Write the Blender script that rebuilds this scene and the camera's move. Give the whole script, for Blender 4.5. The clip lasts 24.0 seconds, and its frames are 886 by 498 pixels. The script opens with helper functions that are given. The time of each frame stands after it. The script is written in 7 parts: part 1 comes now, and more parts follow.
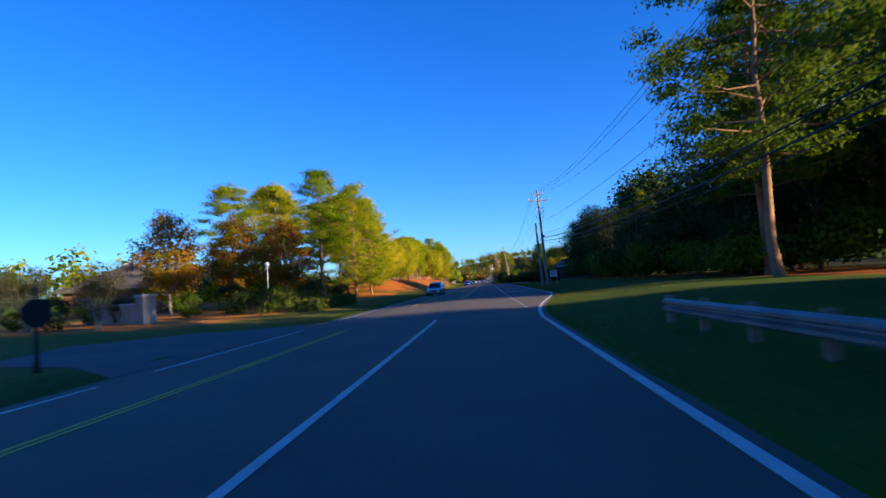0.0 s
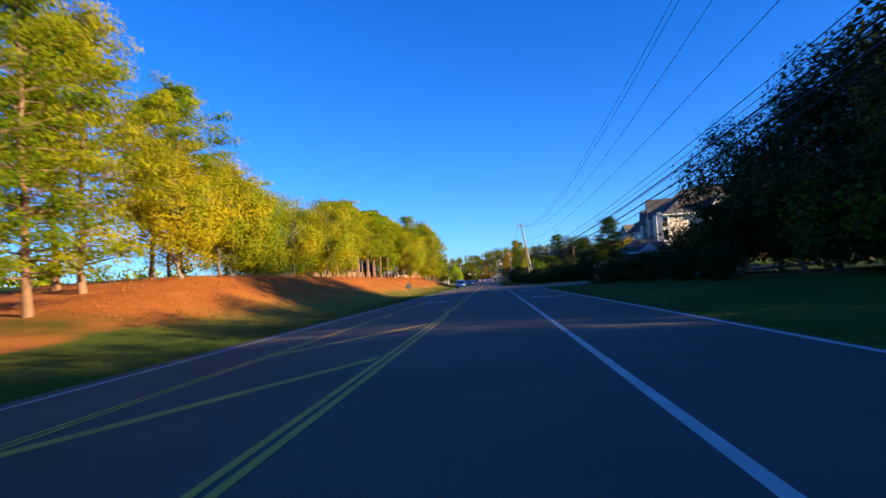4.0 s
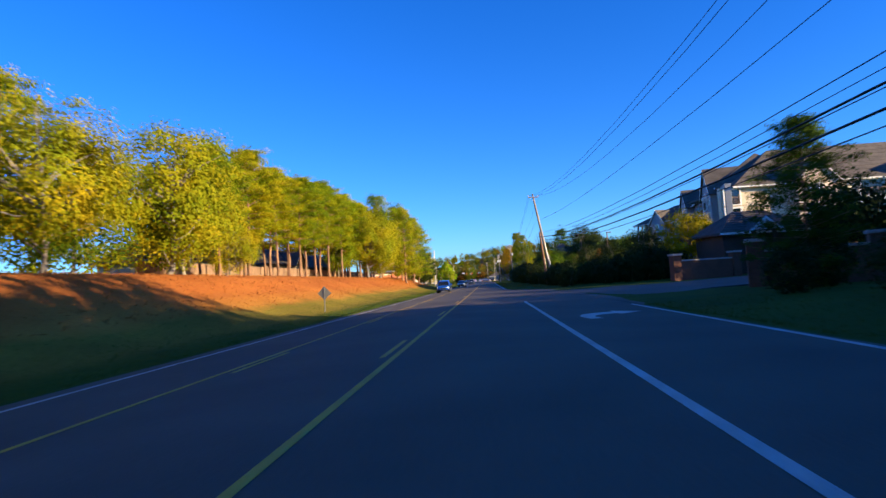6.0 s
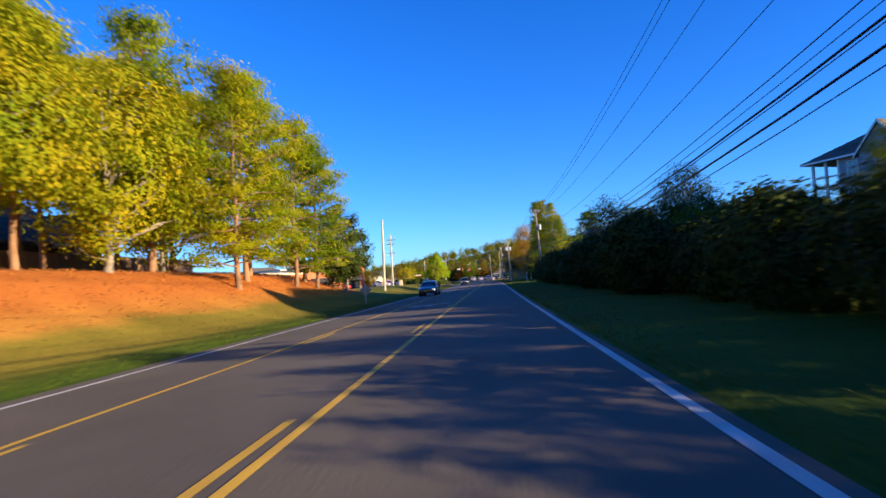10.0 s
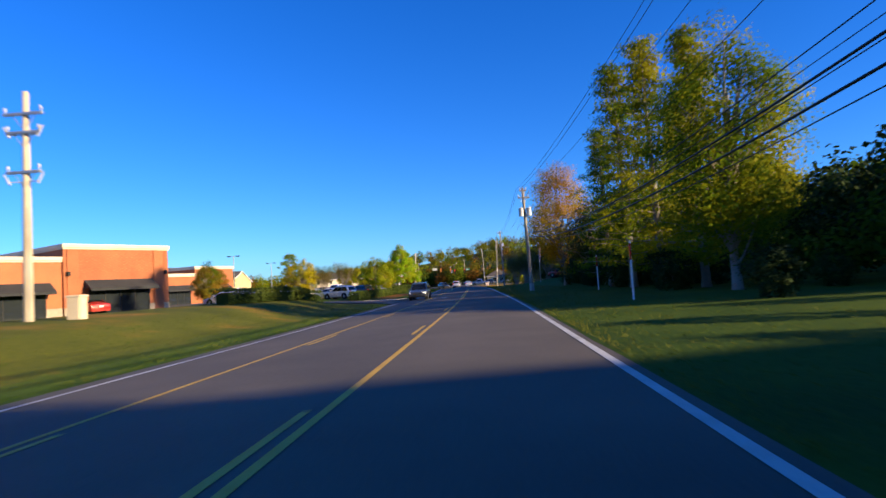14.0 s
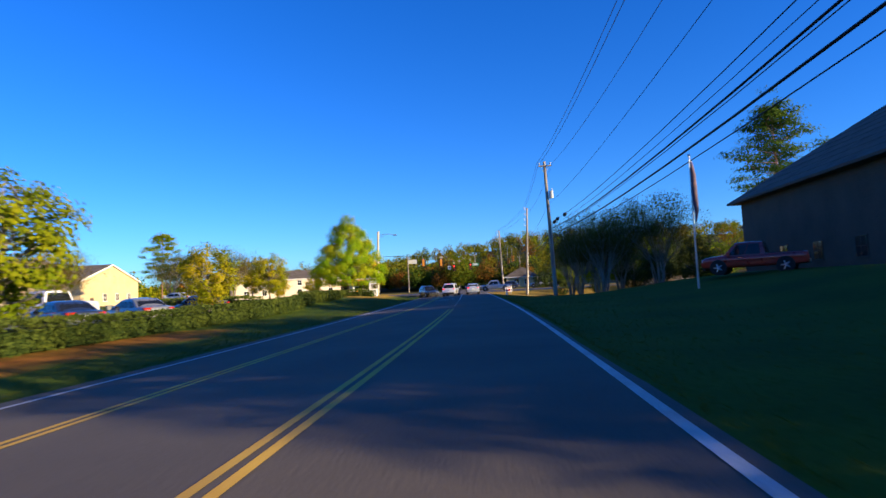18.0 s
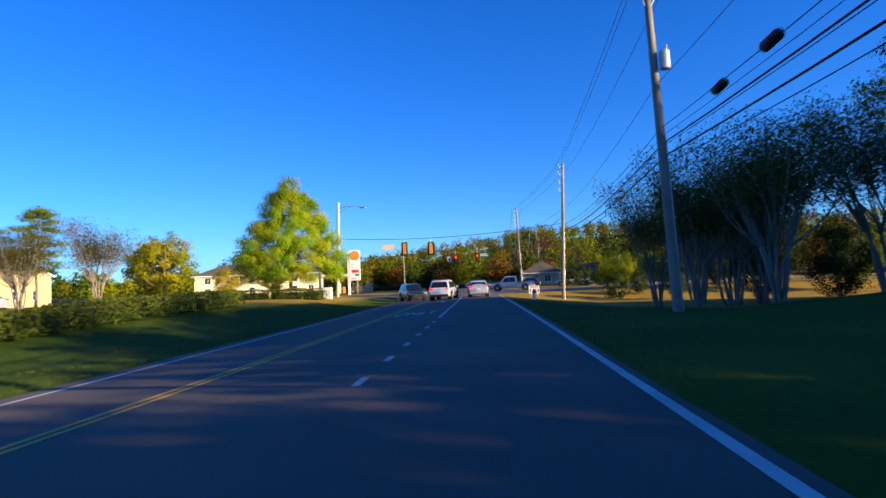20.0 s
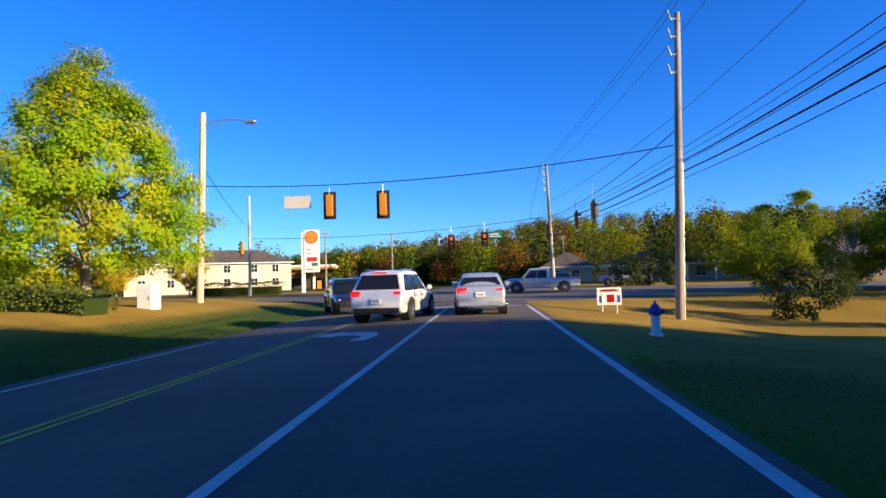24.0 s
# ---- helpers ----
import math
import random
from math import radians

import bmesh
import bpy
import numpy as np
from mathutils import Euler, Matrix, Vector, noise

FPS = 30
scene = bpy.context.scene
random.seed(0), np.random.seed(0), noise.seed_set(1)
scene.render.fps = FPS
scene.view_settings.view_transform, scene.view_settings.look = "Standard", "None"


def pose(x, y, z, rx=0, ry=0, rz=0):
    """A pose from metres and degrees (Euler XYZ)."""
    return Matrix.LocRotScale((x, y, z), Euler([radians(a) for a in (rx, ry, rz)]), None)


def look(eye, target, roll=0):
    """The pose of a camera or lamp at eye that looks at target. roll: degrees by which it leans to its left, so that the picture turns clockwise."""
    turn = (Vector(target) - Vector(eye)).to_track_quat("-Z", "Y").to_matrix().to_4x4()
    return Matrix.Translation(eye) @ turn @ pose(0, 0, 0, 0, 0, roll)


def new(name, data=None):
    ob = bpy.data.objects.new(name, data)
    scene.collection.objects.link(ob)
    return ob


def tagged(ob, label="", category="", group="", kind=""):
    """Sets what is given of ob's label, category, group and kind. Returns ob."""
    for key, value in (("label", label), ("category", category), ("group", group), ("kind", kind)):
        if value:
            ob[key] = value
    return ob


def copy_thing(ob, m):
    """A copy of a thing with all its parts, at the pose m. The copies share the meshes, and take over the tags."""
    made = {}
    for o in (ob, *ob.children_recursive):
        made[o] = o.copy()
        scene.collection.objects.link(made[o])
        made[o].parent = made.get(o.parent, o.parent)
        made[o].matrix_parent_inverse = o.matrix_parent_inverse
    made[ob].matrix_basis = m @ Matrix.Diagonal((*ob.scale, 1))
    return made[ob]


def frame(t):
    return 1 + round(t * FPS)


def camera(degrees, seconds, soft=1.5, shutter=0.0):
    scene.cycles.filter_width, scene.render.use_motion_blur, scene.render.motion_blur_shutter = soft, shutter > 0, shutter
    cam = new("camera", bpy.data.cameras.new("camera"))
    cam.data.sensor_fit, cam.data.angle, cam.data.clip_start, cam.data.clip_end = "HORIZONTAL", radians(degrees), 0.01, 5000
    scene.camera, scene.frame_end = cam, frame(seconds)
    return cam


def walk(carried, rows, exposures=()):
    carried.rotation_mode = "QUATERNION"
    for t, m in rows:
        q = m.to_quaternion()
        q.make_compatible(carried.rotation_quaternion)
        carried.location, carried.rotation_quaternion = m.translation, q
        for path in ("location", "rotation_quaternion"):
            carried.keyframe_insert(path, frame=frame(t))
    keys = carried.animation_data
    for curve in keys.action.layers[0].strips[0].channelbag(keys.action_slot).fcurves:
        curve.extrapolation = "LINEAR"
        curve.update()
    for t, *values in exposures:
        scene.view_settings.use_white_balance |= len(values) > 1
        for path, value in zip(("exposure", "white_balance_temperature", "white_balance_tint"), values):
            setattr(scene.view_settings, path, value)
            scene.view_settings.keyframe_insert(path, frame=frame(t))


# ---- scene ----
cam = camera(74.0, 24.0, shutter=0.3)
PATH = [
    (0, 0.000, 0.000, 1.304, 4.16, 3.31, -3.63),
    (0.5, 0.013, 9.101, 1.302, 4.09, 3.24, -3.54),
    (1, 0.040, 18.457, 1.305, 4.09, 3.26, -3.47),
    (1.5, 0.072, 28.072, 1.308, 4.06, 3.12, -3.45),
    (2, 0.097, 37.941, 1.295, 4.17, 2.97, -3.48),
    (2.5, 0.101, 48.027, 1.292, 4.30, 3.09, -3.54),
    (3, 0.069, 58.241, 1.294, 4.65, 3.14, -3.48),
    (3.5, 0.004, 68.464, 1.300, 4.76, 3.18, -3.48),
    (4, -0.078, 78.600, 1.300, 4.81, 3.21, -3.48),
    (4.5, -0.165, 88.597, 1.300, 4.81, 3.21, -3.48),
    (5, -0.247, 98.439, 1.300, 4.76, 3.19, -3.49),
    (5.5, -0.314, 108.143, 1.302, 4.69, 3.13, -3.52),
    (6, -0.360, 117.755, 1.301, 4.47, 3.18, -3.51),
    (6.5, -0.384, 127.346, 1.296, 4.30, 3.23, -3.48),
    (7, -0.396, 137.006, 1.302, 4.31, 3.23, -3.29),
    (7.5, -0.409, 146.818, 1.299, 4.36, 3.03, -3.29),
    (8, -0.428, 156.832, 1.301, 4.38, 3.03, -3.47),
    (8.5, -0.461, 167.074, 1.307, 4.53, 3.23, -3.45),
    (9, -0.512, 177.536, 1.298, 4.56, 3.21, -3.43),
    (9.5, -0.585, 188.172, 1.305, 4.75, 3.12, -3.45),
    (10, -0.677, 198.911, 1.301, 4.82, 2.97, -3.42),
    (10.5, -0.777, 209.693, 1.296, 4.84, 2.82, -3.36),
    (11, -0.871, 220.468, 1.294, 4.75, 2.80, -3.35),
    (11.5, -0.945, 231.201, 1.300, 4.63, 3.04, -3.36),
    (12, -0.992, 241.873, 1.300, 4.47, 3.16, -3.35),
    (12.5, -1.010, 252.470, 1.300, 4.31, 3.23, -3.35),
    (13, -1.002, 262.984, 1.300, 4.18, 3.29, -3.34),
    (13.5, -0.981, 273.405, 1.303, 4.10, 3.37, -3.36),
    (14, -0.962, 283.717, 1.294, 4.15, 3.32, -3.35),
    (14.5, -0.964, 293.900, 1.300, 4.35, 3.45, -3.28),
    (15, -0.997, 303.926, 1.303, 4.54, 3.54, -3.21),
    (15.5, -1.060, 313.756, 1.305, 4.71, 3.57, -3.12),
    (16, -1.145, 323.335, 1.308, 4.82, 3.63, -3.08),
    (16.5, -1.253, 332.636, 1.296, 5.00, 3.62, -3.04),
    (17, -1.387, 341.678, 1.300, 5.21, 3.52, -2.97),
    (17.5, -1.554, 350.479, 1.303, 5.53, 3.67, -2.91),
    (18, -1.755, 359.026, 1.301, 5.75, 3.62, -2.84),
    (18.5, -1.987, 367.271, 1.306, 5.99, 3.65, -2.74),
    (19, -2.248, 375.138, 1.300, 6.33, 3.45, -2.67),
    (19.5, -2.531, 382.529, 1.300, 6.63, 3.38, -2.61),
    (20, -2.825, 389.338, 1.300, 6.88, 3.39, -2.56),
    (20.5, -3.114, 395.473, 1.303, 7.08, 3.48, -2.55),
    (21, -3.388, 400.872, 1.301, 7.26, 3.38, -2.44),
    (21.5, -3.638, 405.524, 1.302, 7.43, 3.29, -2.31),
    (22, -3.861, 409.478, 1.306, 7.59, 3.25, -2.17),
    (22.5, -4.058, 412.830, 1.298, 7.71, 3.09, -2.03),
    (23, -4.231, 415.697, 1.296, 7.77, 3.02, -1.83),
    (23.5, -4.386, 418.211, 1.294, 7.88, 3.03, -1.70),
    (24, -4.527, 420.480, 1.287, 7.88, 2.92, -1.64),
]
walk(cam, [(t, look((x, y, z), (x - math.sin(radians(a)), y + math.cos(radians(a)), z + math.tan(radians(p))), r)) for t, x, y, z, a, p, r in PATH], [(0, 1.42), (10, 1.50), (14, 1.24), (19, 1.26), (24, 1.34)])

# world and sun
world = bpy.data.worlds.new("world")
scene.world = world
world.use_nodes = True
wn, wl = world.node_tree.nodes, world.node_tree.links
SUN_ELEV, SUN_FROM = 15.5, 20.0   # degrees: height, and how far behind the right-hand side it stands
sky = wn.new("ShaderNodeTexSky")
sky.sky_type, sky.sun_disc = "NISHITA", False
sky.sun_elevation, sky.sun_rotation = radians(SUN_ELEV), radians(90 + SUN_FROM)
sky.air_density, sky.dust_density, sky.ozone_density = 1.0, 0.2, 4.0
sat = wn.new("ShaderNodeHueSaturation")
sat.inputs["Saturation"].default_value = 1.25
tint = wn.new("ShaderNodeMix")
tint.data_type, tint.blend_type = "RGBA", "MULTIPLY"
tint.inputs[0].default_value = 1.0
tint.inputs[7].default_value = (0.46, 0.79, 1.36, 1)
wl.new(sky.outputs[0], sat.inputs["Color"])
wl.new(sat.outputs[0], tint.inputs[6])
wl.new(tint.outputs[2], wn["Background"].inputs["Color"])
wn["Background"].inputs["Strength"].default_value = 0.078
sun = new("sun", bpy.data.lights.new("sun", "SUN"))
sun.data.energy, sun.data.angle, sun.data.color = 5.0, radians(0.6), (1.0, 0.77, 0.45)
se, sa = radians(SUN_ELEV), radians(SUN_FROM)
sun_way = Vector((math.cos(se) * math.cos(sa), -math.cos(se) * math.sin(sa), math.sin(se)))
sun.matrix_world = look(sun_way * 400 + Vector((0, 200, 0)), (0, 200, 0))

R = random.Random(7)


# ---------------------------------------------------------------- materials
def node_mat(name):
    m = bpy.data.materials.new(name)
    m.use_nodes = True
    return m, m.node_tree.nodes, m.node_tree.links, m.node_tree.nodes["Principled BSDF"]


def surface(name, low, high, scale=1.0, fine=18.0, rough=0.8, metal=0.0, bump=0.2, spread=0.0, world_space=True, coat=0.0):
    """Two scales of noise between two colours, with relief; spread varies alike pieces."""
    m, n, l, b = node_mat(name)
    if world_space:
        where = n.new("ShaderNodeNewGeometry").outputs["Position"]
    else:
        where = n.new("ShaderNodeTexCoord").outputs["Object"]
    big, small = n.new("ShaderNodeTexNoise"), n.new("ShaderNodeTexNoise")
    for node, s, d in ((big, scale, 4), (small, scale * fine, 6)):
        node.inputs["Scale"].default_value, node.inputs["Detail"].default_value = s, d
        l.new(where, node.inputs["Vector"])
    add = n.new("ShaderNodeMath")
    add.operation = "MULTIPLY_ADD"
    l.new(big.outputs[0], add.inputs[0])
    add.inputs[1].default_value = 0.6
    half = n.new("ShaderNodeMath")
    half.operation = "MULTIPLY"
    half.inputs[1].default_value = 0.4
    l.new(small.outputs[0], half.inputs[0])
    l.new(half.outputs[0], add.inputs[2])
    last = add.outputs[0]
    if spread:
        info = n.new("ShaderNodeObjectInfo")
        more = n.new("ShaderNodeMath")
        more.operation = "MULTIPLY_ADD"
        l.new(info.outputs["Random"], more.inputs[0])
        more.inputs[1].default_value = spread
        l.new(last, more.inputs[2])
        last = more.outputs[0]
    ramp = n.new("ShaderNodeValToRGB")
    ramp.color_ramp.elements[0].position, ramp.color_ramp.elements[1].position = 0.32, 0.68 + spread
    ramp.color_ramp.elements[0].color, ramp.color_ramp.elements[1].color = (*low, 1), (*high, 1)
    l.new(last, ramp.inputs[0])
    l.new(ramp.outputs[0], b.inputs["Base Color"])
    b.inputs["Roughness"].default_value, b.inputs["Metallic"].default_value = rough, metal
    b.inputs["Coat Weight"].default_value = coat
    if bump:
        bp = n.new("ShaderNodeBump")
        bp.inputs["Strength"].default_value, bp.inputs["Distance"].default_value = bump, 0.03
        l.new(small.outputs[0], bp.inputs["Height"])
        l.new(bp.outputs[0], b.inputs["Normal"])
    return m


def leaf_mat(name, colours, through_light=0.35, rough=0.75, tops=0.0):
    """Leaves: colours vary leaf by leaf and plant by plant, light shines through; tops: how far the crown turns first at its top."""
    m, n, l, b = node_mat(name)
    geo, info = n.new("ShaderNodeNewGeometry"), n.new("ShaderNodeObjectInfo")
    noise_node = n.new("ShaderNodeTexNoise")
    noise_node.inputs["Scale"].default_value = 0.45
    l.new(geo.outputs["Position"], noise_node.inputs["Vector"])
    a1, a2 = n.new("ShaderNodeMath"), n.new("ShaderNodeMath")
    a1.operation = a2.operation = "MULTIPLY_ADD"
    l.new(geo.outputs["Random Per Island"], a1.inputs[0])
    a1.inputs[1].default_value = 0.17
    l.new(noise_node.outputs[0], a1.inputs[2])
    l.new(info.outputs["Random"], a2.inputs[0])
    a2.inputs[1].default_value = 0.35
    l.new(a1.outputs[0], a2.inputs[2])
    ramp = n.new("ShaderNodeValToRGB")
    els = ramp.color_ramp.elements
    while len(els) < len(colours):
        els.new(0.5)
    for i, c in enumerate(colours):
        els[i].position, els[i].color = 0.28 + 0.68 * i / max(1, len(colours) - 1), (*c, 1)
    l.new(a2.outputs[0], ramp.inputs[0])
    if tops:
        where, split, a3 = n.new("ShaderNodeTexCoord"), n.new("ShaderNodeSeparateXYZ"), n.new("ShaderNodeMath")
        a3.operation = "MULTIPLY_ADD"
        l.new(where.outputs["Generated"], split.inputs[0])
        l.new(split.outputs["Z"], a3.inputs[0])
        a3.inputs[1].default_value = tops
        l.new(a2.outputs[0], a3.inputs[2])
        l.new(a3.outputs[0], ramp.inputs[0])
    tr, mix = n.new("ShaderNodeBsdfTranslucent"), n.new("ShaderNodeMixShader")
    l.new(ramp.outputs[0], b.inputs["Base Color"])
    l.new(ramp.outputs[0], tr.inputs["Color"])
    b.inputs["Roughness"].default_value = rough
    b.inputs["Specular IOR Level"].default_value = 0.10
    mix.inputs[0].default_value = through_light
    l.new(b.outputs[0], mix.inputs[1])
    l.new(tr.outputs[0], mix.inputs[2])
    l.new(mix.outputs[0], n["Material Output"].inputs["Surface"])
    return m


def glow(name, colour, strength):
    m, n, l, b = node_mat(name)
    b.inputs["Base Color"].default_value = (*colour, 1)
    b.inputs["Emission Color"].default_value = (*colour, 1)
    b.inputs["Emission Strength"].default_value = strength
    b.inputs["Roughness"].default_value = 0.3
    return m


def plain(name, colour, rough=0.5, metal=0.0, coat=0.0):
    m, n, l, b = node_mat(name)
    nz, ramp, tc = n.new("ShaderNodeTexNoise"), n.new("ShaderNodeMapRange"), n.new("ShaderNodeTexCoord")
    nz.inputs["Scale"].default_value, nz.inputs["Detail"].default_value = 3.0, 5
    l.new(tc.outputs["Object"], nz.inputs["Vector"])
    ramp.inputs["To Min"].default_value, ramp.inputs["To Max"].default_value = max(0.02, rough - 0.06), min(1, rough + 0.08)
    l.new(nz.outputs[0], ramp.inputs[0])
    l.new(ramp.outputs[0], b.inputs["Roughness"])
    b.inputs["Base Color"].default_value = (*colour, 1)
    b.inputs["Metallic"].default_value, b.inputs["Coat Weight"].default_value = metal, coat
    return m


M = {}
M["asphalt"] = surface("asphalt", (0.050, 0.041, 0.033), (0.104, 0.084, 0.066), 0.35, 60, 0.85, bump=0.25)
M["old_asphalt"] = surface("old_asphalt", (0.055, 0.050, 0.045), (0.11, 0.098, 0.085), 0.3, 60, 0.9, bump=0.25)
M["white_line"] = surface("white_line", (0.30, 0.30, 0.29), (0.60, 0.60, 0.58), 1.2, 20, 0.7, bump=0.1)
M["yellow_line"] = surface("yellow_line", (0.42, 0.24, 0.02), (0.62, 0.38, 0.03), 1.2, 20, 0.7, bump=0.1)
M["concrete"] = surface("concrete", (0.30, 0.29, 0.27), (0.48, 0.46, 0.42), 0.8, 25, 0.9, bump=0.2)
M["pole_wood"] = surface("pole_wood", (0.16, 0.13, 0.10), (0.34, 0.29, 0.23), 0.7, 30, 0.85, bump=0.4)
M["pole_light"] = surface("pole_light", (0.36, 0.30, 0.21), (0.56, 0.48, 0.36), 0.7, 30, 0.8, bump=0.3)
M["bark"] = surface("bark", (0.10, 0.055, 0.032), (0.34, 0.19, 0.11), 1.2, 20, 0.95, bump=0.6)
M["grey_bark"] = surface("grey_bark", (0.12, 0.10, 0.085), (0.30, 0.26, 0.21), 1.2, 20, 0.95, bump=0.5)
M["galv"] = surface("galvanised", (0.30, 0.31, 0.32), (0.52, 0.53, 0.54), 1.5, 15, 0.45, 0.8, bump=0.05)
M["cable"] = plain("cable_black", (0.012, 0.012, 0.013), 0.6)
M["insulator"] = plain("insulator_grey", (0.45, 0.46, 0.48), 0.25)
M["transformer"] = surface("transformer_grey", (0.38, 0.40, 0.41), (0.55, 0.57, 0.58), 1.0, 8, 0.5, 0.2, bump=0.03)
M["brick"] = surface("brick", (0.26, 0.075, 0.03), (0.44, 0.15, 0.06), 0.6, 14, 0.85, bump=0.3, spread=0.25)
M["dark_brick"] = surface("dark_brick", (0.10, 0.045, 0.03), (0.20, 0.09, 0.055), 0.6, 14, 0.9, bump=0.3)
M["cream"] = surface("cream_siding", (0.58, 0.48, 0.34), (0.68, 0.58, 0.43), 0.5, 12, 0.75, bump=0.05)
M["tan"] = surface("tan_siding", (0.50, 0.38, 0.19), (0.60, 0.47, 0.26), 0.5, 12, 0.75, bump=0.05)
M["brown_wall"] = surface("brown_wall", (0.055, 0.034, 0.024), (0.10, 0.062, 0.042), 0.5, 14, 0.85, bump=0.2)
# Cream siding as it looks in blue shade; the shade is in the colour.
M["shaded_siding"] = surface("blue_grey_siding", (0.22, 0.24, 0.27), (0.31, 0.33, 0.36), 0.5, 12, 0.75, bump=0.05)
M["stone"] = surface("stone", (0.22, 0.18, 0.14), (0.45, 0.38, 0.29), 1.3, 10, 0.9, bump=0.5)
M["trim"] = surface("white_trim", (0.70, 0.69, 0.66), (0.82, 0.81, 0.78), 0.8, 10, 0.6, bump=0.03)
M["shingle"] = surface("shingle", (0.045, 0.038, 0.034), (0.12, 0.10, 0.085), 0.7, 22, 0.95, bump=0.5)
M["fence_wood"] = surface("fence_wood", (0.15, 0.09, 0.055), (0.30, 0.19, 0.115), 1.0, 18, 0.9, bump=0.3, spread=0.2)
M["glass"] = plain("window_glass", (0.02, 0.025, 0.03), 0.05, 0.0, 1.0)
M["black"] = plain("black_plastic", (0.010, 0.010, 0.011), 0.75)
M["awning"] = surface("awning_cloth", (0.015, 0.016, 0.018), (0.03, 0.032, 0.035), 1.0, 14, 0.9, bump=0.1)
M["white_paint"] = surface("white_paint", (0.66, 0.66, 0.65), (0.80, 0.80, 0.79), 0.7, 10, 0.5, bump=0.03)
M["sign_back"] = surface("sign_back", (0.20, 0.21, 0.21), (0.30, 0.31, 0.31), 1.5, 10, 0.45, 0.6, bump=0.03)
M["signal_yellow"] = surface("signal_yellow", (0.46, 0.17, 0.012), (0.56, 0.23, 0.02), 2.0, 8, 0.5, bump=0.03)
M["sign_green"] = plain("sign_green", (0.01, 0.20, 0.09), 0.4)
M["red_glow"] = glow("red_lamp", (1.0, 0.03, 0.01), 2.0)
M["tail"] = plain("tail_red", (0.35, 0.01, 0.01), 0.2, 0, 1)
M["brake"] = glow("brake_lamp", (0.8, 0.008, 0.006), 0.45)
M["head"] = glow("head_lamp", (1.0, 0.85, 0.6), 0.9)
M["lens"] = plain("lamp_lens", (0.6, 0.62, 0.65), 0.12, 0.2, 1)
M["plate_ink"] = plain("plate_ink", (0.25, 0.27, 0.32), 0.5)
M["pale_board"] = surface("pale_board", (0.44, 0.44, 0.42), (0.56, 0.56, 0.54), 1.5, 10, 0.6, bump=0.03)
M["tyre"] = plain("tyre_rubber", (0.013, 0.013, 0.014), 0.8)
M["rim"] = plain("alloy_rim", (0.42, 0.43, 0.45), 0.3, 0.9)
M["chrome"] = plain("chrome", (0.6, 0.6, 0.62), 0.12, 1.0)
M["pine"] = leaf_mat("pine_needles", [(0.028, 0.080, 0.006), (0.105, 0.180, 0.006), (0.24, 0.295, 0.007), (0.42, 0.37, 0.008)], 0.6)
M["gold"] = leaf_mat("golden_leaves", [(0.045, 0.12, 0.005), (0.14, 0.21, 0.006), (0.27, 0.28, 0.008), (0.42, 0.33, 0.010)], 0.45)
M["green"] = leaf_mat("green_leaves", [(0.018, 0.05, 0.006), (0.045, 0.095, 0.008), (0.11, 0.16, 0.010)], 0.4)
M["pear"] = leaf_mat("pear_leaves", [(0.05, 0.20, 0.006), (0.12, 0.31, 0.007), (0.24, 0.38, 0.009), (0.44, 0.42, 0.012)], 0.5)
M["olive"] = leaf_mat("olive_leaves", [(0.028, 0.075, 0.006), (0.075, 0.150, 0.007), (0.17, 0.24, 0.009), (0.33, 0.31, 0.011)], 0.6)
M["red_leaf"] = leaf_mat("red_leaves", [(0.05, 0.09, 0.007), (0.13, 0.14, 0.009), (0.25, 0.14, 0.013), (0.33, 0.12, 0.018)], 0.45)
# Near black: part of the wood's deep shade is put into this colour.
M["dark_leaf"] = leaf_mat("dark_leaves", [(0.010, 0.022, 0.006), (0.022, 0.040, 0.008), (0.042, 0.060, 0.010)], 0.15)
M["verge_leaf"] = leaf_mat("verge_leaves", [(0.020, 0.062, 0.005), (0.055, 0.120, 0.006), (0.14, 0.19, 0.008), (0.34, 0.31, 0.010)], 0.55)
M["turning"] = leaf_mat("turning_leaves", [(0.07, 0.15, 0.007), (0.14, 0.22, 0.008), (0.27, 0.28, 0.010), (0.42, 0.31, 0.011), (0.46, 0.25, 0.012)], 0.5, tops=0.28)
M["far_green"] = leaf_mat("far_green", [(0.010, 0.034, 0.004), (0.034, 0.072, 0.005), (0.085, 0.115, 0.006), (0.17, 0.15, 0.008)], 0.35)
M["far_orange"] = leaf_mat("far_orange", [(0.05, 0.05, 0.008), (0.14, 0.075, 0.010), (0.26, 0.10, 0.014)], 0.35)
M["myrtle"] = leaf_mat("myrtle_leaves", [(0.018, 0.036, 0.008), (0.05, 0.07, 0.012), (0.15, 0.11, 0.02)], 0.4)
M["hedge"] = leaf_mat("hedge_leaves", [(0.03, 0.055, 0.012), (0.07, 0.10, 0.018), (0.12, 0.15, 0.02)], 0.3)
M["grass_blade"] = leaf_mat("grass_blades", [(0.016, 0.046, 0.005), (0.04, 0.085, 0.008), (0.13, 0.13, 0.02)], 0.3)
M["straw_litter"] = leaf_mat("straw_litter", [(0.14, 0.05, 0.015), (0.30, 0.11, 0.03), (0.42, 0.19, 0.05)], 0.2)


# ---------------------------------------------------------------- mesh helpers
def box(bm, x0, y0, z0, x1, y1, z1, m=None):
    made = bmesh.ops.create_cube(bm, size=1)["verts"]
    for v in made:
        v.co = Vector((x0 + (x1 - x0) * (v.co.x + 0.5), y0 + (y1 - y0) * (v.co.y + 0.5), z0 + (z1 - z0) * (v.co.z + 0.5)))
        if m is not None:
            v.co = m @ v.co
    return made


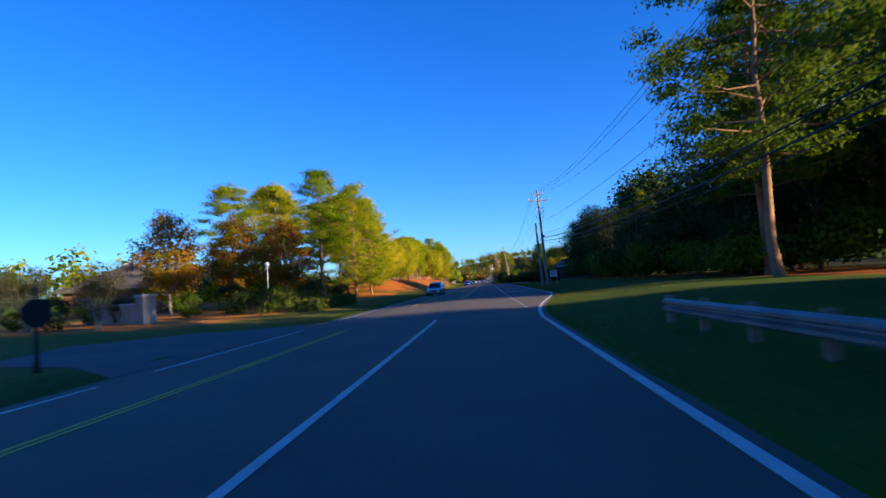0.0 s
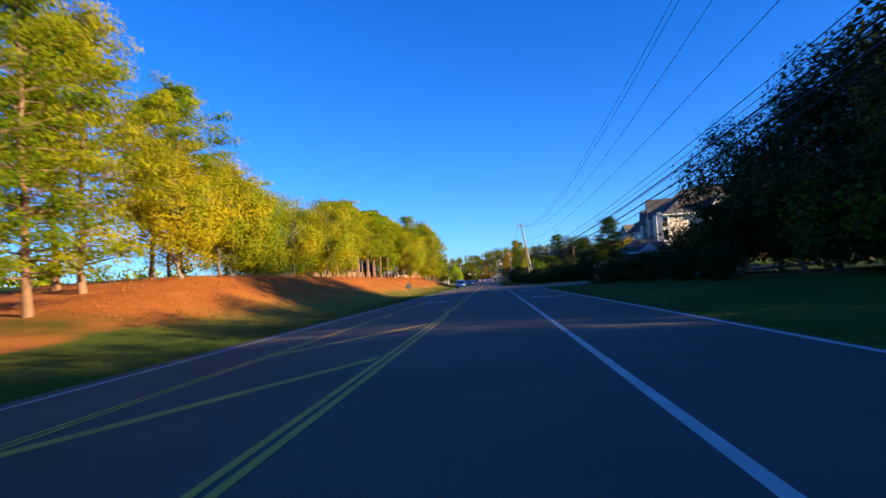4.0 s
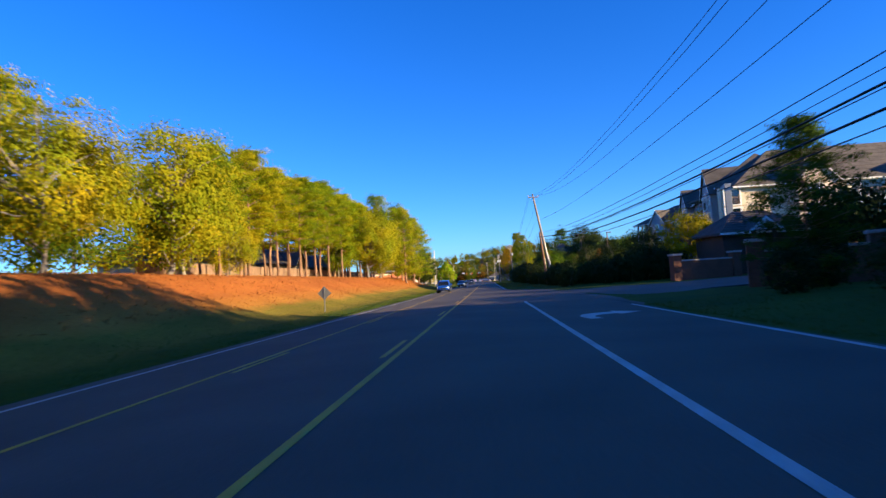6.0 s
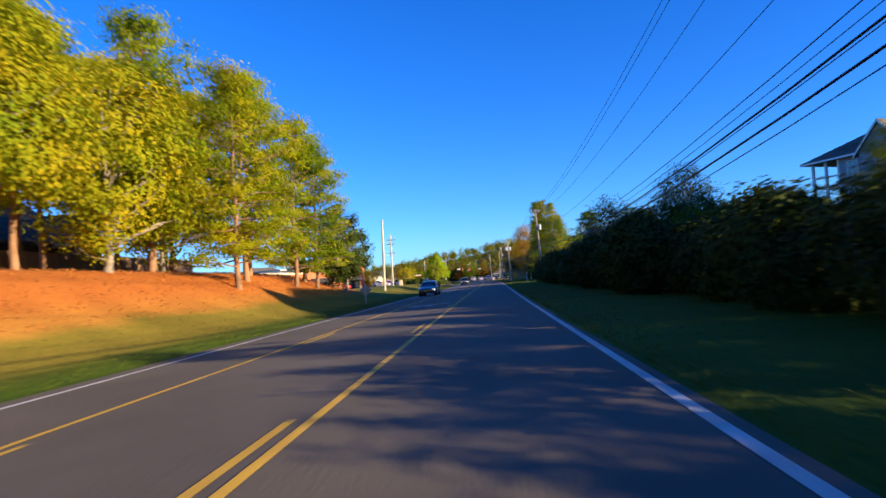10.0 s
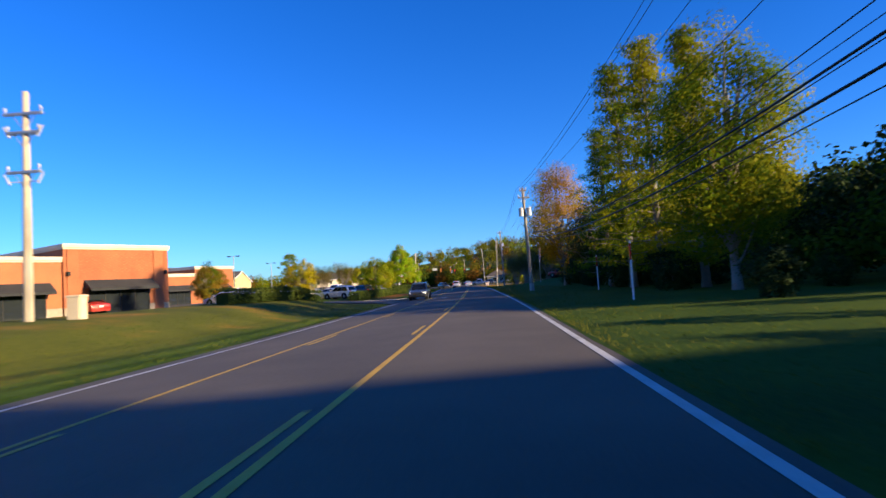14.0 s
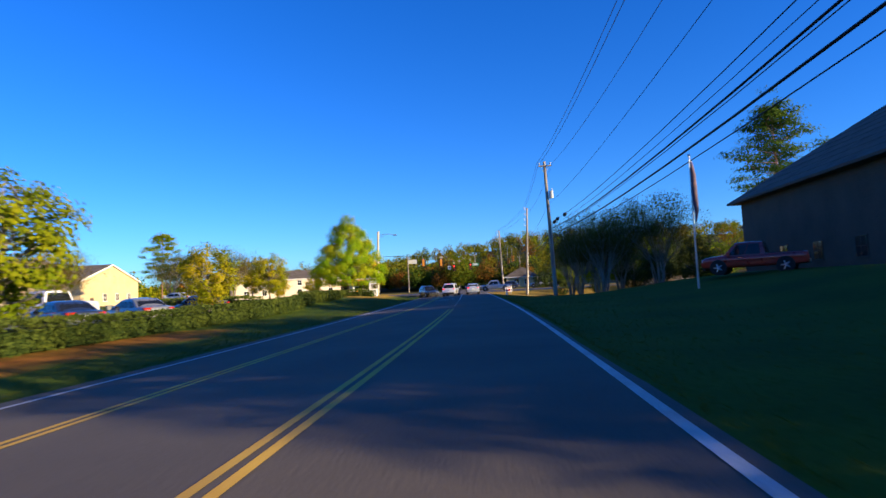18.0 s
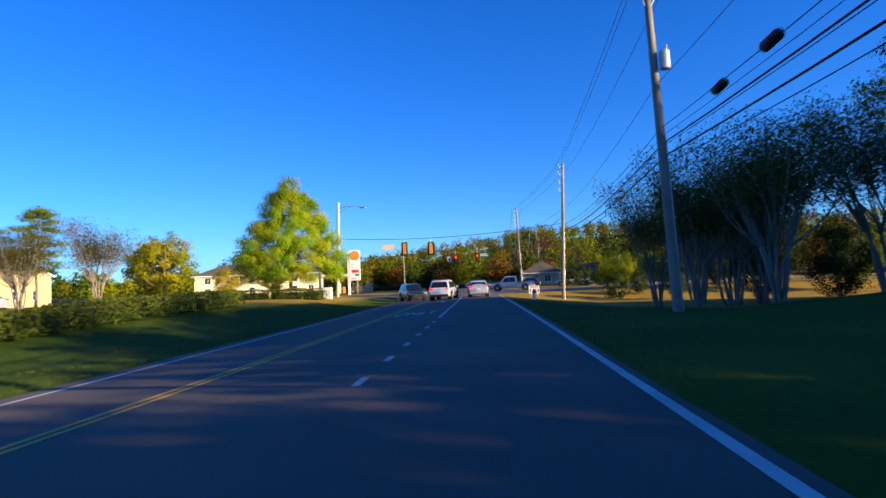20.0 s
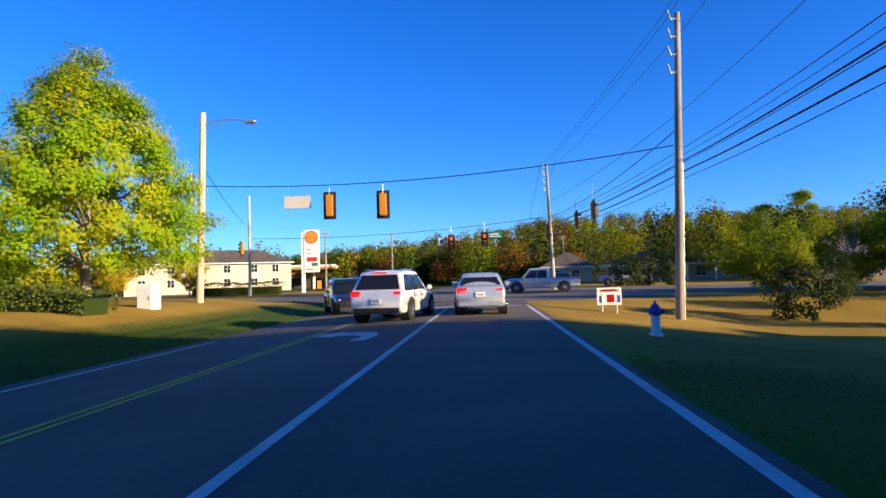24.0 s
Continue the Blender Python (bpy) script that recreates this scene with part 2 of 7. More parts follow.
def tube(bm, a, b, r0, r1, sides=8, cap=True):
    a, b = Vector(a), Vector(b)
    axis = (b - a).normalized()
    side = axis.cross(Vector((0, 0, 1)) if abs(axis.z) < 0.9 else Vector((1, 0, 0))).normalized()
    other = axis.cross(side)
    rings = []
    for c, r in ((a, r0), (b, r1)):
        rings.append([bm.verts.new(c + (side * math.cos(k * math.tau / sides) + other * math.sin(k * math.tau / sides)) * r) for k in range(sides)])
    for k in range(sides):
        bm.faces.new((rings[0][k], rings[0][(k + 1) % sides], rings[1][(k + 1) % sides], rings[1][k]))
    if cap:
        bm.faces.new(rings[0][::-1])
        bm.faces.new(rings[1])


def sweep(bm, pts, radii, sides=6):
    rings = []
    for i, p in enumerate(pts):
        d = (pts[min(i + 1, len(pts) - 1)] - pts[max(i - 1, 0)]).normalized()
        s = d.cross(Vector((0.31, 0.95, 0.03))).normalized()
        o = d.cross(s)
        rings.append([bm.verts.new(p + (s * math.cos(k * math.tau / sides) + o * math.sin(k * math.tau / sides)) * radii[i]) for k in range(sides)])
    for r0, r1 in zip(rings, rings[1:]):
        for k in range(sides):
            bm.faces.new((r0[k], r0[(k + 1) % sides], r1[(k + 1) % sides], r1[k]))
    bm.faces.new(rings[-1])


def bevel(bm, width, segs=2, angle=0.6):
    edges = [e for e in bm.edges if len(e.link_faces) == 2 and e.calc_face_angle(0) > angle]
    bmesh.ops.bevel(bm, geom=edges, offset=width, segments=segs, affect="EDGES", clamp_overlap=True)


def mesh_of(name, bm, material, smooth=False):
    bmesh.ops.recalc_face_normals(bm, faces=bm.faces)
    me = bpy.data.meshes.new(name)
    bm.to_mesh(me)
    bm.free()
    me.materials.append(material)
    if smooth:
        me.polygons.foreach_set("use_smooth", [True] * len(me.polygons))
    return me


def part(name, bm, material, parent, label="", smooth=False):
    ob = new(name, bm if isinstance(bm, bpy.types.Mesh) else mesh_of(name, bm, material, smooth))
    ob.parent = parent
    if label:
        tagged(ob, label=label)
    return ob


def thing(name, label, category, m=None, group="", kind=""):
    ob = new(name)
    ob.empty_display_size = 0.3
    if m is not None:
        ob.matrix_basis = m
    return tagged(ob, label, category, group, kind)


def B():
    return bmesh.new()


# ---------------------------------------------------------------- the line of the road
KNOTS = [(-400, 0.0), (0, 0.0), (25, -0.05), (45, -0.28), (70, -0.33), (100, -0.25), (140, -0.39), (200, -0.66), (230, -0.92), (260, -0.96), (300, -0.93),
         (320, -1.03), (340, -1.5), (360, -1.95), (380, -2.36), (400, -3.32), (420, -4.5), (440, -5.78), (600, -16.0), (1200, -54.0)]
_ky, _kx = [k[0] for k in KNOTS], [k[1] for k in KNOTS]


def road_x(y):
    return float(sum(np.interp(y + d, _ky, _kx) for d in (-12, -6, 0, 6, 12)) / 5)


def at(u, y, z=0.0):
    return Vector((road_x(y) + u, y, z))


def heading(y):
    """The road's turn to the left of +y, in degrees."""
    return math.degrees(math.atan2(road_x(y - 4) - road_x(y + 4), 8))


def ramp01(v, a, b):
    v = min(1.0, max(0.0, (v - a) / (b - a)))
    return v * v * (3 - 2 * v)


def right_edge(y):
    e = 2.0 + 3.6 * ramp01(y, 18, 52)
    return e - 3.6 * ramp01(y, 165, 186)


def left_edge(y):
    return -8.3


def paved(u, y):
    """Height of the carriageway: it falls away beyond the middle line."""
    return -0.05 * max(0.0, -1.85 - u) + 0.0


def lay(u, y):
    """Height of the ground beside the road."""
    re, le = right_edge(y), left_edge(y)
    if u > re:
        d = u - re
        z = 0.07 * min(d, 7) * (1 - ramp01(y, 120, 160)) + 0.02 * min(d, 12) * ramp01(y, 150, 180) * (1 - ramp01(y, 395, 420))
        z += ramp01(d, 5, 18) * 1.1 * ramp01(y, 330, 350) * (1 - ramp01(y, 405, 420))
        z -= 0.11 * min(d, 8) * ramp01(y, 408, 430) * (1 - ramp01(y, 446, 453))
        z += ramp01(d, 12, 30) * 2.2 * ramp01(y, 165, 185) * (1 - ramp01(y, 290, 310))
    elif u < le:
        d = le - u
        z = paved(le, y) + 0.03 * min(d, 12)
        z += 2.85 * ramp01(d, 2.2, 13.5) * ramp01(y, 92, 122) * (1 - ramp01(y, 252, 282))
        z += 0.75 * ramp01(d, 1.5, 7.5) * (1 - 0.6 * ramp01(d, 12.5, 13.5)) * ramp01(y, 268, 285) * (1 - ramp01(y, 331, 338))
        z += 0.6 * ramp01(d, 1.0, 8.0) * ramp01(y, 395, 420) * (1 - ramp01(y, 452, 462))
    else:
        z = paved(u, y)
    far = ramp01(y, 540, 830) * (1 - ramp01(y, 1100, 1700))
    z += far * 30 * ramp01(u, -170, 70) * (1 - 0.35 * ramp01(u, 150, 500))
    z += 16 * ramp01(y, 620, 900) * ramp01(-u, 120, 400)
    z += 2.0 * noise.noise((u * 0.02, y * 0.02, 3.1)) * ramp01(abs(u), 30, 90)
    return z


def ground_at(u, y):
    p = at(u, y)
    return Vector((p.x, p.y, lay(u, y)))

# ---------------------------------------------------------------- ground and road
def lawn_material():
    m, n, l, b = node_mat("lawn_and_pine_straw")
    pos = n.new("ShaderNodeNewGeometry").outputs["Position"]
    att = n.new("ShaderNodeAttribute")
    att.attribute_name = "straw"
    big, small = n.new("ShaderNodeTexNoise"), n.new("ShaderNodeTexNoise")
    for node, s in ((big, 0.25), (small, 9.0)):
        node.inputs["Scale"].default_value, node.inputs["Detail"].default_value = s, 6
        l.new(pos, node.inputs["Vector"])
    def two(c0, c1, fac):
        r = n.new("ShaderNodeValToRGB")
        r.color_ramp.elements[0].position, r.color_ramp.elements[1].position = 0.3, 0.7
        r.color_ramp.elements[0].color, r.color_ramp.elements[1].color = (*c0, 1), (*c1, 1)
        l.new(fac, r.inputs[0])
        return r.outputs[0]
    mixf = n.new("ShaderNodeMath")
    mixf.operation = "MULTIPLY_ADD"
    l.new(big.outputs[0], mixf.inputs[0])
    mixf.inputs[1].default_value = 0.55
    h = n.new("ShaderNodeMath")
    h.operation = "MULTIPLY"
    h.inputs[1].default_value = 0.45
    l.new(small.outputs[0], h.inputs[0])
    l.new(h.outputs[0], mixf.inputs[2])
    grass = two((0.014, 0.046, 0.004), (0.078, 0.115, 0.008), mixf.outputs[0])
    straw = two((0.24, 0.062, 0.012), (0.45, 0.150, 0.030), mixf.outputs[0])
    jag = n.new("ShaderNodeMath")
    jag.operation = "MULTIPLY_ADD"
    l.new(big.outputs[0], jag.inputs[0])
    jag.inputs[1].default_value = 0.8
    l.new(att.outputs["Fac"], jag.inputs[2])
    cut = n.new("ShaderNodeMapRange")
    cut.inputs["From Min"].default_value, cut.inputs["From Max"].default_value = 0.75, 1.1
    l.new(jag.outputs[0], cut.inputs[0])
    mix = n.new("ShaderNodeMix")
    mix.data_type = "RGBA"
    l.new(cut.outputs[0], mix.inputs[0])
    l.new(grass, mix.inputs[6])
    l.new(straw, mix.inputs[7])
    last = mix.outputs[2]
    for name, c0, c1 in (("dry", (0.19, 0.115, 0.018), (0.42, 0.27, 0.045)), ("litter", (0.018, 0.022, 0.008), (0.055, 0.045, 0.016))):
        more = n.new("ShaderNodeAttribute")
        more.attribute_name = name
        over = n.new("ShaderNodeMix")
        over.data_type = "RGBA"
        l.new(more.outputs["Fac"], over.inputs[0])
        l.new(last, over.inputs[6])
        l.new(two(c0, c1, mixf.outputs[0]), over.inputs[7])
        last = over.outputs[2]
    l.new(last, b.inputs["Base Color"])
    b.inputs["Roughness"].default_value = 0.95
    b.inputs["Specular IOR Level"].default_value = 0.1
    bp = n.new("ShaderNodeBump")
    bp.inputs["Strength"].default_value, bp.inputs["Distance"].default_value = 0.5, 0.06
    l.new(small.outputs[0], bp.inputs["Height"])
    l.new(bp.outputs[0], b.inputs["Normal"])
    return m


def straw_amount(u, y):
    """Where pine straw covers the ground instead of grass."""
    d = -8.3 - u
    s = ramp01(d, 3.2, 7.5) * ramp01(y, 98, 108) * (1 - ramp01(y, 262, 274))
    s = max(s, ramp01(d, 5.5, 7.5) * (1 - ramp01(y, 96, 104)) * ramp01(y, 24, 30)) * (1 - ramp01(d, 21, 25))
    s = max(s, 0.55 * ramp01(d, 2.0, 3.0) * (1 - ramp01(d, 5.5, 7)) * ramp01(y, 351, 355) * (1 - ramp01(y, 382, 390)))
    s = max(s, 0.34 * ramp01(d, 0.6, 2.0) * (1 - ramp01(d, 12, 16)) * ramp01(y, 266, 276) * (1 - ramp01(y, 322, 334)))
    s = max(s, ramp01(u, 15, 19) * (1 - ramp01(u, 40, 50)) * (1 - ramp01(y, 125, 140)) * ramp01(y, -60, -45))
    s = max(s, 0.75 * ramp01(u, 7, 9) * ramp01(y, 408, 414) * (1 - ramp01(y, 432, 440)))
    return s


def dry_amount(u, y):
    """Where the mown grass has turned golden."""
    d = -8.3 - u
    s = 0.9 * ramp01(y, 424, 436) * (1 - ramp01(y, 495, 510)) * (1 if u > 0 else ramp01(d, 3, 5))
    return max(s, (0.5 - 0.32 * ramp01(y, 255, 270)) * ramp01(d, 1.2, 3.0) * (1 - ramp01(d, 5.5, 8.5) * (1 - ramp01(y, 255, 270))) * ramp01(y, 96, 110) * (1 - ramp01(y, 335, 345)), 0.3 * ramp01(d, 1, 3) * (1 - ramp01(y, 90, 100)))


us = sorted({-2500, -1400, -800, -500, -350, -250, -190, -150, -120, -95, -75, -60, -50, -44, -38, 44, 52, 60, 75, 95, 120, 160, 220, 300, 420, 600, 1000, 1600, 2500}
            | {-34 + 1.0 * i for i in range(26)} | {-8.3 + 0.1 * 0, -8.25, -5.0, -1.85, 1.5} | {2.0 + 0.9 * i for i in range(45)})
ys = sorted({-2500, -1200, -500, -250, -120, -60, 3000, 2400, 1900, 1500, 1300, 1150, 1050, 980} | {-40 + 4.0 * i for i in range(150)} | {560 + 22 * i for i in range(19)})
verts, straws, dries, litters = [], [], [], []
for y in ys:
    for u in us:
        inside = -8.3 <= u <= right_edge(y) - 0.05
        p = at(u, y, lay(u, y) - (0.07 if inside else 0.0) + (0.03 * noise.noise((u * 0.4, y * 0.4, 0)) if not inside and abs(u) < 40 else 0))
        verts.append(p)
        straws.append(straw_amount(u, y))
        dries.append(dry_amount(u, y))
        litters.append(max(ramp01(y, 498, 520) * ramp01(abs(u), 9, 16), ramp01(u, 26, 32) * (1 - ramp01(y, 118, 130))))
nu = len(us)
faces = [(j * nu + i, j * nu + i + 1, (j + 1) * nu + i + 1, (j + 1) * nu + i) for j in range(len(ys) - 1) for i in range(nu - 1)]
me = bpy.data.meshes.new("ground")
me.from_pydata(verts, [], faces)
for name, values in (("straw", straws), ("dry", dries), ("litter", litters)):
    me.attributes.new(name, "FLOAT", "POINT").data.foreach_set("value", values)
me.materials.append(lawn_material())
me.polygons.foreach_set("use_smooth", [True] * len(me.polygons))
ground = tagged(new("ground", me), "rolling roadside ground with mown grass and rusty pine straw", "ground", kind="structure")


def ribbon(name, rows, material, parent=None, label="", lift=0.0, skirt=0.0):
    """A strip laid along the road from rows of (left u, right u, y)."""
    bm = B()
    prev = None
    for ul, ur, y in rows:
        cuts = [ul] + [c for c in (-5.0, -1.85) if ul + 0.3 < c < ur - 0.3] + [ur]
        while len(cuts) < 4:
            cuts.insert(1, cuts[0] + (cuts[1] - cuts[0]) * 0.5)
        line = [bm.verts.new(at(u, y, paved(u, y) + lift)) for u in cuts]
        if skirt:
            line = [bm.verts.new(at(ul - 0.05, y, paved(ul, y) + lift - skirt))] + line + [bm.verts.new(at(ur + 0.05, y, paved(ur, y) + lift - skirt))]
        if prev:
            for k in range(len(line) - 1):
                bm.faces.new((prev[k], prev[k + 1], line[k + 1], line[k]))
        prev = line
    me = mesh_of(name, bm, material)
    if parent:
        return part(name, me, None, parent, label)
    return new(name, me)


road = tagged(ribbon("road", [(left_edge(y), right_edge(y), y) for y in range(-120, 462, 4)], M["asphalt"], lift=0.0, skirt=0.25),
              "worn grey asphalt carriageway with painted lines", "road", kind="structure")
road_far = tagged(ribbon("road_far", [(-8.3, 5.5, y) for y in range(486, 720, 6)], M["asphalt"], lift=0.0, skirt=0.2),
                  "grey asphalt road running on beyond the junction", "road", kind="structure")


def slab(name, corners, material, label, z=0.0, thick=0.25, kind="structure", cat="pavement"):
    bm = B()
    top = [bm.verts.new(Vector((x, y, z if not isinstance(z, (list, tuple)) else z[i]))) for i, (x, y) in enumerate(corners)]
    low = [bm.verts.new(v.co - Vector((0, 0, thick))) for v in top]
    bm.faces.new(top)
    for i in range(len(top)):
        j = (i + 1) % len(top)
        bm.faces.new((top[i], low[i], low[j], top[j]))
    return tagged(new(name, mesh_of(name, bm, material)), label, cat, kind=kind)


# crossing street at the junction, side street on the left near the start, driveways
slab("cross_street", [(p.x, p.y) for p in (at(-160, 478), at(-160, 464), at(-14, 461), at(-9.5, 455), at(5, 452), at(14, 459), at(60, 462), at(190, 470), at(190, 484), at(60, 478), at(12, 480), at(6, 487), at(-9, 487), at(-16, 480))],
     M["old_asphalt"], "worn asphalt crossing street at the traffic signals", z=0.012, cat="road")
slab("side_street", [(p.x, p.y) for p in (at(-8.28, 12.4), at(-8.28, 29), at(-11, 25), at(-15, 23.5), at(-70, 25), at(-70, 17), at(-15, 15.2), at(-10.5, 14.2))], M["old_asphalt"],
     "asphalt mouth of a residential side street", z=[-0.312] * 2 + [-0.22, -0.12, 0.25, 0.25, -0.12, -0.22], cat="road")
slab("apartment_driveway", [(p.x, p.y) for p in (at(5.58, 140), at(7.5, 147), at(12, 151), at(48, 153), at(48, 164), at(13, 166), at(8, 171), at(3.0, 181), at(5.5, 165))], M["old_asphalt"],
     "asphalt driveway into the apartment grounds", z=[0.006] * 2 + [0.1, 1.2, 1.2, 0.1, 0.02, 0.006, 0.006], cat="road")
slab("shop_driveway", [(p.x, p.y) for p in (at(-8.28, 336.5), at(-8.28, 350), at(-11, 347.5), at(-14, 346.5), at(-22, 346.5), at(-22, 340.5), at(-14, 340.5), at(-10.5, 339))], M["asphalt"],
     "asphalt entrance to the shop car park", z=[-0.312] * 2 + [-0.2, -0.05, 0.22, 0.22, -0.05, -0.2], cat="road")
slab("car_park", [(p.x, p.y) for p in (at(-22, 318), at(-22, 405), at(-75, 405), at(-75, 318))], M["old_asphalt"],
     "asphalt car park behind a low hedge", z=0.30, cat="pavement")


def paint(name, u0, u1, y0, y1, colour, step=3.0, extra=None):
    """One painted line; extra shifts it sideways along the way."""
    n = max(1, int((y1 - y0) / step))
    rows = []
    for i in range(n + 1):
        y = y0 + (y1 - y0) * i / n
        d = extra(y) if extra else 0
        rows.append((u0 + d, u1 + d, y))
    return ribbon(name, rows, M[colour], road, lift=0.006)


paint("edge_line", -7.75, -7.6, 30, 336, "white_line")
paint("edge_line", -7.75, -7.6, -60, 11, "white_line")
paint("edge_line", -7.75, -7.6, 350, 436, "white_line")
paint("edge_line", 1.70, 1.84, -60, 20, "white_line")
paint("turn_lane_line", 1.70, 1.84, 57.5, 149, "white_line")
paint("turn_lane_edge_line", 1.70, 1.84, 20, 141, "white_line", extra=lambda y: right_edge(y) - 2.0)
paint("edge_line", 1.70, 1.84, 186, 448, "white_line")

# middle of the road: turn-lane line, hatched median, two-way turn lane, turn bay before the signals
paint("turn_bay_line", -1.92, -1.80, -60, 21, "white_line")
paint("edge_line", -7.75, -7.6, 13, 24, "white_line")
for side, far in ((-1, -1.86), (1, -5.16)):
    for k in (0, 1):
        off = far + (0.17 * k - 0.06)
        if side > 0:
            paint("centre_line", off, off + 0.10, -60, 20.5, "yellow_line")
            paint("centre_line", off, off + 0.10, 40.6, 102, "yellow_line")
        else:
            paint("centre_line", off, off + 0.10, 40.6, 102, "yellow_line", 1.0, extra=lambda y: -3.2 * (1 - ramp01(y, 40, 49)))
for i in range(7):
    y = 48.4 + i * 8.1
    left = -4.1 if i == 0 else -4.95
    back = (left + 2.0) * 1.85
    bm = B()
    q = [at(left, y + back, 0), at(-2.0, y, 0), at(-2.0, y + 0.62, 0), at(left, y + back + 0.62, 0)]
    bm.faces.new([bm.verts.new(Vector((p.x, p.y, paved(p.x - road_x(p.y), p.y) + 0.006))) for p in q])
    part("hatch_bar", bm, M["yellow_line"], road)
for far, sgn in ((-1.84, -1), (-5.14, 1)):
    paint("centre_line", far - 0.05, far + 0.06, 102, 332, "yellow_line")
    for i in range(19):
        y = 104 + i * 12.2
        paint("centre_dash", far - 0.05 + sgn * 0.24, far + 0.06 + sgn * 0.24, y, y + 3.05, "yellow_line")
for far in (-1.84, -5.14):
    for k in (0, 0.2):
        paint("centre_line", far - 0.15 + k, far - 0.04 + k, 332, 392 if far > -3 else 446, "yellow_line",
              extra=(lambda y: 0.45 * ramp01(y, 380, 405)) if far < -3 else None)
for i in range(15):
    y = 24 + i * 2.44
    if y < 57:
        paint("turn_lane_dash", 1.66, 1.80, y, y + 0.62, "white_line") if y > 26 else None
for i in range(6):
    y = 397 + i * 2.44
    paint("turn_bay_dash", -1.86, -1.74, y, y + 0.7, "white_line")
paint("turn_bay_line", -1.86, -1.74, 412, 446, "white_line")
paint("stop_bar", -4.6, 1.6, 447.0, 447.6, "white_line")


def letters(text, size, material, name="letters"):
    """Built-in lettering as a flat mesh, centred, reading along +x."""
    cu = bpy.data.curves.new(name, "FONT")
    cu.body, cu.size, cu.align_x, cu.align_y = text, size, "CENTER", "CENTER"
    ob = bpy.data.objects.new(name, cu)
    scene.collection.objects.link(ob)
    me = bpy.data.meshes.new_from_object(ob.evaluated_get(bpy.context.evaluated_depsgraph_get()))
    bpy.data.objects.remove(ob)
    me.materials.clear()
    me.materials.append(material)
    return me


def road_word(text, u, y, wide, long):
    ob = part("road_lettering", letters(text, 1.0, M["white_line"]), None, road, "worn white word painted on the asphalt")
    w = max(v.co.x for v in ob.data.vertices) - min(v.co.x for v in ob.data.vertices)
    for v in ob.data.vertices:
        p = at(u + v.co.x * wide / w, y + v.co.y * long / 0.72)
        uu = p.x - road_x(p.y)
        v.co = (p.x, p.y, paved(uu, p.y) + 0.007)


def road_arrow(u, y, turn=1, long=2.9):
    """A turn arrow: stem, bend and head, to the right (1) or left (-1)."""
    bm = B()
    k = long / 2.9
    pts = [(-0.16, 0), (0.22, 0), (0.10, 0.7), (0.14, 1.1), (0.42, 1.5), (0.95, 1.72), (0.95, 1.3), (1.75, 2.1), (0.95, 2.95), (0.95, 2.5), (0.35, 2.35), (-0.12, 1.9), (-0.28, 1.2), (-0.26, 0.6)]
    pts = [(p * min(1.0, k + 0.1), q * k) for p, q in pts]
    vs = []
    for a, b in pts:
        uu = u + a * turn
        p = at(uu, y + b)
        vs.append(bm.verts.new((p.x, p.y, paved(uu, y) + 0.007)))
    bm.faces.new(vs if turn > 0 else vs[::-1])
    part("turn_arrow", bm, M["white_line"], road)


road_word("ONLY", 3.35, 59.5, 2.4, 2.4)
road_arrow(2.75, 75.6, 1)
road_word("ONLY", 3.6, 116, 2.2, 2.4)
road_arrow(2.9, 134.7, 1)
road_arrow(-3.4, 118.5, -1)
road_arrow(-3.45, 230.4, -1, 2.0)
road_arrow(-3.35, 230.9, 1, 1.6)
road_arrow(-3.6, 338.2, -1)
road_word("ONLY", -3.3, 417.3, 2.0, 3.2)
road_arrow(-3.0, 433.5, -1)

# ---------------------------------------------------------------- plants
def leaves_mesh(name, centres, size, material, rng, aspect=0.6, facing=None, loose=0.6):
    """Many small leaves, each a quad of its own, at the given places (n x 3); facing turns them outwards, loose scatters them."""
    n = len(centres)
    face = rng.normal(size=(n, 3))
    if facing is not None:
        face = facing + face * loose
    face /= np.linalg.norm(face, axis=1, keepdims=True) + 1e-9
    d = rng.normal(size=(n, 3))
    d -= face * (d * face).sum(1, keepdims=True)
    d /= np.linalg.norm(d, axis=1, keepdims=True) + 1e-9
    e = np.cross(face, d)
    s = size * rng.uniform(0.6, 1.35, size=(n, 1))
    a, b = d * s * 0.5, e * s * 0.5 * aspect
    quad = np.stack([centres - a, centres + b - a * 0.15, centres + a, centres - b - a * 0.15], axis=1).reshape(-1, 3)
    me = bpy.data.meshes.new(name)
    me.vertices.add(4 * n)
    me.vertices.foreach_set("co", quad.astype(np.float32).ravel())
    me.loops.add(4 * n)
    me.loops.foreach_set("vertex_index", np.arange(4 * n, dtype=np.int32))
    me.polygons.add(n)
    me.polygons.foreach_set("loop_start", np.arange(0, 4 * n, 4, dtype=np.int32))
    me.polygons.foreach_set("loop_total", np.full(n, 4, dtype=np.int32))
    me.update(calc_edges=True)
    me.materials.append(material)
    return me


def outward(centres, clump, middle, own=0.7, whole=0.8, up=0.35):
    """Directions away from a clump and from the middle of the crown."""
    a, b = centres - clump, clump - middle
    a = a / (np.linalg.norm(a, axis=1, keepdims=True) + 1e-6)
    b = b / (np.linalg.norm(b, axis=1, keepdims=True) + 1e-6)
    return a * own + b * whole + (0, 0, up)


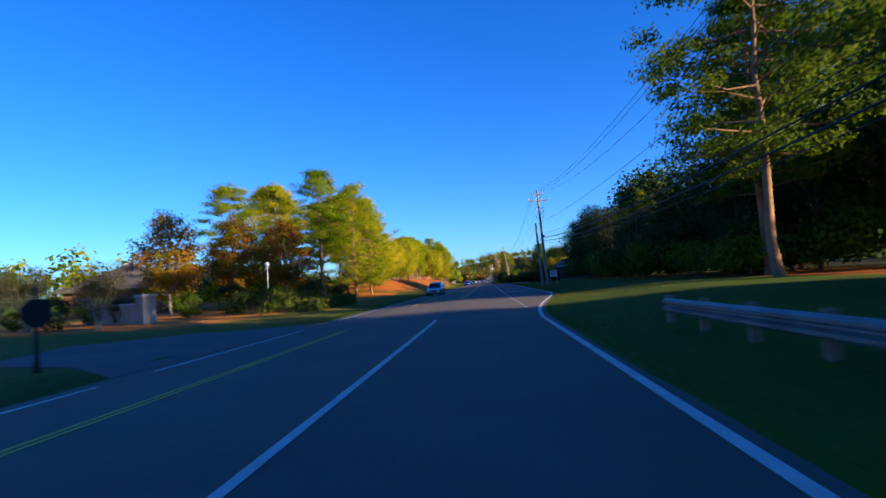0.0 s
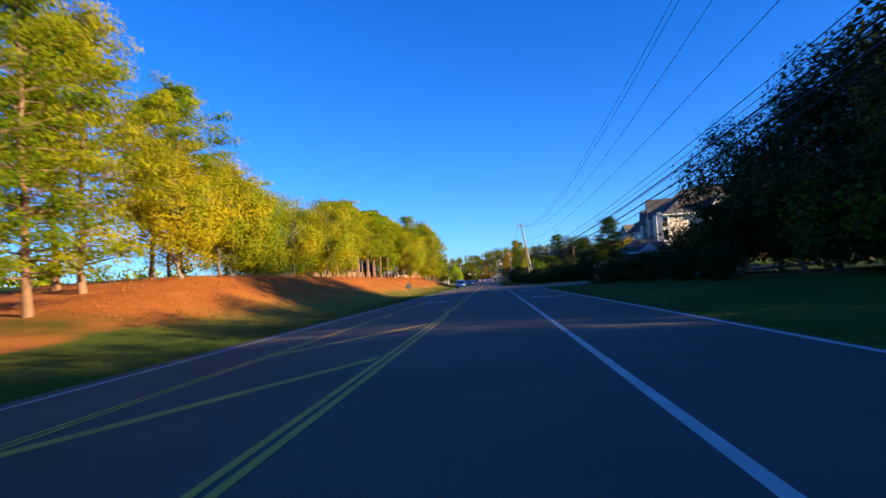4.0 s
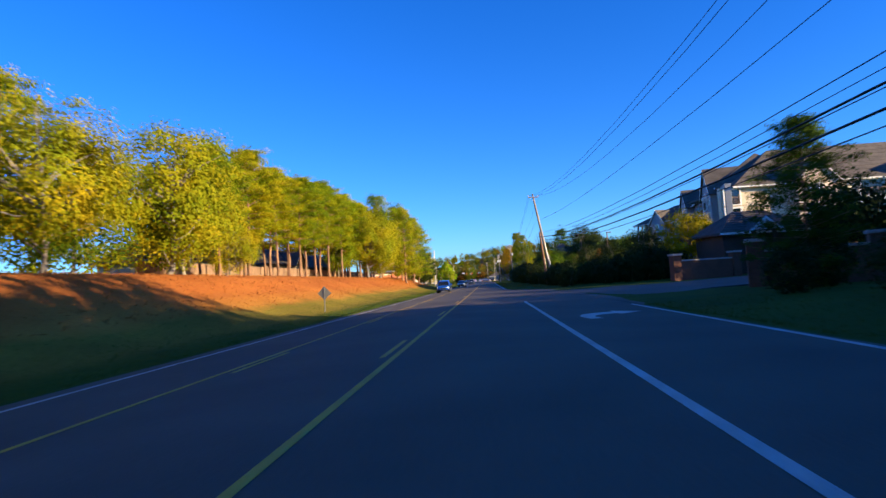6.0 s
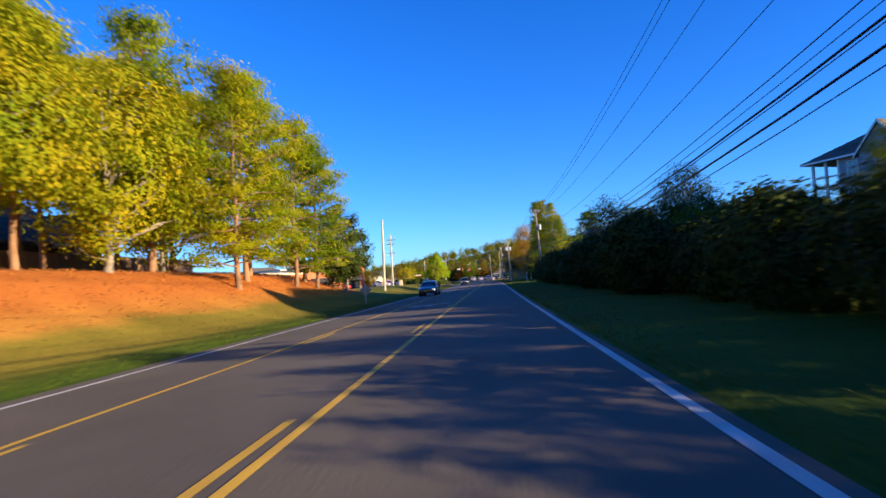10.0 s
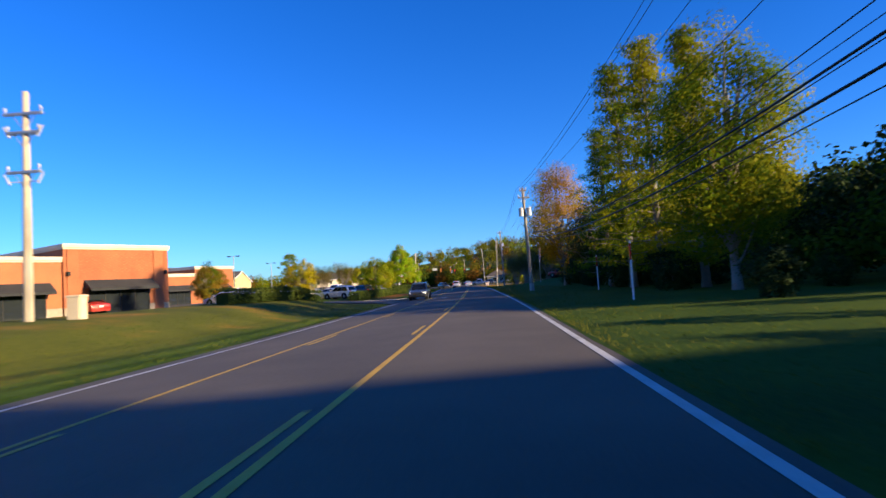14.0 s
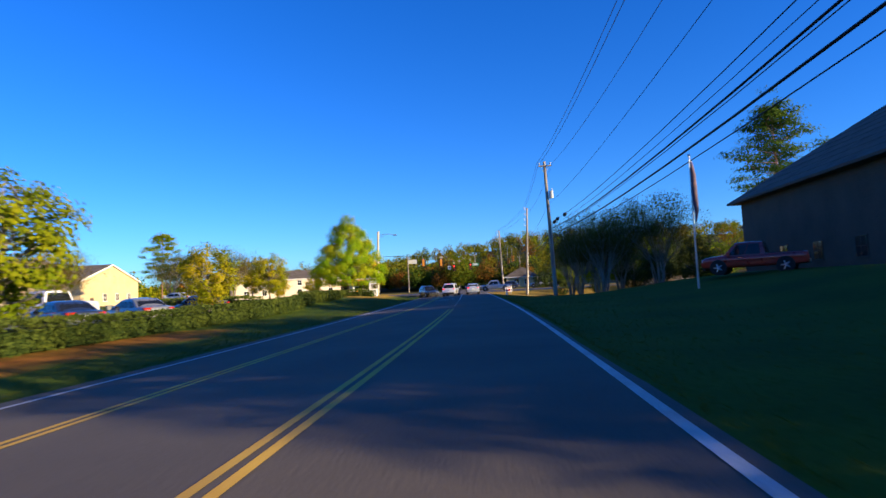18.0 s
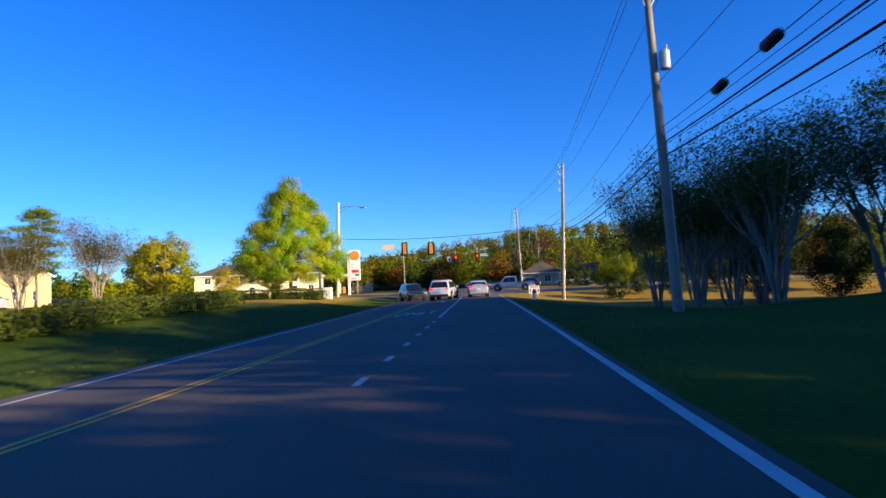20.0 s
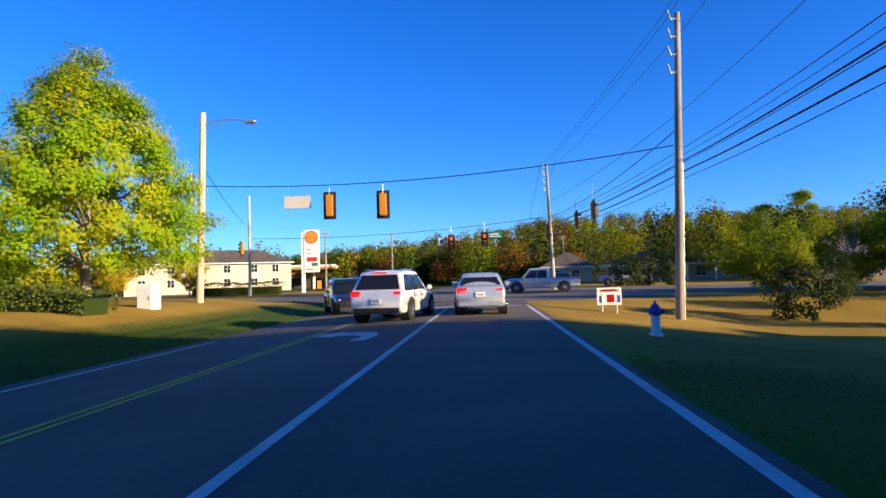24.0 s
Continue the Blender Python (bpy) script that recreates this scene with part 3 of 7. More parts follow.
def limb(bm, a, b, r0, r1, rng, bend=0.12, sides=5, steps=4):
    a, b = Vector(a), Vector(b)
    ln = (b - a).length
    off = Vector(rng.normal(size=3)) * ln * bend
    pts = [a.lerp(b, t / steps) + off * math.sin(math.pi * t / steps) for t in range(steps + 1)]
    sweep(bm, pts, [r0 + (r1 - r0) * t / steps for t in range(steps + 1)], sides)
    return pts


def pine(seed, height=16.0, clear=0.4, spread=3.2, leaves=18500, colour="pine", dense=1.0):
    """Tall southern pine: bare trunk, whorled limbs, tufted crown."""
    rng = np.random.default_rng(seed)
    bm = B()
    lean = Vector((rng.normal() * 0.25, rng.normal() * 0.25, 0))
    top = Vector((0, 0, height)) + lean
    trunk_pts = [Vector((0, 0, -0.3)).lerp(top, t / 9) + Vector((rng.normal() * 0.06, rng.normal() * 0.06, 0)) for t in range(10)]
    r = 0.012 * height + 0.03
    sweep(bm, trunk_pts, [r * (1.25 if t == 0 else 1) * (1 - 0.85 * t / 9) for t in range(10)], 9)
    tufts = []
    count = int(46 * dense)
    for i in range(count):
        f = clear + (1 - clear) * (i + rng.uniform(0, 0.8)) / count
        base = Vector((0, 0, -0.3)).lerp(top, min(f, 0.985))
        ang = i * 2.4 + rng.uniform(-0.5, 0.5)
        g = (f - clear) / (1 - clear)
        ln = spread * (0.55 + 0.75 * math.sin(math.pi * min(1, 0.18 + g * 0.85))) * rng.uniform(0.55, 1.15) * (1 if g < 0.75 else 0.75)
        rise = ln * (0.0 + 0.42 * g) + rng.uniform(-0.2, 0.3)
        tip = base + Vector((math.cos(ang) * ln, math.sin(ang) * ln, rise))
        pts = limb(bm, base, tip, 0.03 + 0.035 * (1 - g), 0.012, rng, 0.08, 4, 3)
        for k in range(4):
            c = pts[1 + k // 2].lerp(pts[2 + k // 2], rng.uniform(0.1, 1.0))
            tufts.append(c + Vector((rng.normal() * 0.35, rng.normal() * 0.35, rng.uniform(0, 0.35))))
    for _ in range(8):
        tufts.append(top + Vector((rng.normal() * 0.5, rng.normal() * 0.5, rng.normal() * 0.5)))
    tufts = np.array(tufts)
    pick = rng.integers(0, len(tufts), leaves)
    centres = tufts[pick] + np.clip(rng.normal(size=(leaves, 3)), -1.6, 1.6) * (0.52, 0.52, 0.20)
    axis = np.array([(lean.x * c[2] / height, lean.y * c[2] / height, c[2] - 0.6) for c in tufts])[pick]
    face = outward(centres, tufts[pick], axis, 0.8, 0.6, 0.5)
    return mesh_of("trunk", bm, M["bark"], True), leaves_mesh("crown", centres, 0.28, M[colour], rng, 0.36, face, 0.35)


def cypress(seed, height=16.0, spread=3.6, leaves=15000, colour="verge_leaf"):
    """Tall feathery conical tree: one straight trunk, drooping tiers of fine sprays."""
    rng = np.random.default_rng(seed)
    bm = B()
    top = Vector((rng.normal() * 0.3, rng.normal() * 0.3, height))
    sweep(bm, [Vector((0, 0, -0.3)), Vector((0, 0, 0.5)), top * 0.5, top], [0.36, 0.26, 0.15, 0.02], 9)
    tufts = []
    for i in range(84):
        g = (i + rng.uniform(0, 0.9)) / 84
        base = top * (0.10 + 0.88 * g)
        ang = i * 2.4 + rng.uniform(-0.6, 0.6)
        ln = spread * (1.08 - g) ** 0.75 * rng.uniform(0.5, 1.12) + 0.2
        tip = base + Vector((math.cos(ang) * ln, math.sin(ang) * ln, ln * rng.uniform(-0.12, 0.28)))
        pts = limb(bm, base, tip, 0.045 * (1 - g) + 0.012, 0.008, rng, 0.07, 4, 3)
        for k in range(5):
            c = pts[k % 3].lerp(pts[k % 3 + 1], rng.uniform(0.3, 1.0))
            tufts.append(c + Vector((rng.normal() * 0.22, rng.normal() * 0.22, rng.uniform(-0.25, 0.1))))
    h = np.array(tufts)
    pick = rng.integers(0, len(h), leaves)
    centres = h[pick] + np.clip(rng.normal(size=(leaves, 3)), -1.5, 1.5) * (0.34, 0.34, 0.17)
    face = outward(centres, h[pick], np.array([0, 0, 0.45 * height]), 0.8, 0.6, 0.45)
    return mesh_of("trunk", bm, M["grey_bark"], True), leaves_mesh("crown", centres, 0.24, M[colour], rng, 0.42, face, 0.4)


def broadleaf(seed, height=11.0, wide=4.5, clear=0.22, leaves=8000, colour="gold", shape="round", size=0.30, bark="grey_bark", clumps=150, thin=1.0):
    """Spreading tree: forked limbs, crown of many leaf clumps with gaps."""
    rng = np.random.default_rng(seed)
    bm = B()
    base_h = height * clear
    fork = Vector((rng.normal() * 0.15, rng.normal() * 0.15, base_h))
    r = 0.016 * height + 0.02
    sweep(bm, [Vector((0, 0, -0.3)), Vector((0.02, 0, 0.25)), fork * 0.6, fork], [r * 1.5, r * 1.1, r * 0.9, r * 0.85], 9)
    mid = base_h + (height - base_h) * 0.5
    half = (height - base_h) * 0.5
    lead = Vector((rng.normal() * 0.3, rng.normal() * 0.3, height * 0.9))
    sweep(bm, [fork, fork.lerp(lead, 0.5) + Vector((rng.normal() * 0.2, rng.normal() * 0.2, 0)), lead], [r * 0.8, r * 0.4, 0.02], 6)
    heads = []
    lobes = [(rng.normal(size=3) * (0.5, 0.5, 0.45), rng.uniform(0.45, 0.75)) for _ in range(7)]
    for i in range(clumps):
        for _ in range(20):
            v = rng.normal(size=3)
            v /= np.linalg.norm(v)
            rad = rng.uniform(0.35, 1.0) ** 0.6
            p = v * rad
            if shape == "pear":       # widest low down, pointed above
                z, ang = rng.uniform(-1, 1) ** 3 * 0.3 + rng.uniform(-0.95, 0.75) - 0.02, rng.uniform(0, math.tau)
                z = max(-1.0, min(1.0, z))
                w = (0.86 + 0.6 * (z + 1) if z < -0.7 else 1.04 * (1 - (z + 0.7) / 1.72) ** 0.8) * rng.uniform(0.2, 1.0) ** 0.45
                p = np.array([math.cos(ang) * w, math.sin(ang) * w, z])
                break
            if shape == "oval":
                w = 0.75 + 0.3 * (1 - abs(p[2] + 0.2))
                p = np.array([p[0] * w, p[1] * w, p[2]])
                break
            if any(np.linalg.norm(p - c) < q for c, q in lobes) or rng.uniform() < 0.12:
                break
        heads.append(Vector((p[0] * wide, p[1] * wide, mid + p[2] * half)))
    for c in heads[:: max(1, len(heads) // 34)]:
        start = fork.lerp(lead, max(0.0, min(0.85, (c.z - base_h) / (height - base_h) * 0.8 - 0.1)))
        limb(bm, start, c, 0.02 + 0.28 * r, 0.012, rng, 0.1, 5, 4)
    h = np.array(heads)
    pick = rng.integers(0, len(h), leaves)
    blob = (0.056 if shape != "pear" else 0.036) * (wide + half)
    centres = h[pick] + np.clip(rng.normal(size=(leaves, 3)), -1.5, 1.5) * (blob, blob, blob * 0.7)
    face = outward(centres, h[pick], np.array([0, 0, mid - 0.25 * half]))
    return mesh_of("trunk", bm, M[bark], True), leaves_mesh("crown", centres, size, M[colour], rng, 0.75, face, 0.28)


def myrtle(seed, height=5.5, leaves=19000):
    """Many-stemmed crape myrtle with a thin fan of twigs."""
    rng = np.random.default_rng(seed)
    bm = B()
    tips = []
    for i in range(7):
        ang = i * math.tau / 7 + rng.uniform(-0.3, 0.3)
        knee = Vector((math.cos(ang) * 0.45, math.sin(ang) * 0.45, height * 0.33))
        limb(bm, (math.cos(ang) * 0.12, math.sin(ang) * 0.12, -0.2), knee, 0.06, 0.045, rng, 0.05, 6, 3)
        for k in range(5):
            a2 = ang + rng.uniform(-0.7, 0.7)
            tip = Vector((math.cos(a2) * rng.uniform(0.8, 2.6), math.sin(a2) * rng.uniform(0.8, 2.6), height * rng.uniform(0.68, 1.0)))
            pts = limb(bm, knee, tip, 0.032, 0.008, rng, 0.07, 4, 4)
            for j in range(7):
                q = pts[2 + j % 3]
                end = q + Vector((rng.normal() * 0.5, rng.normal() * 0.5, rng.uniform(0.2, 0.9)))
                limb(bm, q, end, 0.009, 0.004, rng, 0.05, 3, 2)
                tips.append(end)
    t = np.array(tips)
    centres = t[rng.integers(0, len(t), leaves)] + np.clip(rng.normal(size=(leaves, 3)), -1.4, 1.4) * 0.32
    return mesh_of("trunk", bm, M["grey_bark"], True), leaves_mesh("crown", centres, 0.078, M["myrtle"], rng, 0.6)


def shrub(seed, wide=1.4, height=2.2, leaves=2600, colour="dark_leaf", size=0.2, deep=None):
    """Bushy shrub to the ground, with stems inside."""
    rng = np.random.default_rng(seed)
    deep = deep or wide
    bm = B()
    for i in range(1):
        a = i * 0.9
        limb(bm, (math.cos(a) * 0.1, math.sin(a) * 0.1, -0.15), (math.cos(a) * wide * 0.6, math.sin(a) * deep * 0.6, height * 0.75), 0.035, 0.01, rng, 0.1, 4, 3)
    v = rng.normal(size=(90, 3))
    v /= np.linalg.norm(v, axis=1, keepdims=True)
    v *= rng.uniform(0.45, 1.0, size=(90, 1)) ** 0.5
    h = v * (wide, deep, height * 0.52) + (0, 0, height * 0.5)
    pick = rng.integers(0, 90, leaves)
    centres = h[pick] + np.clip(rng.normal(size=(leaves, 3)), -1.5, 1.5) * 0.16 * (wide + height) / 3.6
    centres[:, 2] = np.maximum(centres[:, 2], 0.03)
    face = outward(centres, h[pick], np.array([0, 0, height * 0.35]))
    return mesh_of("stem", bm, M["grey_bark"], True), leaves_mesh("foliage", centres, size, M[colour], rng, 0.65, face, 0.35)


def plant_kind(name, meshes, label, category, group=""):
    """The first plant of a kind, kept as the pattern for its copies."""
    t = thing(name, label, category, group=group)
    for me in meshes:
        part(me.name.split(".")[0], me, None, t)
    return t


def set_plant(kind, where, scale=1.0, turn=None, tall=None):
    """A copy of the kind at a place; the first use moves the pattern itself there."""
    m = Matrix.Translation(where) @ Matrix.Rotation(R.uniform(0, math.tau) if turn is None else turn, 4, "Z")
    sc = (scale, scale, tall or scale)
    if not kind.get("used"):
        kind["used"] = 1
        kind.matrix_basis = m @ Matrix.Diagonal((*sc, 1))
        return kind
    c = copy_thing(kind, m)
    c.matrix_basis = m @ Matrix.Diagonal((*sc, 1))
    return c


def hedge(rows, wide, high, colour, label, leaves_per_m=520, size=0.12, seed=5, group=""):
    """Clipped hedge along points: a core of twigs and a skin of small leaves."""
    rng = np.random.default_rng(seed)
    t = thing("hedge", label, "hedge", Matrix.Translation(rows[0]), group=group)
    cs, bm = [], B()
    o = rows[0]
    for a, b in zip(rows, rows[1:]):
        ln = (b - a).length
        side = Vector((-(b - a).y, (b - a).x, 0)).normalized()
        n = int(ln * leaves_per_m)
        f = rng.uniform(0, 1, n)
        bumps = np.array([1 + 0.18 * noise.noise((a.x + x * ln * 0.9, a.y + 3.3, 1.7)) for x in f])
        w = rng.uniform(-1, 1, n)
        z = rng.uniform(0, 1, n) ** 0.8
        on_top = rng.uniform(0, 1, n) < 0.45
        z[on_top] = 1.0
        sd = np.where(on_top, w, np.sign(w) * (1 - 0.12 * z))
        p = np.array(a - o)[None] + np.outer(f, np.array(b - a)) + np.outer(sd * wide / 2 * bumps, np.array(side))
        p[:, 2] += z * high * bumps
        cs.append(p + rng.normal(size=(n, 3)) * 0.045)
        k = max(2, int(ln / 0.9))
        for i in range(k):
            q = a.lerp(b, (i + 0.5) / k) - o
            limb(bm, q - Vector((0, 0, 0.1)), q + Vector((rng.normal() * 0.12, rng.normal() * 0.12, high * 0.85)), 0.03, 0.012, rng, 0.1, 4, 2)
        m = Matrix.Translation(a.lerp(b, 0.5) - o) @ Matrix.Rotation(math.atan2((b - a).y, (b - a).x), 4, "Z") @ Matrix.Rotation(-math.asin((b.z - a.z) / ln), 4, "Y")
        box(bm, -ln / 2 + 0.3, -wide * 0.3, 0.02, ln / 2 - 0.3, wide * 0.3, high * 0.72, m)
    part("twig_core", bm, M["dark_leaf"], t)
    part("foliage", leaves_mesh("foliage", np.concatenate(cs), size, M[colour], rng, 0.65), None, t)
    return t

# ---------------------------------------------------------------- plants in place
PINES = [plant_kind("pine_tree", pine(11 + i, *a), "tall loblolly pine with bare trunk and tufted crown", "pine tree", "roadside pines")
         for i, a in enumerate([(16, 0.36, 4.2), (17, 0.45, 3.7), (15, 0.34, 4.4), (16.5, 0.3, 4.2)])]
LOW_PINES = [plant_kind("pine_tree", pine(31 + i, 15.5, 0.12, 4.0, 17000, "pine", 1.5), "dense bushy pine branched almost to the ground", "pine tree", "roadside pines") for i in range(2)]
OAKS = [plant_kind("oak_tree", broadleaf(41 + i, 12, 5.4, 0.06, 24000, "gold", size=0.20, clumps=210), "broad oak with golden-green autumn leaves", "tree", "autumn oaks") for i in range(2)]
GREENS = [plant_kind("leafy_tree", broadleaf(51 + i, 14, 3.6, 0.10, 26000, "verge_leaf", "oval", size=0.16, clumps=150), "tall green leafy tree with ragged crown", "tree", "roadside trees") for i in range(3)]
SMALL_GREENS = [plant_kind("leafy_tree", broadleaf(57, 13, 4.6, 0.06, 6000, "green", "round", size=0.36), "small leafy tree in the thicket", "tree", "roadside trees")]
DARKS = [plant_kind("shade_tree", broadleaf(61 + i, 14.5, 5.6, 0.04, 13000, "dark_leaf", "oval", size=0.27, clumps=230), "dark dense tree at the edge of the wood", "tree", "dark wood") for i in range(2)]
REDS = [plant_kind("maple_tree", broadleaf(71 + i, 9, 3.0, 0.12, 11000, "red_leaf", "oval", size=0.20, clumps=150), "young tree with rust-red autumn leaves", "tree", "red maples") for i in range(1)]
YELLOWS = [plant_kind("yellow_tree", broadleaf(81, 7, 3.0, 0.16, 8000, "gold", "oval", size=0.19, clumps=110), "small car-park tree with yellow leaves", "tree", "car-park trees")]
SHRUBS = [plant_kind("shrub", shrub(91 + i, 2.0, 3.6, 3200, "dark_leaf", 0.21), "tall overgrown dark-green shrub", "shrub", "verge shrubs") for i in range(2)]
LITE_SHRUBS = [plant_kind("shrub", shrub(95 + i, 1.6, 2.8, 3600, "green", 0.16), "leafy green shrub on the verge", "shrub", "verge shrubs") for i in range(1)]
TURNING = [plant_kind("maple_tree", broadleaf(77, 13.0, 3.7, 0.10, 28000, "turning", "oval", size=0.15, clumps=170), "young maple, green below and orange-red at the top", "tree")]
LOW_OLIVES = [plant_kind("spreading_tree", broadleaf(58, 6.0, 3.4, 0.10, 15000, "olive", "round", size=0.15, clumps=120), "low spreading tree with fine olive leaves", "tree", "roadside trees")]
CYPRESSES = [plant_kind("cypress_tree", cypress(111 + i, 16, 3.7), "tall feathery bald cypress, green turning rusty yellow", "tree", "roadside trees") for i in range(2)]
TOPIARY = [plant_kind("clipped_bush", shrub(117, 0.85, 1.9, 2600, "hedge", 0.10), "rounded clipped evergreen bush behind a hedge", "shrub", "clipped bushes")]
MYRTLES = [plant_kind("crape_myrtle", myrtle(101 + i), "many-stemmed crape myrtle, nearly bare", "tree", "crape myrtles") for i in range(2)]


def glade(u, y):
    """Gaps in the woods through which the low sun reaches the road."""
    v = y + 0.364 * u
    return u > 12 and (27 < v < 45 or 296 < v < 308)


def grow(kinds, spots, base=1.0, jitter=0.12):
    for i, s in enumerate(spots):
        u, y, f = (*s, 1.0)[:3]
        k = base * f * R.uniform(1 - jitter, 1 + jitter)
        set_plant(kinds[i % len(kinds)], ground_at(u, y) - Vector((0, 0, 0.05)), k)


# left side, first stretch
grow(PINES[:2], [(-24.6, 69, 0.88), (-21.4, 76.5, 0.98), (-27, 62, 0.8), (-29, 84, 0.9), (-26, 92, 0.95)], jitter=0.03)
grow(LOW_PINES, [(-19.8, 88.5, 1.12), (-18.9, 96, 0.84), (-20.5, 103, 1.0), (-23, 110, 1.0)], jitter=0.05)
grow(REDS, [(-23, 53, 0.95), (-20.5, 59.5, 0.9), (-26, 47, 0.9)])
grow(OAKS, [(-21, 117, 0.85), (-22, 125, 0.9), (-25, 133, 0.95)])
grow(PINES, [(-26, 104), (-27, 113), (-25, 120), (-27, 128)], 0.98)
grow(OAKS, [(-24.5, 138, 0.86), (-23.5, 147, 0.86), (-26, 152.5, 0.80)], jitter=0.03)
# the bank with the row of pines, small oaks between them
grow(OAKS, [(-22.6, 158, 0.99), (-25, 164.5, 0.86), (-23.6, 170, 0.52), (-24.8, 214, 0.6)], jitter=0.02)
for i in range(33):
    grow([PINES[i % 3]], [(-23.4 - (i % 3) * 1.7 - R.uniform(0, 1.0), 168 + i * 2.45 + R.uniform(-0.8, 0.8))], 0.68 if i < 3 else 0.77 if i < 13 else 0.84, 0.05)
grow(OAKS, [(-20.5, 229, 1.0), (-21, 220, 0.98), (-21.5, 236, 0.9)], jitter=0.03)
grow(LOW_PINES, [(-18, 241, 0.98), (-16.4, 247.5, 0.92), (-17.5, 253, 0.82), (-21, 234, 1.0), (-19.6, 245.5, 0.98), (-16.6, 236.5, 0.95), (-15.8, 251.5, 0.78)], jitter=0.04)
MAGNOLIA = plant_kind("magnolia_tree", broadleaf(63, 8.6, 2.9, 0.03, 18000, "dark_leaf", "oval", size=0.19, clumps=130), "dense dark glossy magnolia branched to the ground", "tree")
set_plant(MAGNOLIA, ground_at(-14.8, 257) - Vector((0, 0, 0.05)), 1.0)
grow(DARKS, [(12.6, 237, 0.43), (13.2, 243, 0.42), (13, 249.5, 0.41), (13.8, 256, 0.40), (12.8, 262, 0.38)], jitter=0.04)
grow(PINES, [(-33, 118), (-35, 140), (-38, 160), (-37, 96)], 1.0)
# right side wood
# The first tree is added out of view to shade the pine's lower trunk.
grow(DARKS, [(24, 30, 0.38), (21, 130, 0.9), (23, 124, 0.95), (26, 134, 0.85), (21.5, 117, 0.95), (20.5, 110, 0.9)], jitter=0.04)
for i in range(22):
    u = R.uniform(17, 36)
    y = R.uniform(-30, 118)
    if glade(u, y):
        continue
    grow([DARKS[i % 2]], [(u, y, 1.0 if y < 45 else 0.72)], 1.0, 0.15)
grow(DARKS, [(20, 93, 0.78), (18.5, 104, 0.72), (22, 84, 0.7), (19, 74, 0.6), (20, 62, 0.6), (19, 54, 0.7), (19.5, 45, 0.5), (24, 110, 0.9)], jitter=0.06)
# Crown takes the darker green leaves, so the wood's shade is in its colour.
WOOD_PINES = [plant_kind("pine_tree", pine(14, 16.5, 0.3, 4.2, 18500, "green"), "tall pine at the edge of the wood, darker green for its shade", "pine tree", "roadside pines")]
grow(WOOD_PINES, [(15.6, 33, 1.25), (18.5, 40, 1.15), (17, 20, 1.3)], jitter=0.03)
for i in range(26):
    u, y = R.uniform(19, 40), R.uniform(-25, 118)
    if glade(u, y):
        continue
    grow([SHRUBS[i % 2]], [(u, y, 1.25)], 1.0, 0.3)
for i in range(9):
    grow(PINES[3:], [(29 + (i % 3) * 4, 106 + i * 2.4, 0.85)], 1.0, 0.05)
for u, y, f in ((-19.5, 65, 0.6), (-21, 69, 0.7), (-18.8, 73, 0.5), (-22.5, 77, 0.7), (-20, 81, 0.55), (-23.5, 84, 0.7), (-26, 80, 0.8), (-26, 72, 0.8), (-25, 65, 0.75)):
    grow([SHRUBS[0]], [(u, y, f)], 1.0, 0.1)
# shrubs and small trees before and behind the apartment driveway
for i in range(12):
    grow([SHRUBS[i % 2]], [(11.5 + R.uniform(-1.2, 2.5), 112 + i * 2.7, 0.55)], 1.0, 0.2)
DARK_LOW_PINE = plant_kind("pine_tree", pine(37, 15.5, 0.03, 4.2, 30000, "green", 2.2), "dense dark-green pine beside the apartment drive", "pine tree", "roadside pines")
set_plant(DARK_LOW_PINE, ground_at(12.8, 142.5) - Vector((0, 0, 0.05)), 0.43, 0.0)
grow(SMALL_GREENS, [(22, 137, 0.4), (26, 178, 0.45)])
for i in range(26):
    grow([SHRUBS[i % 2]], [(8.2 + (i % 5) * 2.6 + R.uniform(-0.7, 0.7), 176.5 + (i // 5) * 2.6 + R.uniform(-0.7, 0.7), 0.62 if i % 5 < 2 else 0.8)], 1.0, 0.15)
grow(DARKS, [(16.6, 181, 0.38), (14.5, 188, 0.36), (18.5, 186, 0.4), (12.5, 192, 0.33)], jitter=0.03)
grow(YELLOWS, [(20.4, 179, 0.98), (25.5, 192, 0.9)], jitter=0.03)
for i in range(54):
    y = 184 + i * 1.9
    grow([SHRUBS[i % 2]], [(7.4 + R.uniform(-0.5, 1.2), y, 0.60 if y < 201 else 0.74 if y < 225 else 0.88)], 1.0, 0.2)
    if i % 2:
        grow([LITE_SHRUBS[0]], [(10.5 + R.uniform(-1, 2.0), y, 1.25 if y > 212 else 0.75)], 1.0, 0.2)
    if i % 3 != 1 and y > 207:
        grow(SMALL_GREENS, [(14 + R.uniform(-1.5, 5), y, 0.28 if y < 228 else 0.33)], 1.0, 0.2)
grow(REDS, [(16, 232, 0.56), (19, 240, 0.6)])
# big trees on the right
grow(CYPRESSES, [(10.6, 333.5, 0.86), (11.0, 328, 1.05), (11.4, 322.5, 1.04), (12.4, 318, 1.0), (15.5, 330, 0.9)], jitter=0.03)
grow(GREENS, [(11.8, 312.5, 0.98)], jitter=0.02)
grow(TURNING, [(9.6, 351, 1.1)], jitter=0.01)
grow(YELLOWS, [(17.5, 306, 0.8)])
grow(DARKS, [(11.6, 344.5, 0.58), (14.5, 339, 0.62), (14.8, 347, 0.55)], jitter=0.03)
grow(DARKS, [(16, 360, 0.45), (19, 366, 0.5), (23, 371, 0.55)])
for i in range(16):
    grow([SHRUBS[i % 2]], [(10.5 + R.uniform(-1, 4), 288 + i * 4.2, 0.5)], 1.0, 0.25)
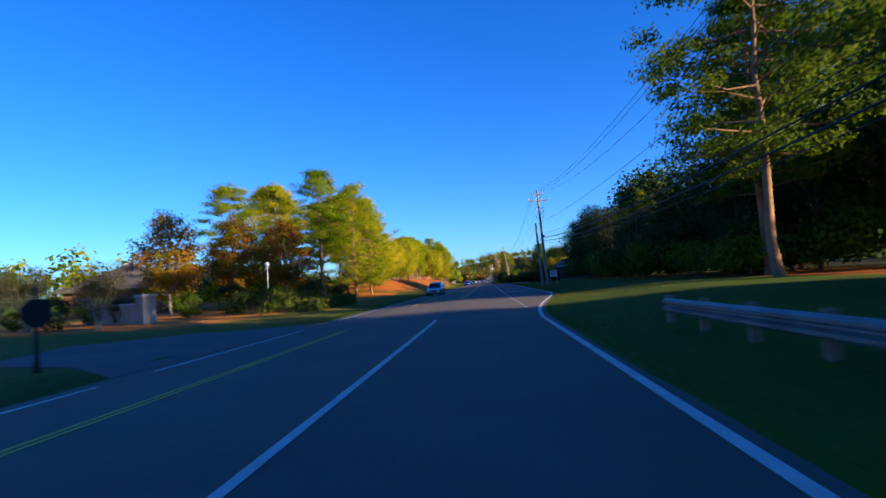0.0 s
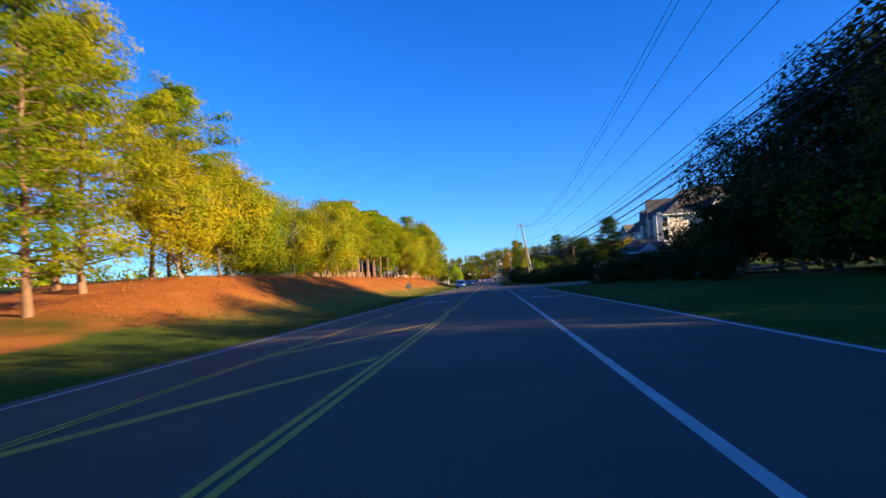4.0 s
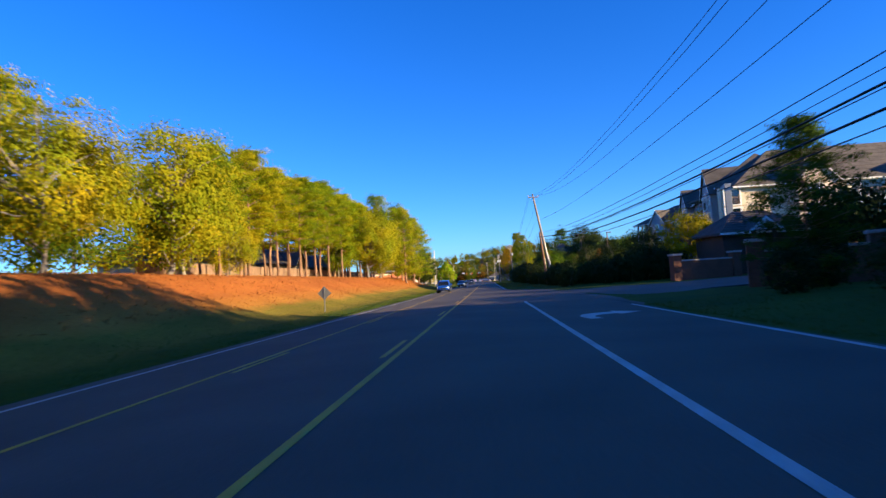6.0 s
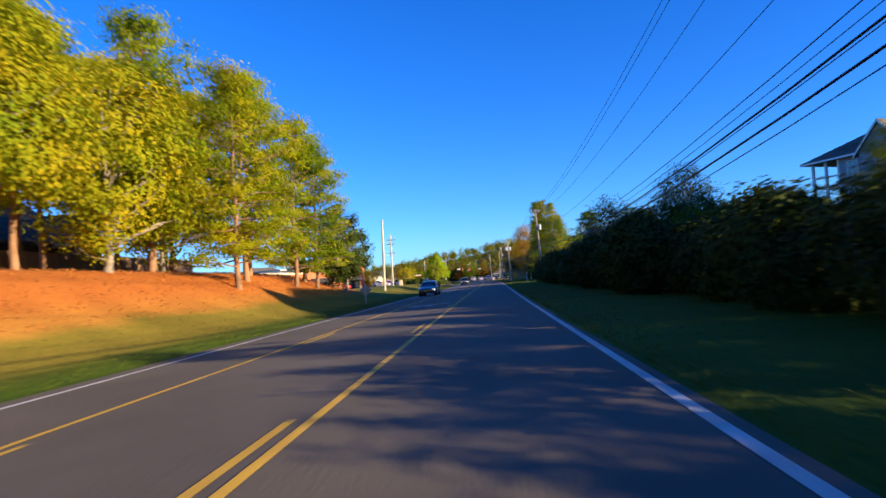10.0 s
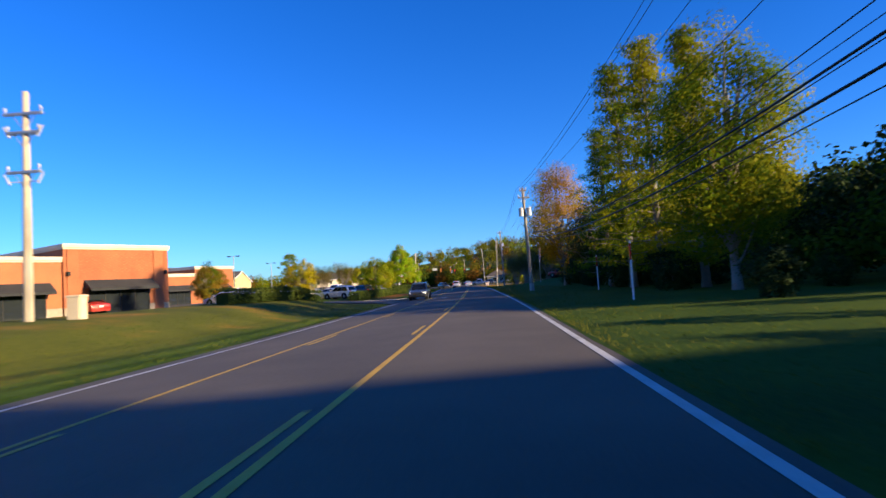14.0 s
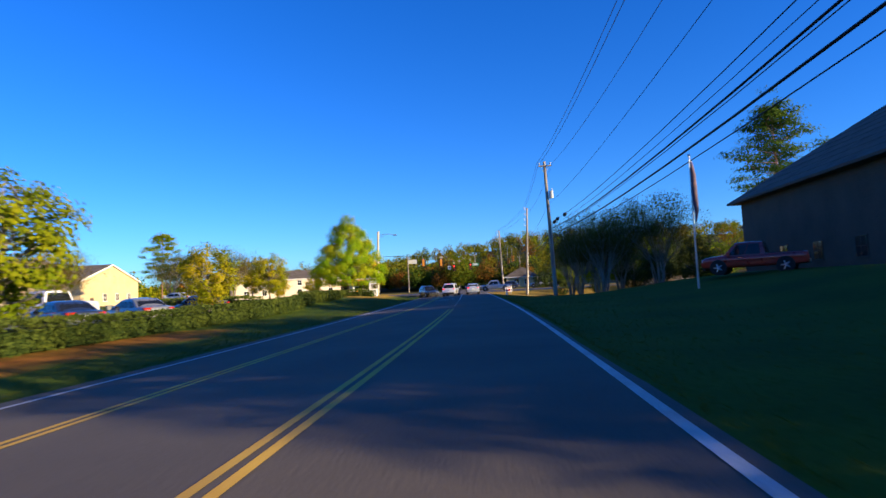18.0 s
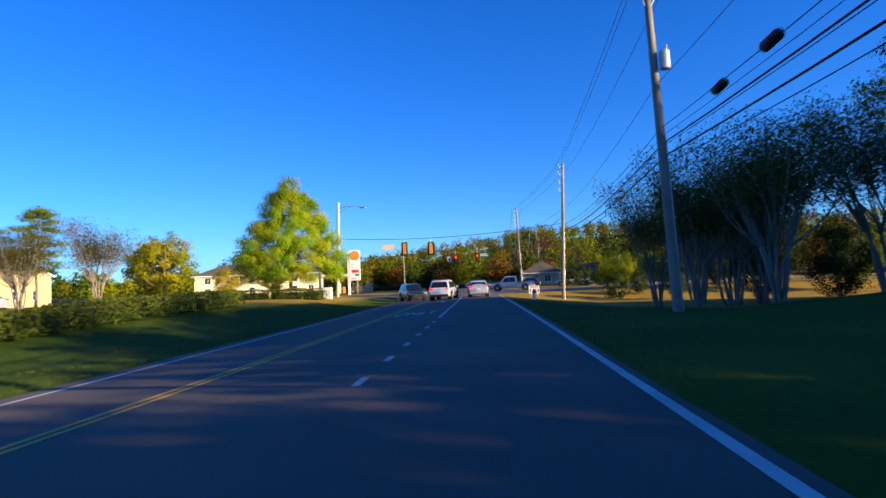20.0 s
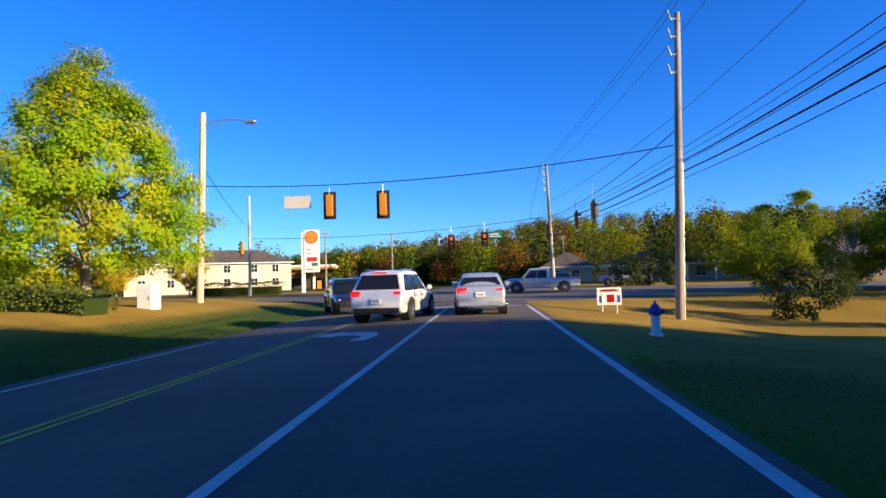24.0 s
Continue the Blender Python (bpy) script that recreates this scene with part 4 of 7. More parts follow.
for i in range(15):
    grow([SHRUBS[i % 2]], [(11 + (i % 3) * 2.2 + R.uniform(-0.6, 0.6), 322 + i * 2.8, 0.85)], 1.0, 0.2)
grow(DARKS, [(16.5, 280, 0.8), (25, 276, 0.9)], jitter=0.05)
# right side before the junction
grow(MYRTLES, [(10.9, 427.5, 1.25), (12.8, 421, 1.35), (11.6, 414, 1.3), (14.8, 431, 1.25), (15.5, 424, 1.4), (17, 416, 1.4), (10.3, 419, 1.2)], jitter=0.06)
grow(LOW_OLIVES, [(14.8, 453, 0.80), (20.5, 457, 0.8), (24.5, 456, 1.0), (29, 461, 1.05)], jitter=0.02)
grow(SHRUBS, [(12.8, 446.5, 0.7), (14.5, 484, 0.95), (16.5, 485, 0.9), (19, 484, 0.8)], jitter=0.05)
grow(GREENS, [(30, 458, 0.5)], jitter=0.06)
grow(DARKS, [(15.5, 449, 0.17), (17, 443, 0.2), (27, 461, 0.5), (23.5, 451, 0.42), (29.5, 453, 0.52), (34, 459, 0.55), (19.5, 433, 0.40), (20.5, 416, 0.36), (19.5, 424, 0.34)], jitter=0.05)
DARK_PINE = plant_kind("pine_tree", pine(19, 16, 0.5, 3.4, 15000, "green"), "tall dark-green pine behind the brown building", "pine tree", "roadside pines")
set_plant(DARK_PINE, ground_at(47.5, 453) - Vector((0, 0, 0.05)), 1.62, 0.0)
grow(PINES[:1], [(51, 522, 0.82), (47, 525, 0.74)], jitter=0.01)
grow(SMALL_GREENS, [(33, 446, 0.45), (38, 452, 0.5)])
# left, car park and junction
PEAR = plant_kind("pear_tree", broadleaf(121, 11.8, 5.6, 0.15, 90000, "pear", "pear", size=0.135, clumps=380), "callery pear, bright green turning yellow", "tree")
set_plant(PEAR, Vector((-24.9, 445.5, 0.55)), 1.03, 0.0)
grow(YELLOWS, [(-16.6, 377.5, 0.9), (-17.4, 395, 0.7), (-23.2, 359, 0.8), (-29.5, 441, 0.95), (-34, 446, 1.0)], jitter=0.05)
grow(GREENS, [(-34, 355, 0.42), (-50, 398, 0.5), (-58, 380, 0.6)], jitter=0.06)
grow(REDS, [(-31, 348, 0.5), (-36, 362, 0.55)])
grow(MYRTLES, [(-33, 436, 1.1), (-37, 432, 1.15), (-44, 440, 1.1), (-30, 398, 0.8), (-35, 404, 0.85)])
grow(PINES[:1], [(-52, 452, 0.7)], jitter=0.01)
grow(YELLOWS, [(-34.5, 484, 0.75), (-41, 480, 0.8)])

# far woods on the hill and round the horizon
def woods(name, count, spot, seed, label, colours, per=130, leaf=1.0, tall=(7, 13), broad=(2.6, 4.6)):
    rng = np.random.default_rng(seed)
    by = {}
    for i in range(count):
        u, y = spot(rng)
        if u < 75 and glade(u, y):
            continue
        p = ground_at(u, y)
        h, w = rng.uniform(*tall), rng.uniform(*broad)
        v = rng.normal(size=(per, 3))
        v /= np.linalg.norm(v, axis=1, keepdims=True)
        v *= rng.uniform(0.5, 1.05, size=(per, 1))
        c = v * (w, w, h * 0.42) + (p.x, p.y, p.z + h * 0.55)
        v[:, 2] += 0.3
        by.setdefault(colours[rng.integers(0, len(colours))], []).append((c, v))
    t = thing(name, label, "wood", kind="stuff")
    for colour, cs in by.items():
        part("foliage", leaves_mesh("foliage", np.concatenate([c for c, _ in cs]), leaf, M[colour], rng, 0.8, np.concatenate([v for _, v in cs]), 0.45), None, t)
    return t


woods("far_woods", 950, lambda g: (g.uniform(-170, 420), g.uniform(545, 860)), 3, "wooded hillside in mixed autumn colours", ["far_green", "far_green", "pine", "far_green", "dark_leaf", "far_green", "far_orange", "far_green"], 220, 0.8)
woods("far_woods", 500, lambda g: (g.uniform(-420, -110), g.uniform(330, 760)), 4, "distant treeline beyond the car parks", ["green", "pine", "gold", "pine", "green"])
woods("far_woods", 260, lambda g: (g.uniform(48, 200), g.uniform(-60, 170)), 6, "dense wood behind the roadside trees", ["dark_leaf", "green", "pine"])
woods("far_woods", 260, lambda g: (g.uniform(75, 260), g.uniform(260, 520)), 8, "wooded slope behind the buildings", ["green", "pine", "gold", "dark_leaf"])
woods("far_woods", 240, lambda g: (g.uniform(-200, -70), g.uniform(-80, 300)), 9, "trees behind the houses", ["green", "gold", "pine"])
woods("far_woods", 80, lambda g: (g.uniform(22, 120), g.uniform(505, 545)), 12, "trees beyond the junction", ["far_green", "olive", "far_green", "green", "dark_leaf", "far_orange"], 900, 0.40)
woods("far_woods", 90, lambda g: (g.uniform(-60, -12), g.uniform(545, 585)), 13, "dark trees behind the filling station", ["far_green", "far_green", "green", "dark_leaf", "far_orange"], 900, 0.42, (5.5, 9))
woods("far_woods", 70, lambda g: (g.uniform(-12, 24), g.uniform(540, 575)), 14, "dark trees at the foot of the hill", ["far_green", "green", "dark_leaf", "far_green", "far_orange"], 900, 0.42, (6, 10))

# undergrowth and tall trees that close the wood, and trees added only for shade
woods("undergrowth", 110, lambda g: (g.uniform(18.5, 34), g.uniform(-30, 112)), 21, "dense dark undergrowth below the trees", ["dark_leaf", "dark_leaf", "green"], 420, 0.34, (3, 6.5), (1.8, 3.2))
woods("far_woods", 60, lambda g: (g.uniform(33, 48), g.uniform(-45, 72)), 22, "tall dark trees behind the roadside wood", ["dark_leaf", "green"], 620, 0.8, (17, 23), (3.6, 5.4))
# Added row that shades the road and lawn beside the building.
woods("far_woods", 38, lambda g: (g.uniform(46, 53), g.uniform(384, 408)), 23, "tall trees added behind the brown building to shade the road", ["dark_leaf", "green"], 1500, 0.5, (17, 21), (3.6, 4.8))
# Added casters; their height ends the shadow short of the left bank.
woods("far_woods", 26, lambda g: (g.uniform(26, 37), g.uniform(126, 149)), 24, "trees added beside the apartment drive to shade the road", ["dark_leaf", "green"], 700, 0.5, (8.5, 10), (2.8, 4.0))
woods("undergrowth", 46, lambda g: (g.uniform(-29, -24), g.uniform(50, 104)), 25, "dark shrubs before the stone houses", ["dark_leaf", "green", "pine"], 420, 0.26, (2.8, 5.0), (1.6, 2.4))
grow(MYRTLES, [(-20, 29, 0.6), (-25.5, 31, 0.65), (-30, 34, 0.7)])
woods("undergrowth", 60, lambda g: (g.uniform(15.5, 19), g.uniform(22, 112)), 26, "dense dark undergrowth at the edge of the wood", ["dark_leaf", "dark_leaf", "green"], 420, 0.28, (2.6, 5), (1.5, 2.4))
# Stands behind nearer woods, added to throw shade on the road.
woods("far_woods", 26, lambda g: (g.uniform(48, 62), g.uniform(104, 124)), 27, "tall trees added behind the entrance to cast shade", ["dark_leaf", "green"], 800, 0.8, (16, 20), (4, 5.5))
# Out of view; added to shade the road by the drive mouth.
woods("far_woods", 34, lambda g: (g.uniform(50, 58), g.uniform(136, 170)), 40, "unseen trees at the back of the apartment grounds, added for shade", ["dark_leaf", "green"], 800, 0.5, (16.5, 18.5), (3, 4.2))
# Added here to keep the sun off the brick entrance wall.
woods("undergrowth", 12, lambda g: (g.uniform(27, 36), g.uniform(165.5, 170)), 32, "dark trees added beside the entrance kiosk to shade its wall", ["dark_leaf", "green"], 900, 0.3, (6.5, 8.5), (1.8, 2.6))
woods("far_woods", 18, lambda g: (g.uniform(28, 38), g.uniform(102, 127)), 33, "tall dark trees at the corner of the wood", ["dark_leaf", "green"], 800, 0.7, (19, 23), (3.6, 5))
woods("far_woods", 20, lambda g: (g.uniform(21, 34), g.uniform(-14, 13)), 34, "dark trees behind the guard rail", ["dark_leaf", "green"], 900, 0.6, (14, 18), (3.4, 4.6))
woods("far_woods", 44, lambda g: (g.uniform(22, 31), g.uniform(300, 347)), 28, "dark thicket behind the verge trees", ["dark_leaf", "green"], 800, 0.4, (7.5, 9.5), (2.4, 3.4))
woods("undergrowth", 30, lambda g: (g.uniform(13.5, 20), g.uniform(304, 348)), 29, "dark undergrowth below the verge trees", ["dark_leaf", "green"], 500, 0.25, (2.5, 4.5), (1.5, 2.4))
# Added for the shade they cast on the road around y 370.
woods("far_woods", 30, lambda g: (g.uniform(23, 31), g.uniform(355, 390)), 30, "dark trees added behind the lawn to shade the road", ["dark_leaf", "green"], 1300, 0.45, (9, 11.5), (2.6, 3.6))
woods("far_woods", 44, lambda g: (g.uniform(28, 44), g.uniform(62, 118)), 31, "dark trees at the end of the wood", ["dark_leaf", "green"], 900, 0.5, (12.5, 16), (3.2, 4.6))
woods("undergrowth", 26, lambda g: (g.uniform(-28, -22.5), g.uniform(128, 164)), 35, "low golden growth below the oaks", ["gold", "olive", "green"], 420, 0.2, (2.2, 4.2), (1.4, 2.2))
woods("undergrowth", 46, lambda g: (g.uniform(19, 27), g.uniform(186, 246)), 36, "dark bushes below the apartment wing", ["dark_leaf", "green", "dark_leaf"], 320, 0.25, (2.4, 4.2), (1.4, 2.2))
woods("far_woods", 20, lambda g: (g.uniform(24, 33), g.uniform(36, 64)), 37, "very tall dark trees in the wood", ["dark_leaf", "green"], 1500, 0.42, (23, 27), (3.6, 5))
grow(GREENS, [(9.4, 207.5, 0.44), (11.8, 216.5, 0.36)], jitter=0.02)
grow(REDS, [(14.5, 204, 0.45), (17, 210, 0.5), (13.6, 208, 0.42)], jitter=0.04)
grow(SMALL_GREENS, [(13.2, 199, 0.32), (15.5, 194, 0.34), (14.2, 213, 0.32), (16.5, 218, 0.34), (12.5, 204, 0.3), (18, 201, 0.34)], jitter=0.06)
# Added far to the right so that verge and road lie in shade.
woods("far_woods", 24, lambda g: (g.uniform(41, 50), g.uniform(300, 334)), 38, "dark trees added beyond the thicket to shade the verge", ["dark_leaf", "green"], 1000, 0.6, (11, 13.5), (3.4, 4.6))
# Extra trees whose only use is their shade on the road.
woods("far_woods", 14, lambda g: (g.uniform(40, 47), g.uniform(337, 357)), 39, "dark trees added beyond the lawn to shade the road", ["dark_leaf", "green"], 1000, 0.6, (10, 12.5), (3.4, 4.6))

# ---------------------------------------------------------------- poles, cables, signals, signs
def utility_pole(base, top, style, label, wood="pole_wood"):
    base, top = Vector(base), Vector(top)
    t = thing("utility_pole", label, "utility pole", Matrix.Translation(base), "utility poles")
    v = top - base
    bm = B()
    sweep(bm, [Vector((0, 0, -0.4)), v * 0.02, v * 0.35, v * 0.7, v], [0.19, 0.18, 0.165, 0.14, 0.115], 12)
    part("pole", bm, M[wood], t, smooth=True)
    def arm(h, half, drop=0.0, pins=3):
        c = v * h
        bm = B()
        box(bm, c.x - half, c.y - 0.20, c.z - 0.06, c.x + half, c.y - 0.10, c.z + 0.06)
        bevel(bm, 0.01, 1)
        part("crossarm", bm, M["galv"] if style == "light" else M["pole_wood"], t)
        for s in (-1, 1):
            bm = B()
            tube(bm, c + Vector((s * half * 0.6, -0.1, -0.03)), c + Vector((s * 0.1, -0.08, -0.55)), 0.018, 0.018, 5)
            part("brace", bm, M["galv"], t)
        for k in range(pins):
            x = -half + 0.08 + (2 * half - 0.16) * k / max(1, pins - 1)
            bm = B()
            tube(bm, c + Vector((x, -0.15, 0.05)), c + Vector((x, -0.15, 0.16)), 0.03, 0.025, 8)
            tube(bm, c + Vector((x, -0.15, 0.16)), c + Vector((x, -0.15, 0.24)), 0.065, 0.05, 8)
            tube(bm, c + Vector((x, -0.15, 0.24)), c + Vector((x, -0.15, 0.30)), 0.05, 0.03, 8)
            part("insulator", bm, M["insulator"], t)
    def can(h, dx, r=0.24, ht=0.75):
        c = v * h + Vector((dx, -0.1, 0))
        bm = B()
        tube(bm, c, c + Vector((0, 0, ht)), r, r, 14)
        tube(bm, c + Vector((0, 0, ht)), c + Vector((0, 0, ht + 0.06)), r * 1.05, r * 0.8, 14)
        tube(bm, c + Vector((0.08, 0, ht)), c + Vector((0.08, 0, ht + 0.25)), 0.04, 0.03, 8)
        tube(bm, c + Vector((-dx * 0.6, 0.08, ht * 0.7)), c + Vector((0, 0, ht * 0.7)), 0.03, 0.03, 6)
        part("transformer", bm, M["transformer"], t, "grey steel transformer can")
    def switch(h, dx):
        c = v * h + Vector((dx, -0.15, 0))
        bm = B()
        tube(bm, c, c + Vector((dx * 0.4, 0, 0.45)), 0.045, 0.035, 8)
        tube(bm, c + Vector((0, 0, 0.1)), c - Vector((dx * 0.9, -0.1, -0.1)), 0.02, 0.02, 6)
        part("cutout", bm, M["insulator"], t)
    if style == "heavy":
        arm(0.95, 0.75, pins=2)
        arm(0.885, 1.35, pins=4)
        for h in (0.70, 0.745, 0.79):
            for s in (-0.4, 0.4):
                switch(h, s)
    elif style == "cans":
        arm(0.90, 0.55, pins=2)
        arm(0.97, 0.35, pins=2)
        can(0.72, -0.36)
        can(0.72, 0.40)
    elif style == "small":
        arm(0.965, 0.55, pins=3)
        can(0.72, 0.34, 0.18, 0.6)
    elif style == "light":
        arm(0.90, 0.85, pins=2)
        arm(0.82, 0.75, pins=2)
        arm(0.65, 0.75, pins=2)
        for s in (-0.6, 0.6):
            switch(0.60, s)
            switch(0.80, s)
    elif style == "arm":
        arm(0.965, 0.7, pins=3)
    elif style == "pins":
        for h in (0.97, 0.91, 0.85, 0.79):
            switch(h, -0.3)
    bm = B()
    tube(bm, v * 0.0 + Vector((0.15, -0.12, 0)), v * 0.5 + Vector((0.13, -0.1, 0)), 0.02, 0.02, 6)
    part("conduit", bm, M["galv"], t)
    return t


utility_pole((7.7, -38, 0.3), (7.3, -38, 12.6), "arm", "weathered wooden utility pole with crossarm")
utility_pole((7.65, 77.0, 0.25), (7.2, 77.4, 12.7), "heavy", "weathered wooden utility pole carrying switches and crossarms")
utility_pole((7.3, 80.2, 0.3), (6.95, 80.2, 8.6), "stub", "short grey wooden cable pole beside a taller one")
utility_pole((7.6, 194.0, 0.2), (5.7, 194.3, 11.9), "arm", "leaning wooden utility pole above the shrubs")
utility_pole((6.95, 194.9, 0.2), (6.33, 194.9, 7.0), "stub", "reddish wooden stub pole beside a leaning one", "bark")
utility_pole((5.9, 279.5, 0.2), (5.35, 279, 10.0), "small", "wooden utility pole rising from the shrubs")
utility_pole((3.25, 341.0, 0.05), (3.0, 341.6, 10.2), "cans", "wooden utility pole with two grey transformers")
utility_pole((2.6, 410.2, 0.0), (2.3, 410.4, 11.7), "small", "dark wooden utility pole with a transformer")
utility_pole((1.5, 445.0, -0.78), (2.2, 445.9, 12.2), "pins", "tall slender wooden utility pole at the junction")
utility_pole((-1.9, 476.3, -0.3), (-2.2, 476.3, 11.8), "pins", "tall wooden utility pole across the junction")
utility_pole((-15.5, 277.5, 0.6), (-15.38, 277.5, 9.9), "stub", "pale bare wooden pole on the verge", "pole_light")
utility_pole((-19.31, 306.0, 0.5), (-19.32, 306.05, 10.1), "light", "pale wooden pole with three sets of crossarms", "pole_light")
utility_pole((-33.7, 480, -0.3), (-33.7, 480, 10.8), "stub", "pale wooden pole beside the filling station", "pole_light")
for i, (u, y) in enumerate(((-26, 512), (-18, 530), (-9, 556), (-3, 548), (-1.5, 560), (2.5, 575), (16, 545), (9, 610))):
    p = ground_at(u, y)
    utility_pole(p, p + Vector((0, 0, 9.5 + i % 3)), "arm", "distant wooden utility pole below the wooded hill")


def cable(bm, a, b, sag, r):
    a, b = Vector(a), Vector(b)
    n = 14
    pts = [a.lerp(b, i / n) - Vector((0, 0, 4 * sag * (i / n) * (1 - i / n))) for i in range(n + 1)]
    sweep(bm, pts, [r] * (n + 1), 4)


LINE = [(7.3, -38, 12.6), (7.2, 77.4, 12.7), (5.84, 194.4, 11.9), (5.35, 279, 10.0), (3.0, 341.6, 10.2), (2.3, 410.4, 11.7), (2.2, 445.9, 12.2), (-2.2, 476.3, 11.8), (-4.5, 548, 10.5)]
TELE = {-38: 6.5, 77.4: 6.5, 194.4: 6.4, 279: 5.5, 341.6: 5.9, 410.4: 5.9, 445.9: 6.1, 476.3: 6.3, 548: 6.3}   # height of the telephone cables
SAGS = [1.9, 2.1, 1.8, 1.4, 1.05, 0.42, 0.3, 0.8]   # of the telephone cables
for (x0, y0, z0), (x1, y1, z1), sag in zip(LINE, LINE[1:], SAGS):
    ln = y1 - y0
    t = thing("overhead_cables", "black power and telephone cables strung between poles", "cables", group="overhead lines")
    for dx, dz in ((-0.66, -0.15), (-0.55, -0.35), (0.66, -0.2)):
        bm = B()
        cable(bm, (x0 + dx, y0, z0 + dz), (x1 + dx, y1, z1 + dz), ln * ln * 0.0003, 0.013)
        part("power_cable", bm, M["cable"], t)
    for dx, dz, r in ((0.1, 2.0, 0.012), (0.15, 0.45, 0.014), (0.2, 0.2, 0.010), (0.22, -0.05, 0.028), (0.25, -0.12, 0.012), (0.28, -0.48, 0.030), (0.3, -0.78, 0.014)):
        bm = B()
        cable(bm, (x0 + dx, y0, TELE[y0] + dz), (x1 + dx, y1, TELE[y1] + dz), sag, r)
        part("telephone_cable", bm, M["cable"], t)
for (x, y, z, ln) in ((6.6, 164.7, 4.3, 0.5), (2.3, 404, 5.75, 0.6), (2.25, 401, 5.65, 0.6), (2.45, 398, 5.6, 0.5), (7.2, 73, 6.3, 0.6), (2.7, 366, 5.1, 0.5)):
    t = thing("splice_case", "black cable splice case hanging on the line", "splice case", Matrix.Translation((x, y, z)))
    bm = B()
    tube(bm, (0, -ln / 2, 0), (0, ln / 2, 0), 0.12, 0.12, 10)
    part("case", bm, M["black"], t, smooth=True)
    bm = B()
    for s in (-1, 1):
        tube(bm, (0, s * ln / 2, 0), (0, s * (ln / 2 + 0.12), 0.02), 0.11, 0.03, 10)
    part("end_cap", bm, M["black"], t)

t = thing("pole_guard", "white plastic guard sleeve round a pole foot", "pole guard", Matrix.Translation((3.25, 341.0, 0.05)))
bm = B()
tube(bm, (0, 0, -0.1), (0, 0, 0.75), 0.24, 0.22, 14)
part("sleeve", bm, M["concrete"], t)

# light pole with mast arm and the span wire of the signals
t = thing("street_lamp", "pale wooden street-lamp pole with a steel mast arm", "street lamp", Matrix.Translation((-21.4, 449.1, -0.15)))
bm = B()
sweep(bm, [Vector((0, 0, -0.3)), Vector((0.05, 0, 0.1)), Vector((0.35, -0.25, 5)), Vector((0.62, -0.5, 10.4))], [0.2, 0.2, 0.175, 0.15], 12)
part("pole", bm, M["pole_light"], t, smooth=True)
bm = B()
sweep(bm, [Vector((0.6, -0.5, 9.75)), Vector((1.4, -0.5, 9.95)), Vector((2.4, -0.5, 9.95)), Vector((3.0, -0.5, 9.8))], [0.04, 0.035, 0.03, 0.03], 8)
sweep(bm, [Vector((0.6, -0.5, 9.3)), Vector((1.5, -0.5, 9.75)), Vector((2.0, -0.5, 9.93))], [0.025, 0.02, 0.02], 6)
part("mast_arm", bm, M["galv"], t)
bm = B()
box(bm, 2.9, -0.66, 9.66, 3.55, -0.34, 9.82)
bevel(bm, 0.06, 3)
part("lamp_head", bm, M["galv"], t)
for k in (3.0, 4.2):
    bm = B()
    box(bm, -0.35, -0.35, 2.6 + k, -0.12, -0.05, 3.1 + k)
    bevel(bm, 0.03, 1)
    part("junction_box", bm, M["galv"], t)


def span(a, b, sag, label):
    t = thing("span_wire", label, "span wire", group="signal wires")
    bm = B()
    cable(bm, a, b, sag, 0.022)
    part("wire", bm, M["cable"], t)


span((-20.85, 448.8, 6.45), (1.7, 445.5, 6.5), 0.55, "steel span wire carrying the traffic signals")
span((-33.7, 480, 6.2), (-2.0, 476.3, 6.9), 0.6, "steel span wire across the far side of the junction")
span((-21.1, 449.0, 7.6), (-33.7, 480, 7.4), 0.4, "steel span wire along the side of the junction")
span((-2.0, 476.3, 6.9), (1.9, 445.5, 7.2), 0.5, "steel span wire along the side of the junction")


def signal(x, y, z, turn, lit=None, wire=0.9, label="yellow three-lamp traffic signal hanging from a span wire"):
    """z is the middle of the head; turn 0 faces back along the road."""
    t = thing("traffic_signal", label, "traffic signal", Matrix.Translation((x, y, z)) @ Matrix.Rotation(radians(turn), 4, "Z"), "traffic signals")
    bm = B()
    box(bm, -0.17, -0.11, -0.53, 0.17, 0.11, 0.53)
    bevel(bm, 0.03, 2)
    part("housing", bm, M["signal_yellow"], t)
    bm = B()
    tube(bm, (0, 0, 0.5), (0, 0, 0.5 + wire), 0.025, 0.025, 6)
    part("hanger", bm, M["galv"], t)
    bm = B()
    box(bm, -0.31, -0.09, -0.67, 0.31, -0.06, 0.67)
    part("back_plate", bm, M["black"], t)
    for k, c in enumerate(("red", "amber", "green")):
        zc = 0.34 - 0.34 * k
        bm = B()
        tube(bm, (0, -0.125, zc), (0, -0.11, zc), 0.13, 0.13, 16)
        mat = M["red_glow"] if lit == c else M["black"]
        lamp = part("lamp", bm, mat, t, "lit red lamp" if lit == c else "")
        bm = B()
        n = 10
        ring = []
        for i in range(n + 1):
            a = math.pi * (-0.12 + 1.24 * i / n)
            ring.append([bm.verts.new((math.cos(a) * 0.15, yy, zc + math.sin(a) * 0.15)) for yy in (-0.11, -0.33)])
        for p0, p1 in zip(ring, ring[1:]):
            bm.faces.new((p0[0], p0[1], p1[1], p1[0]))
        bmesh.ops.solidify(bm, geom=bm.faces[:], thickness=0.012)
        part("visor", bm, M["signal_yellow"], t)
    return t


signal(-13.8, 447.8, 5.0, 184, wire=0.35, label="yellow-backed traffic signal seen from behind on a span wire")
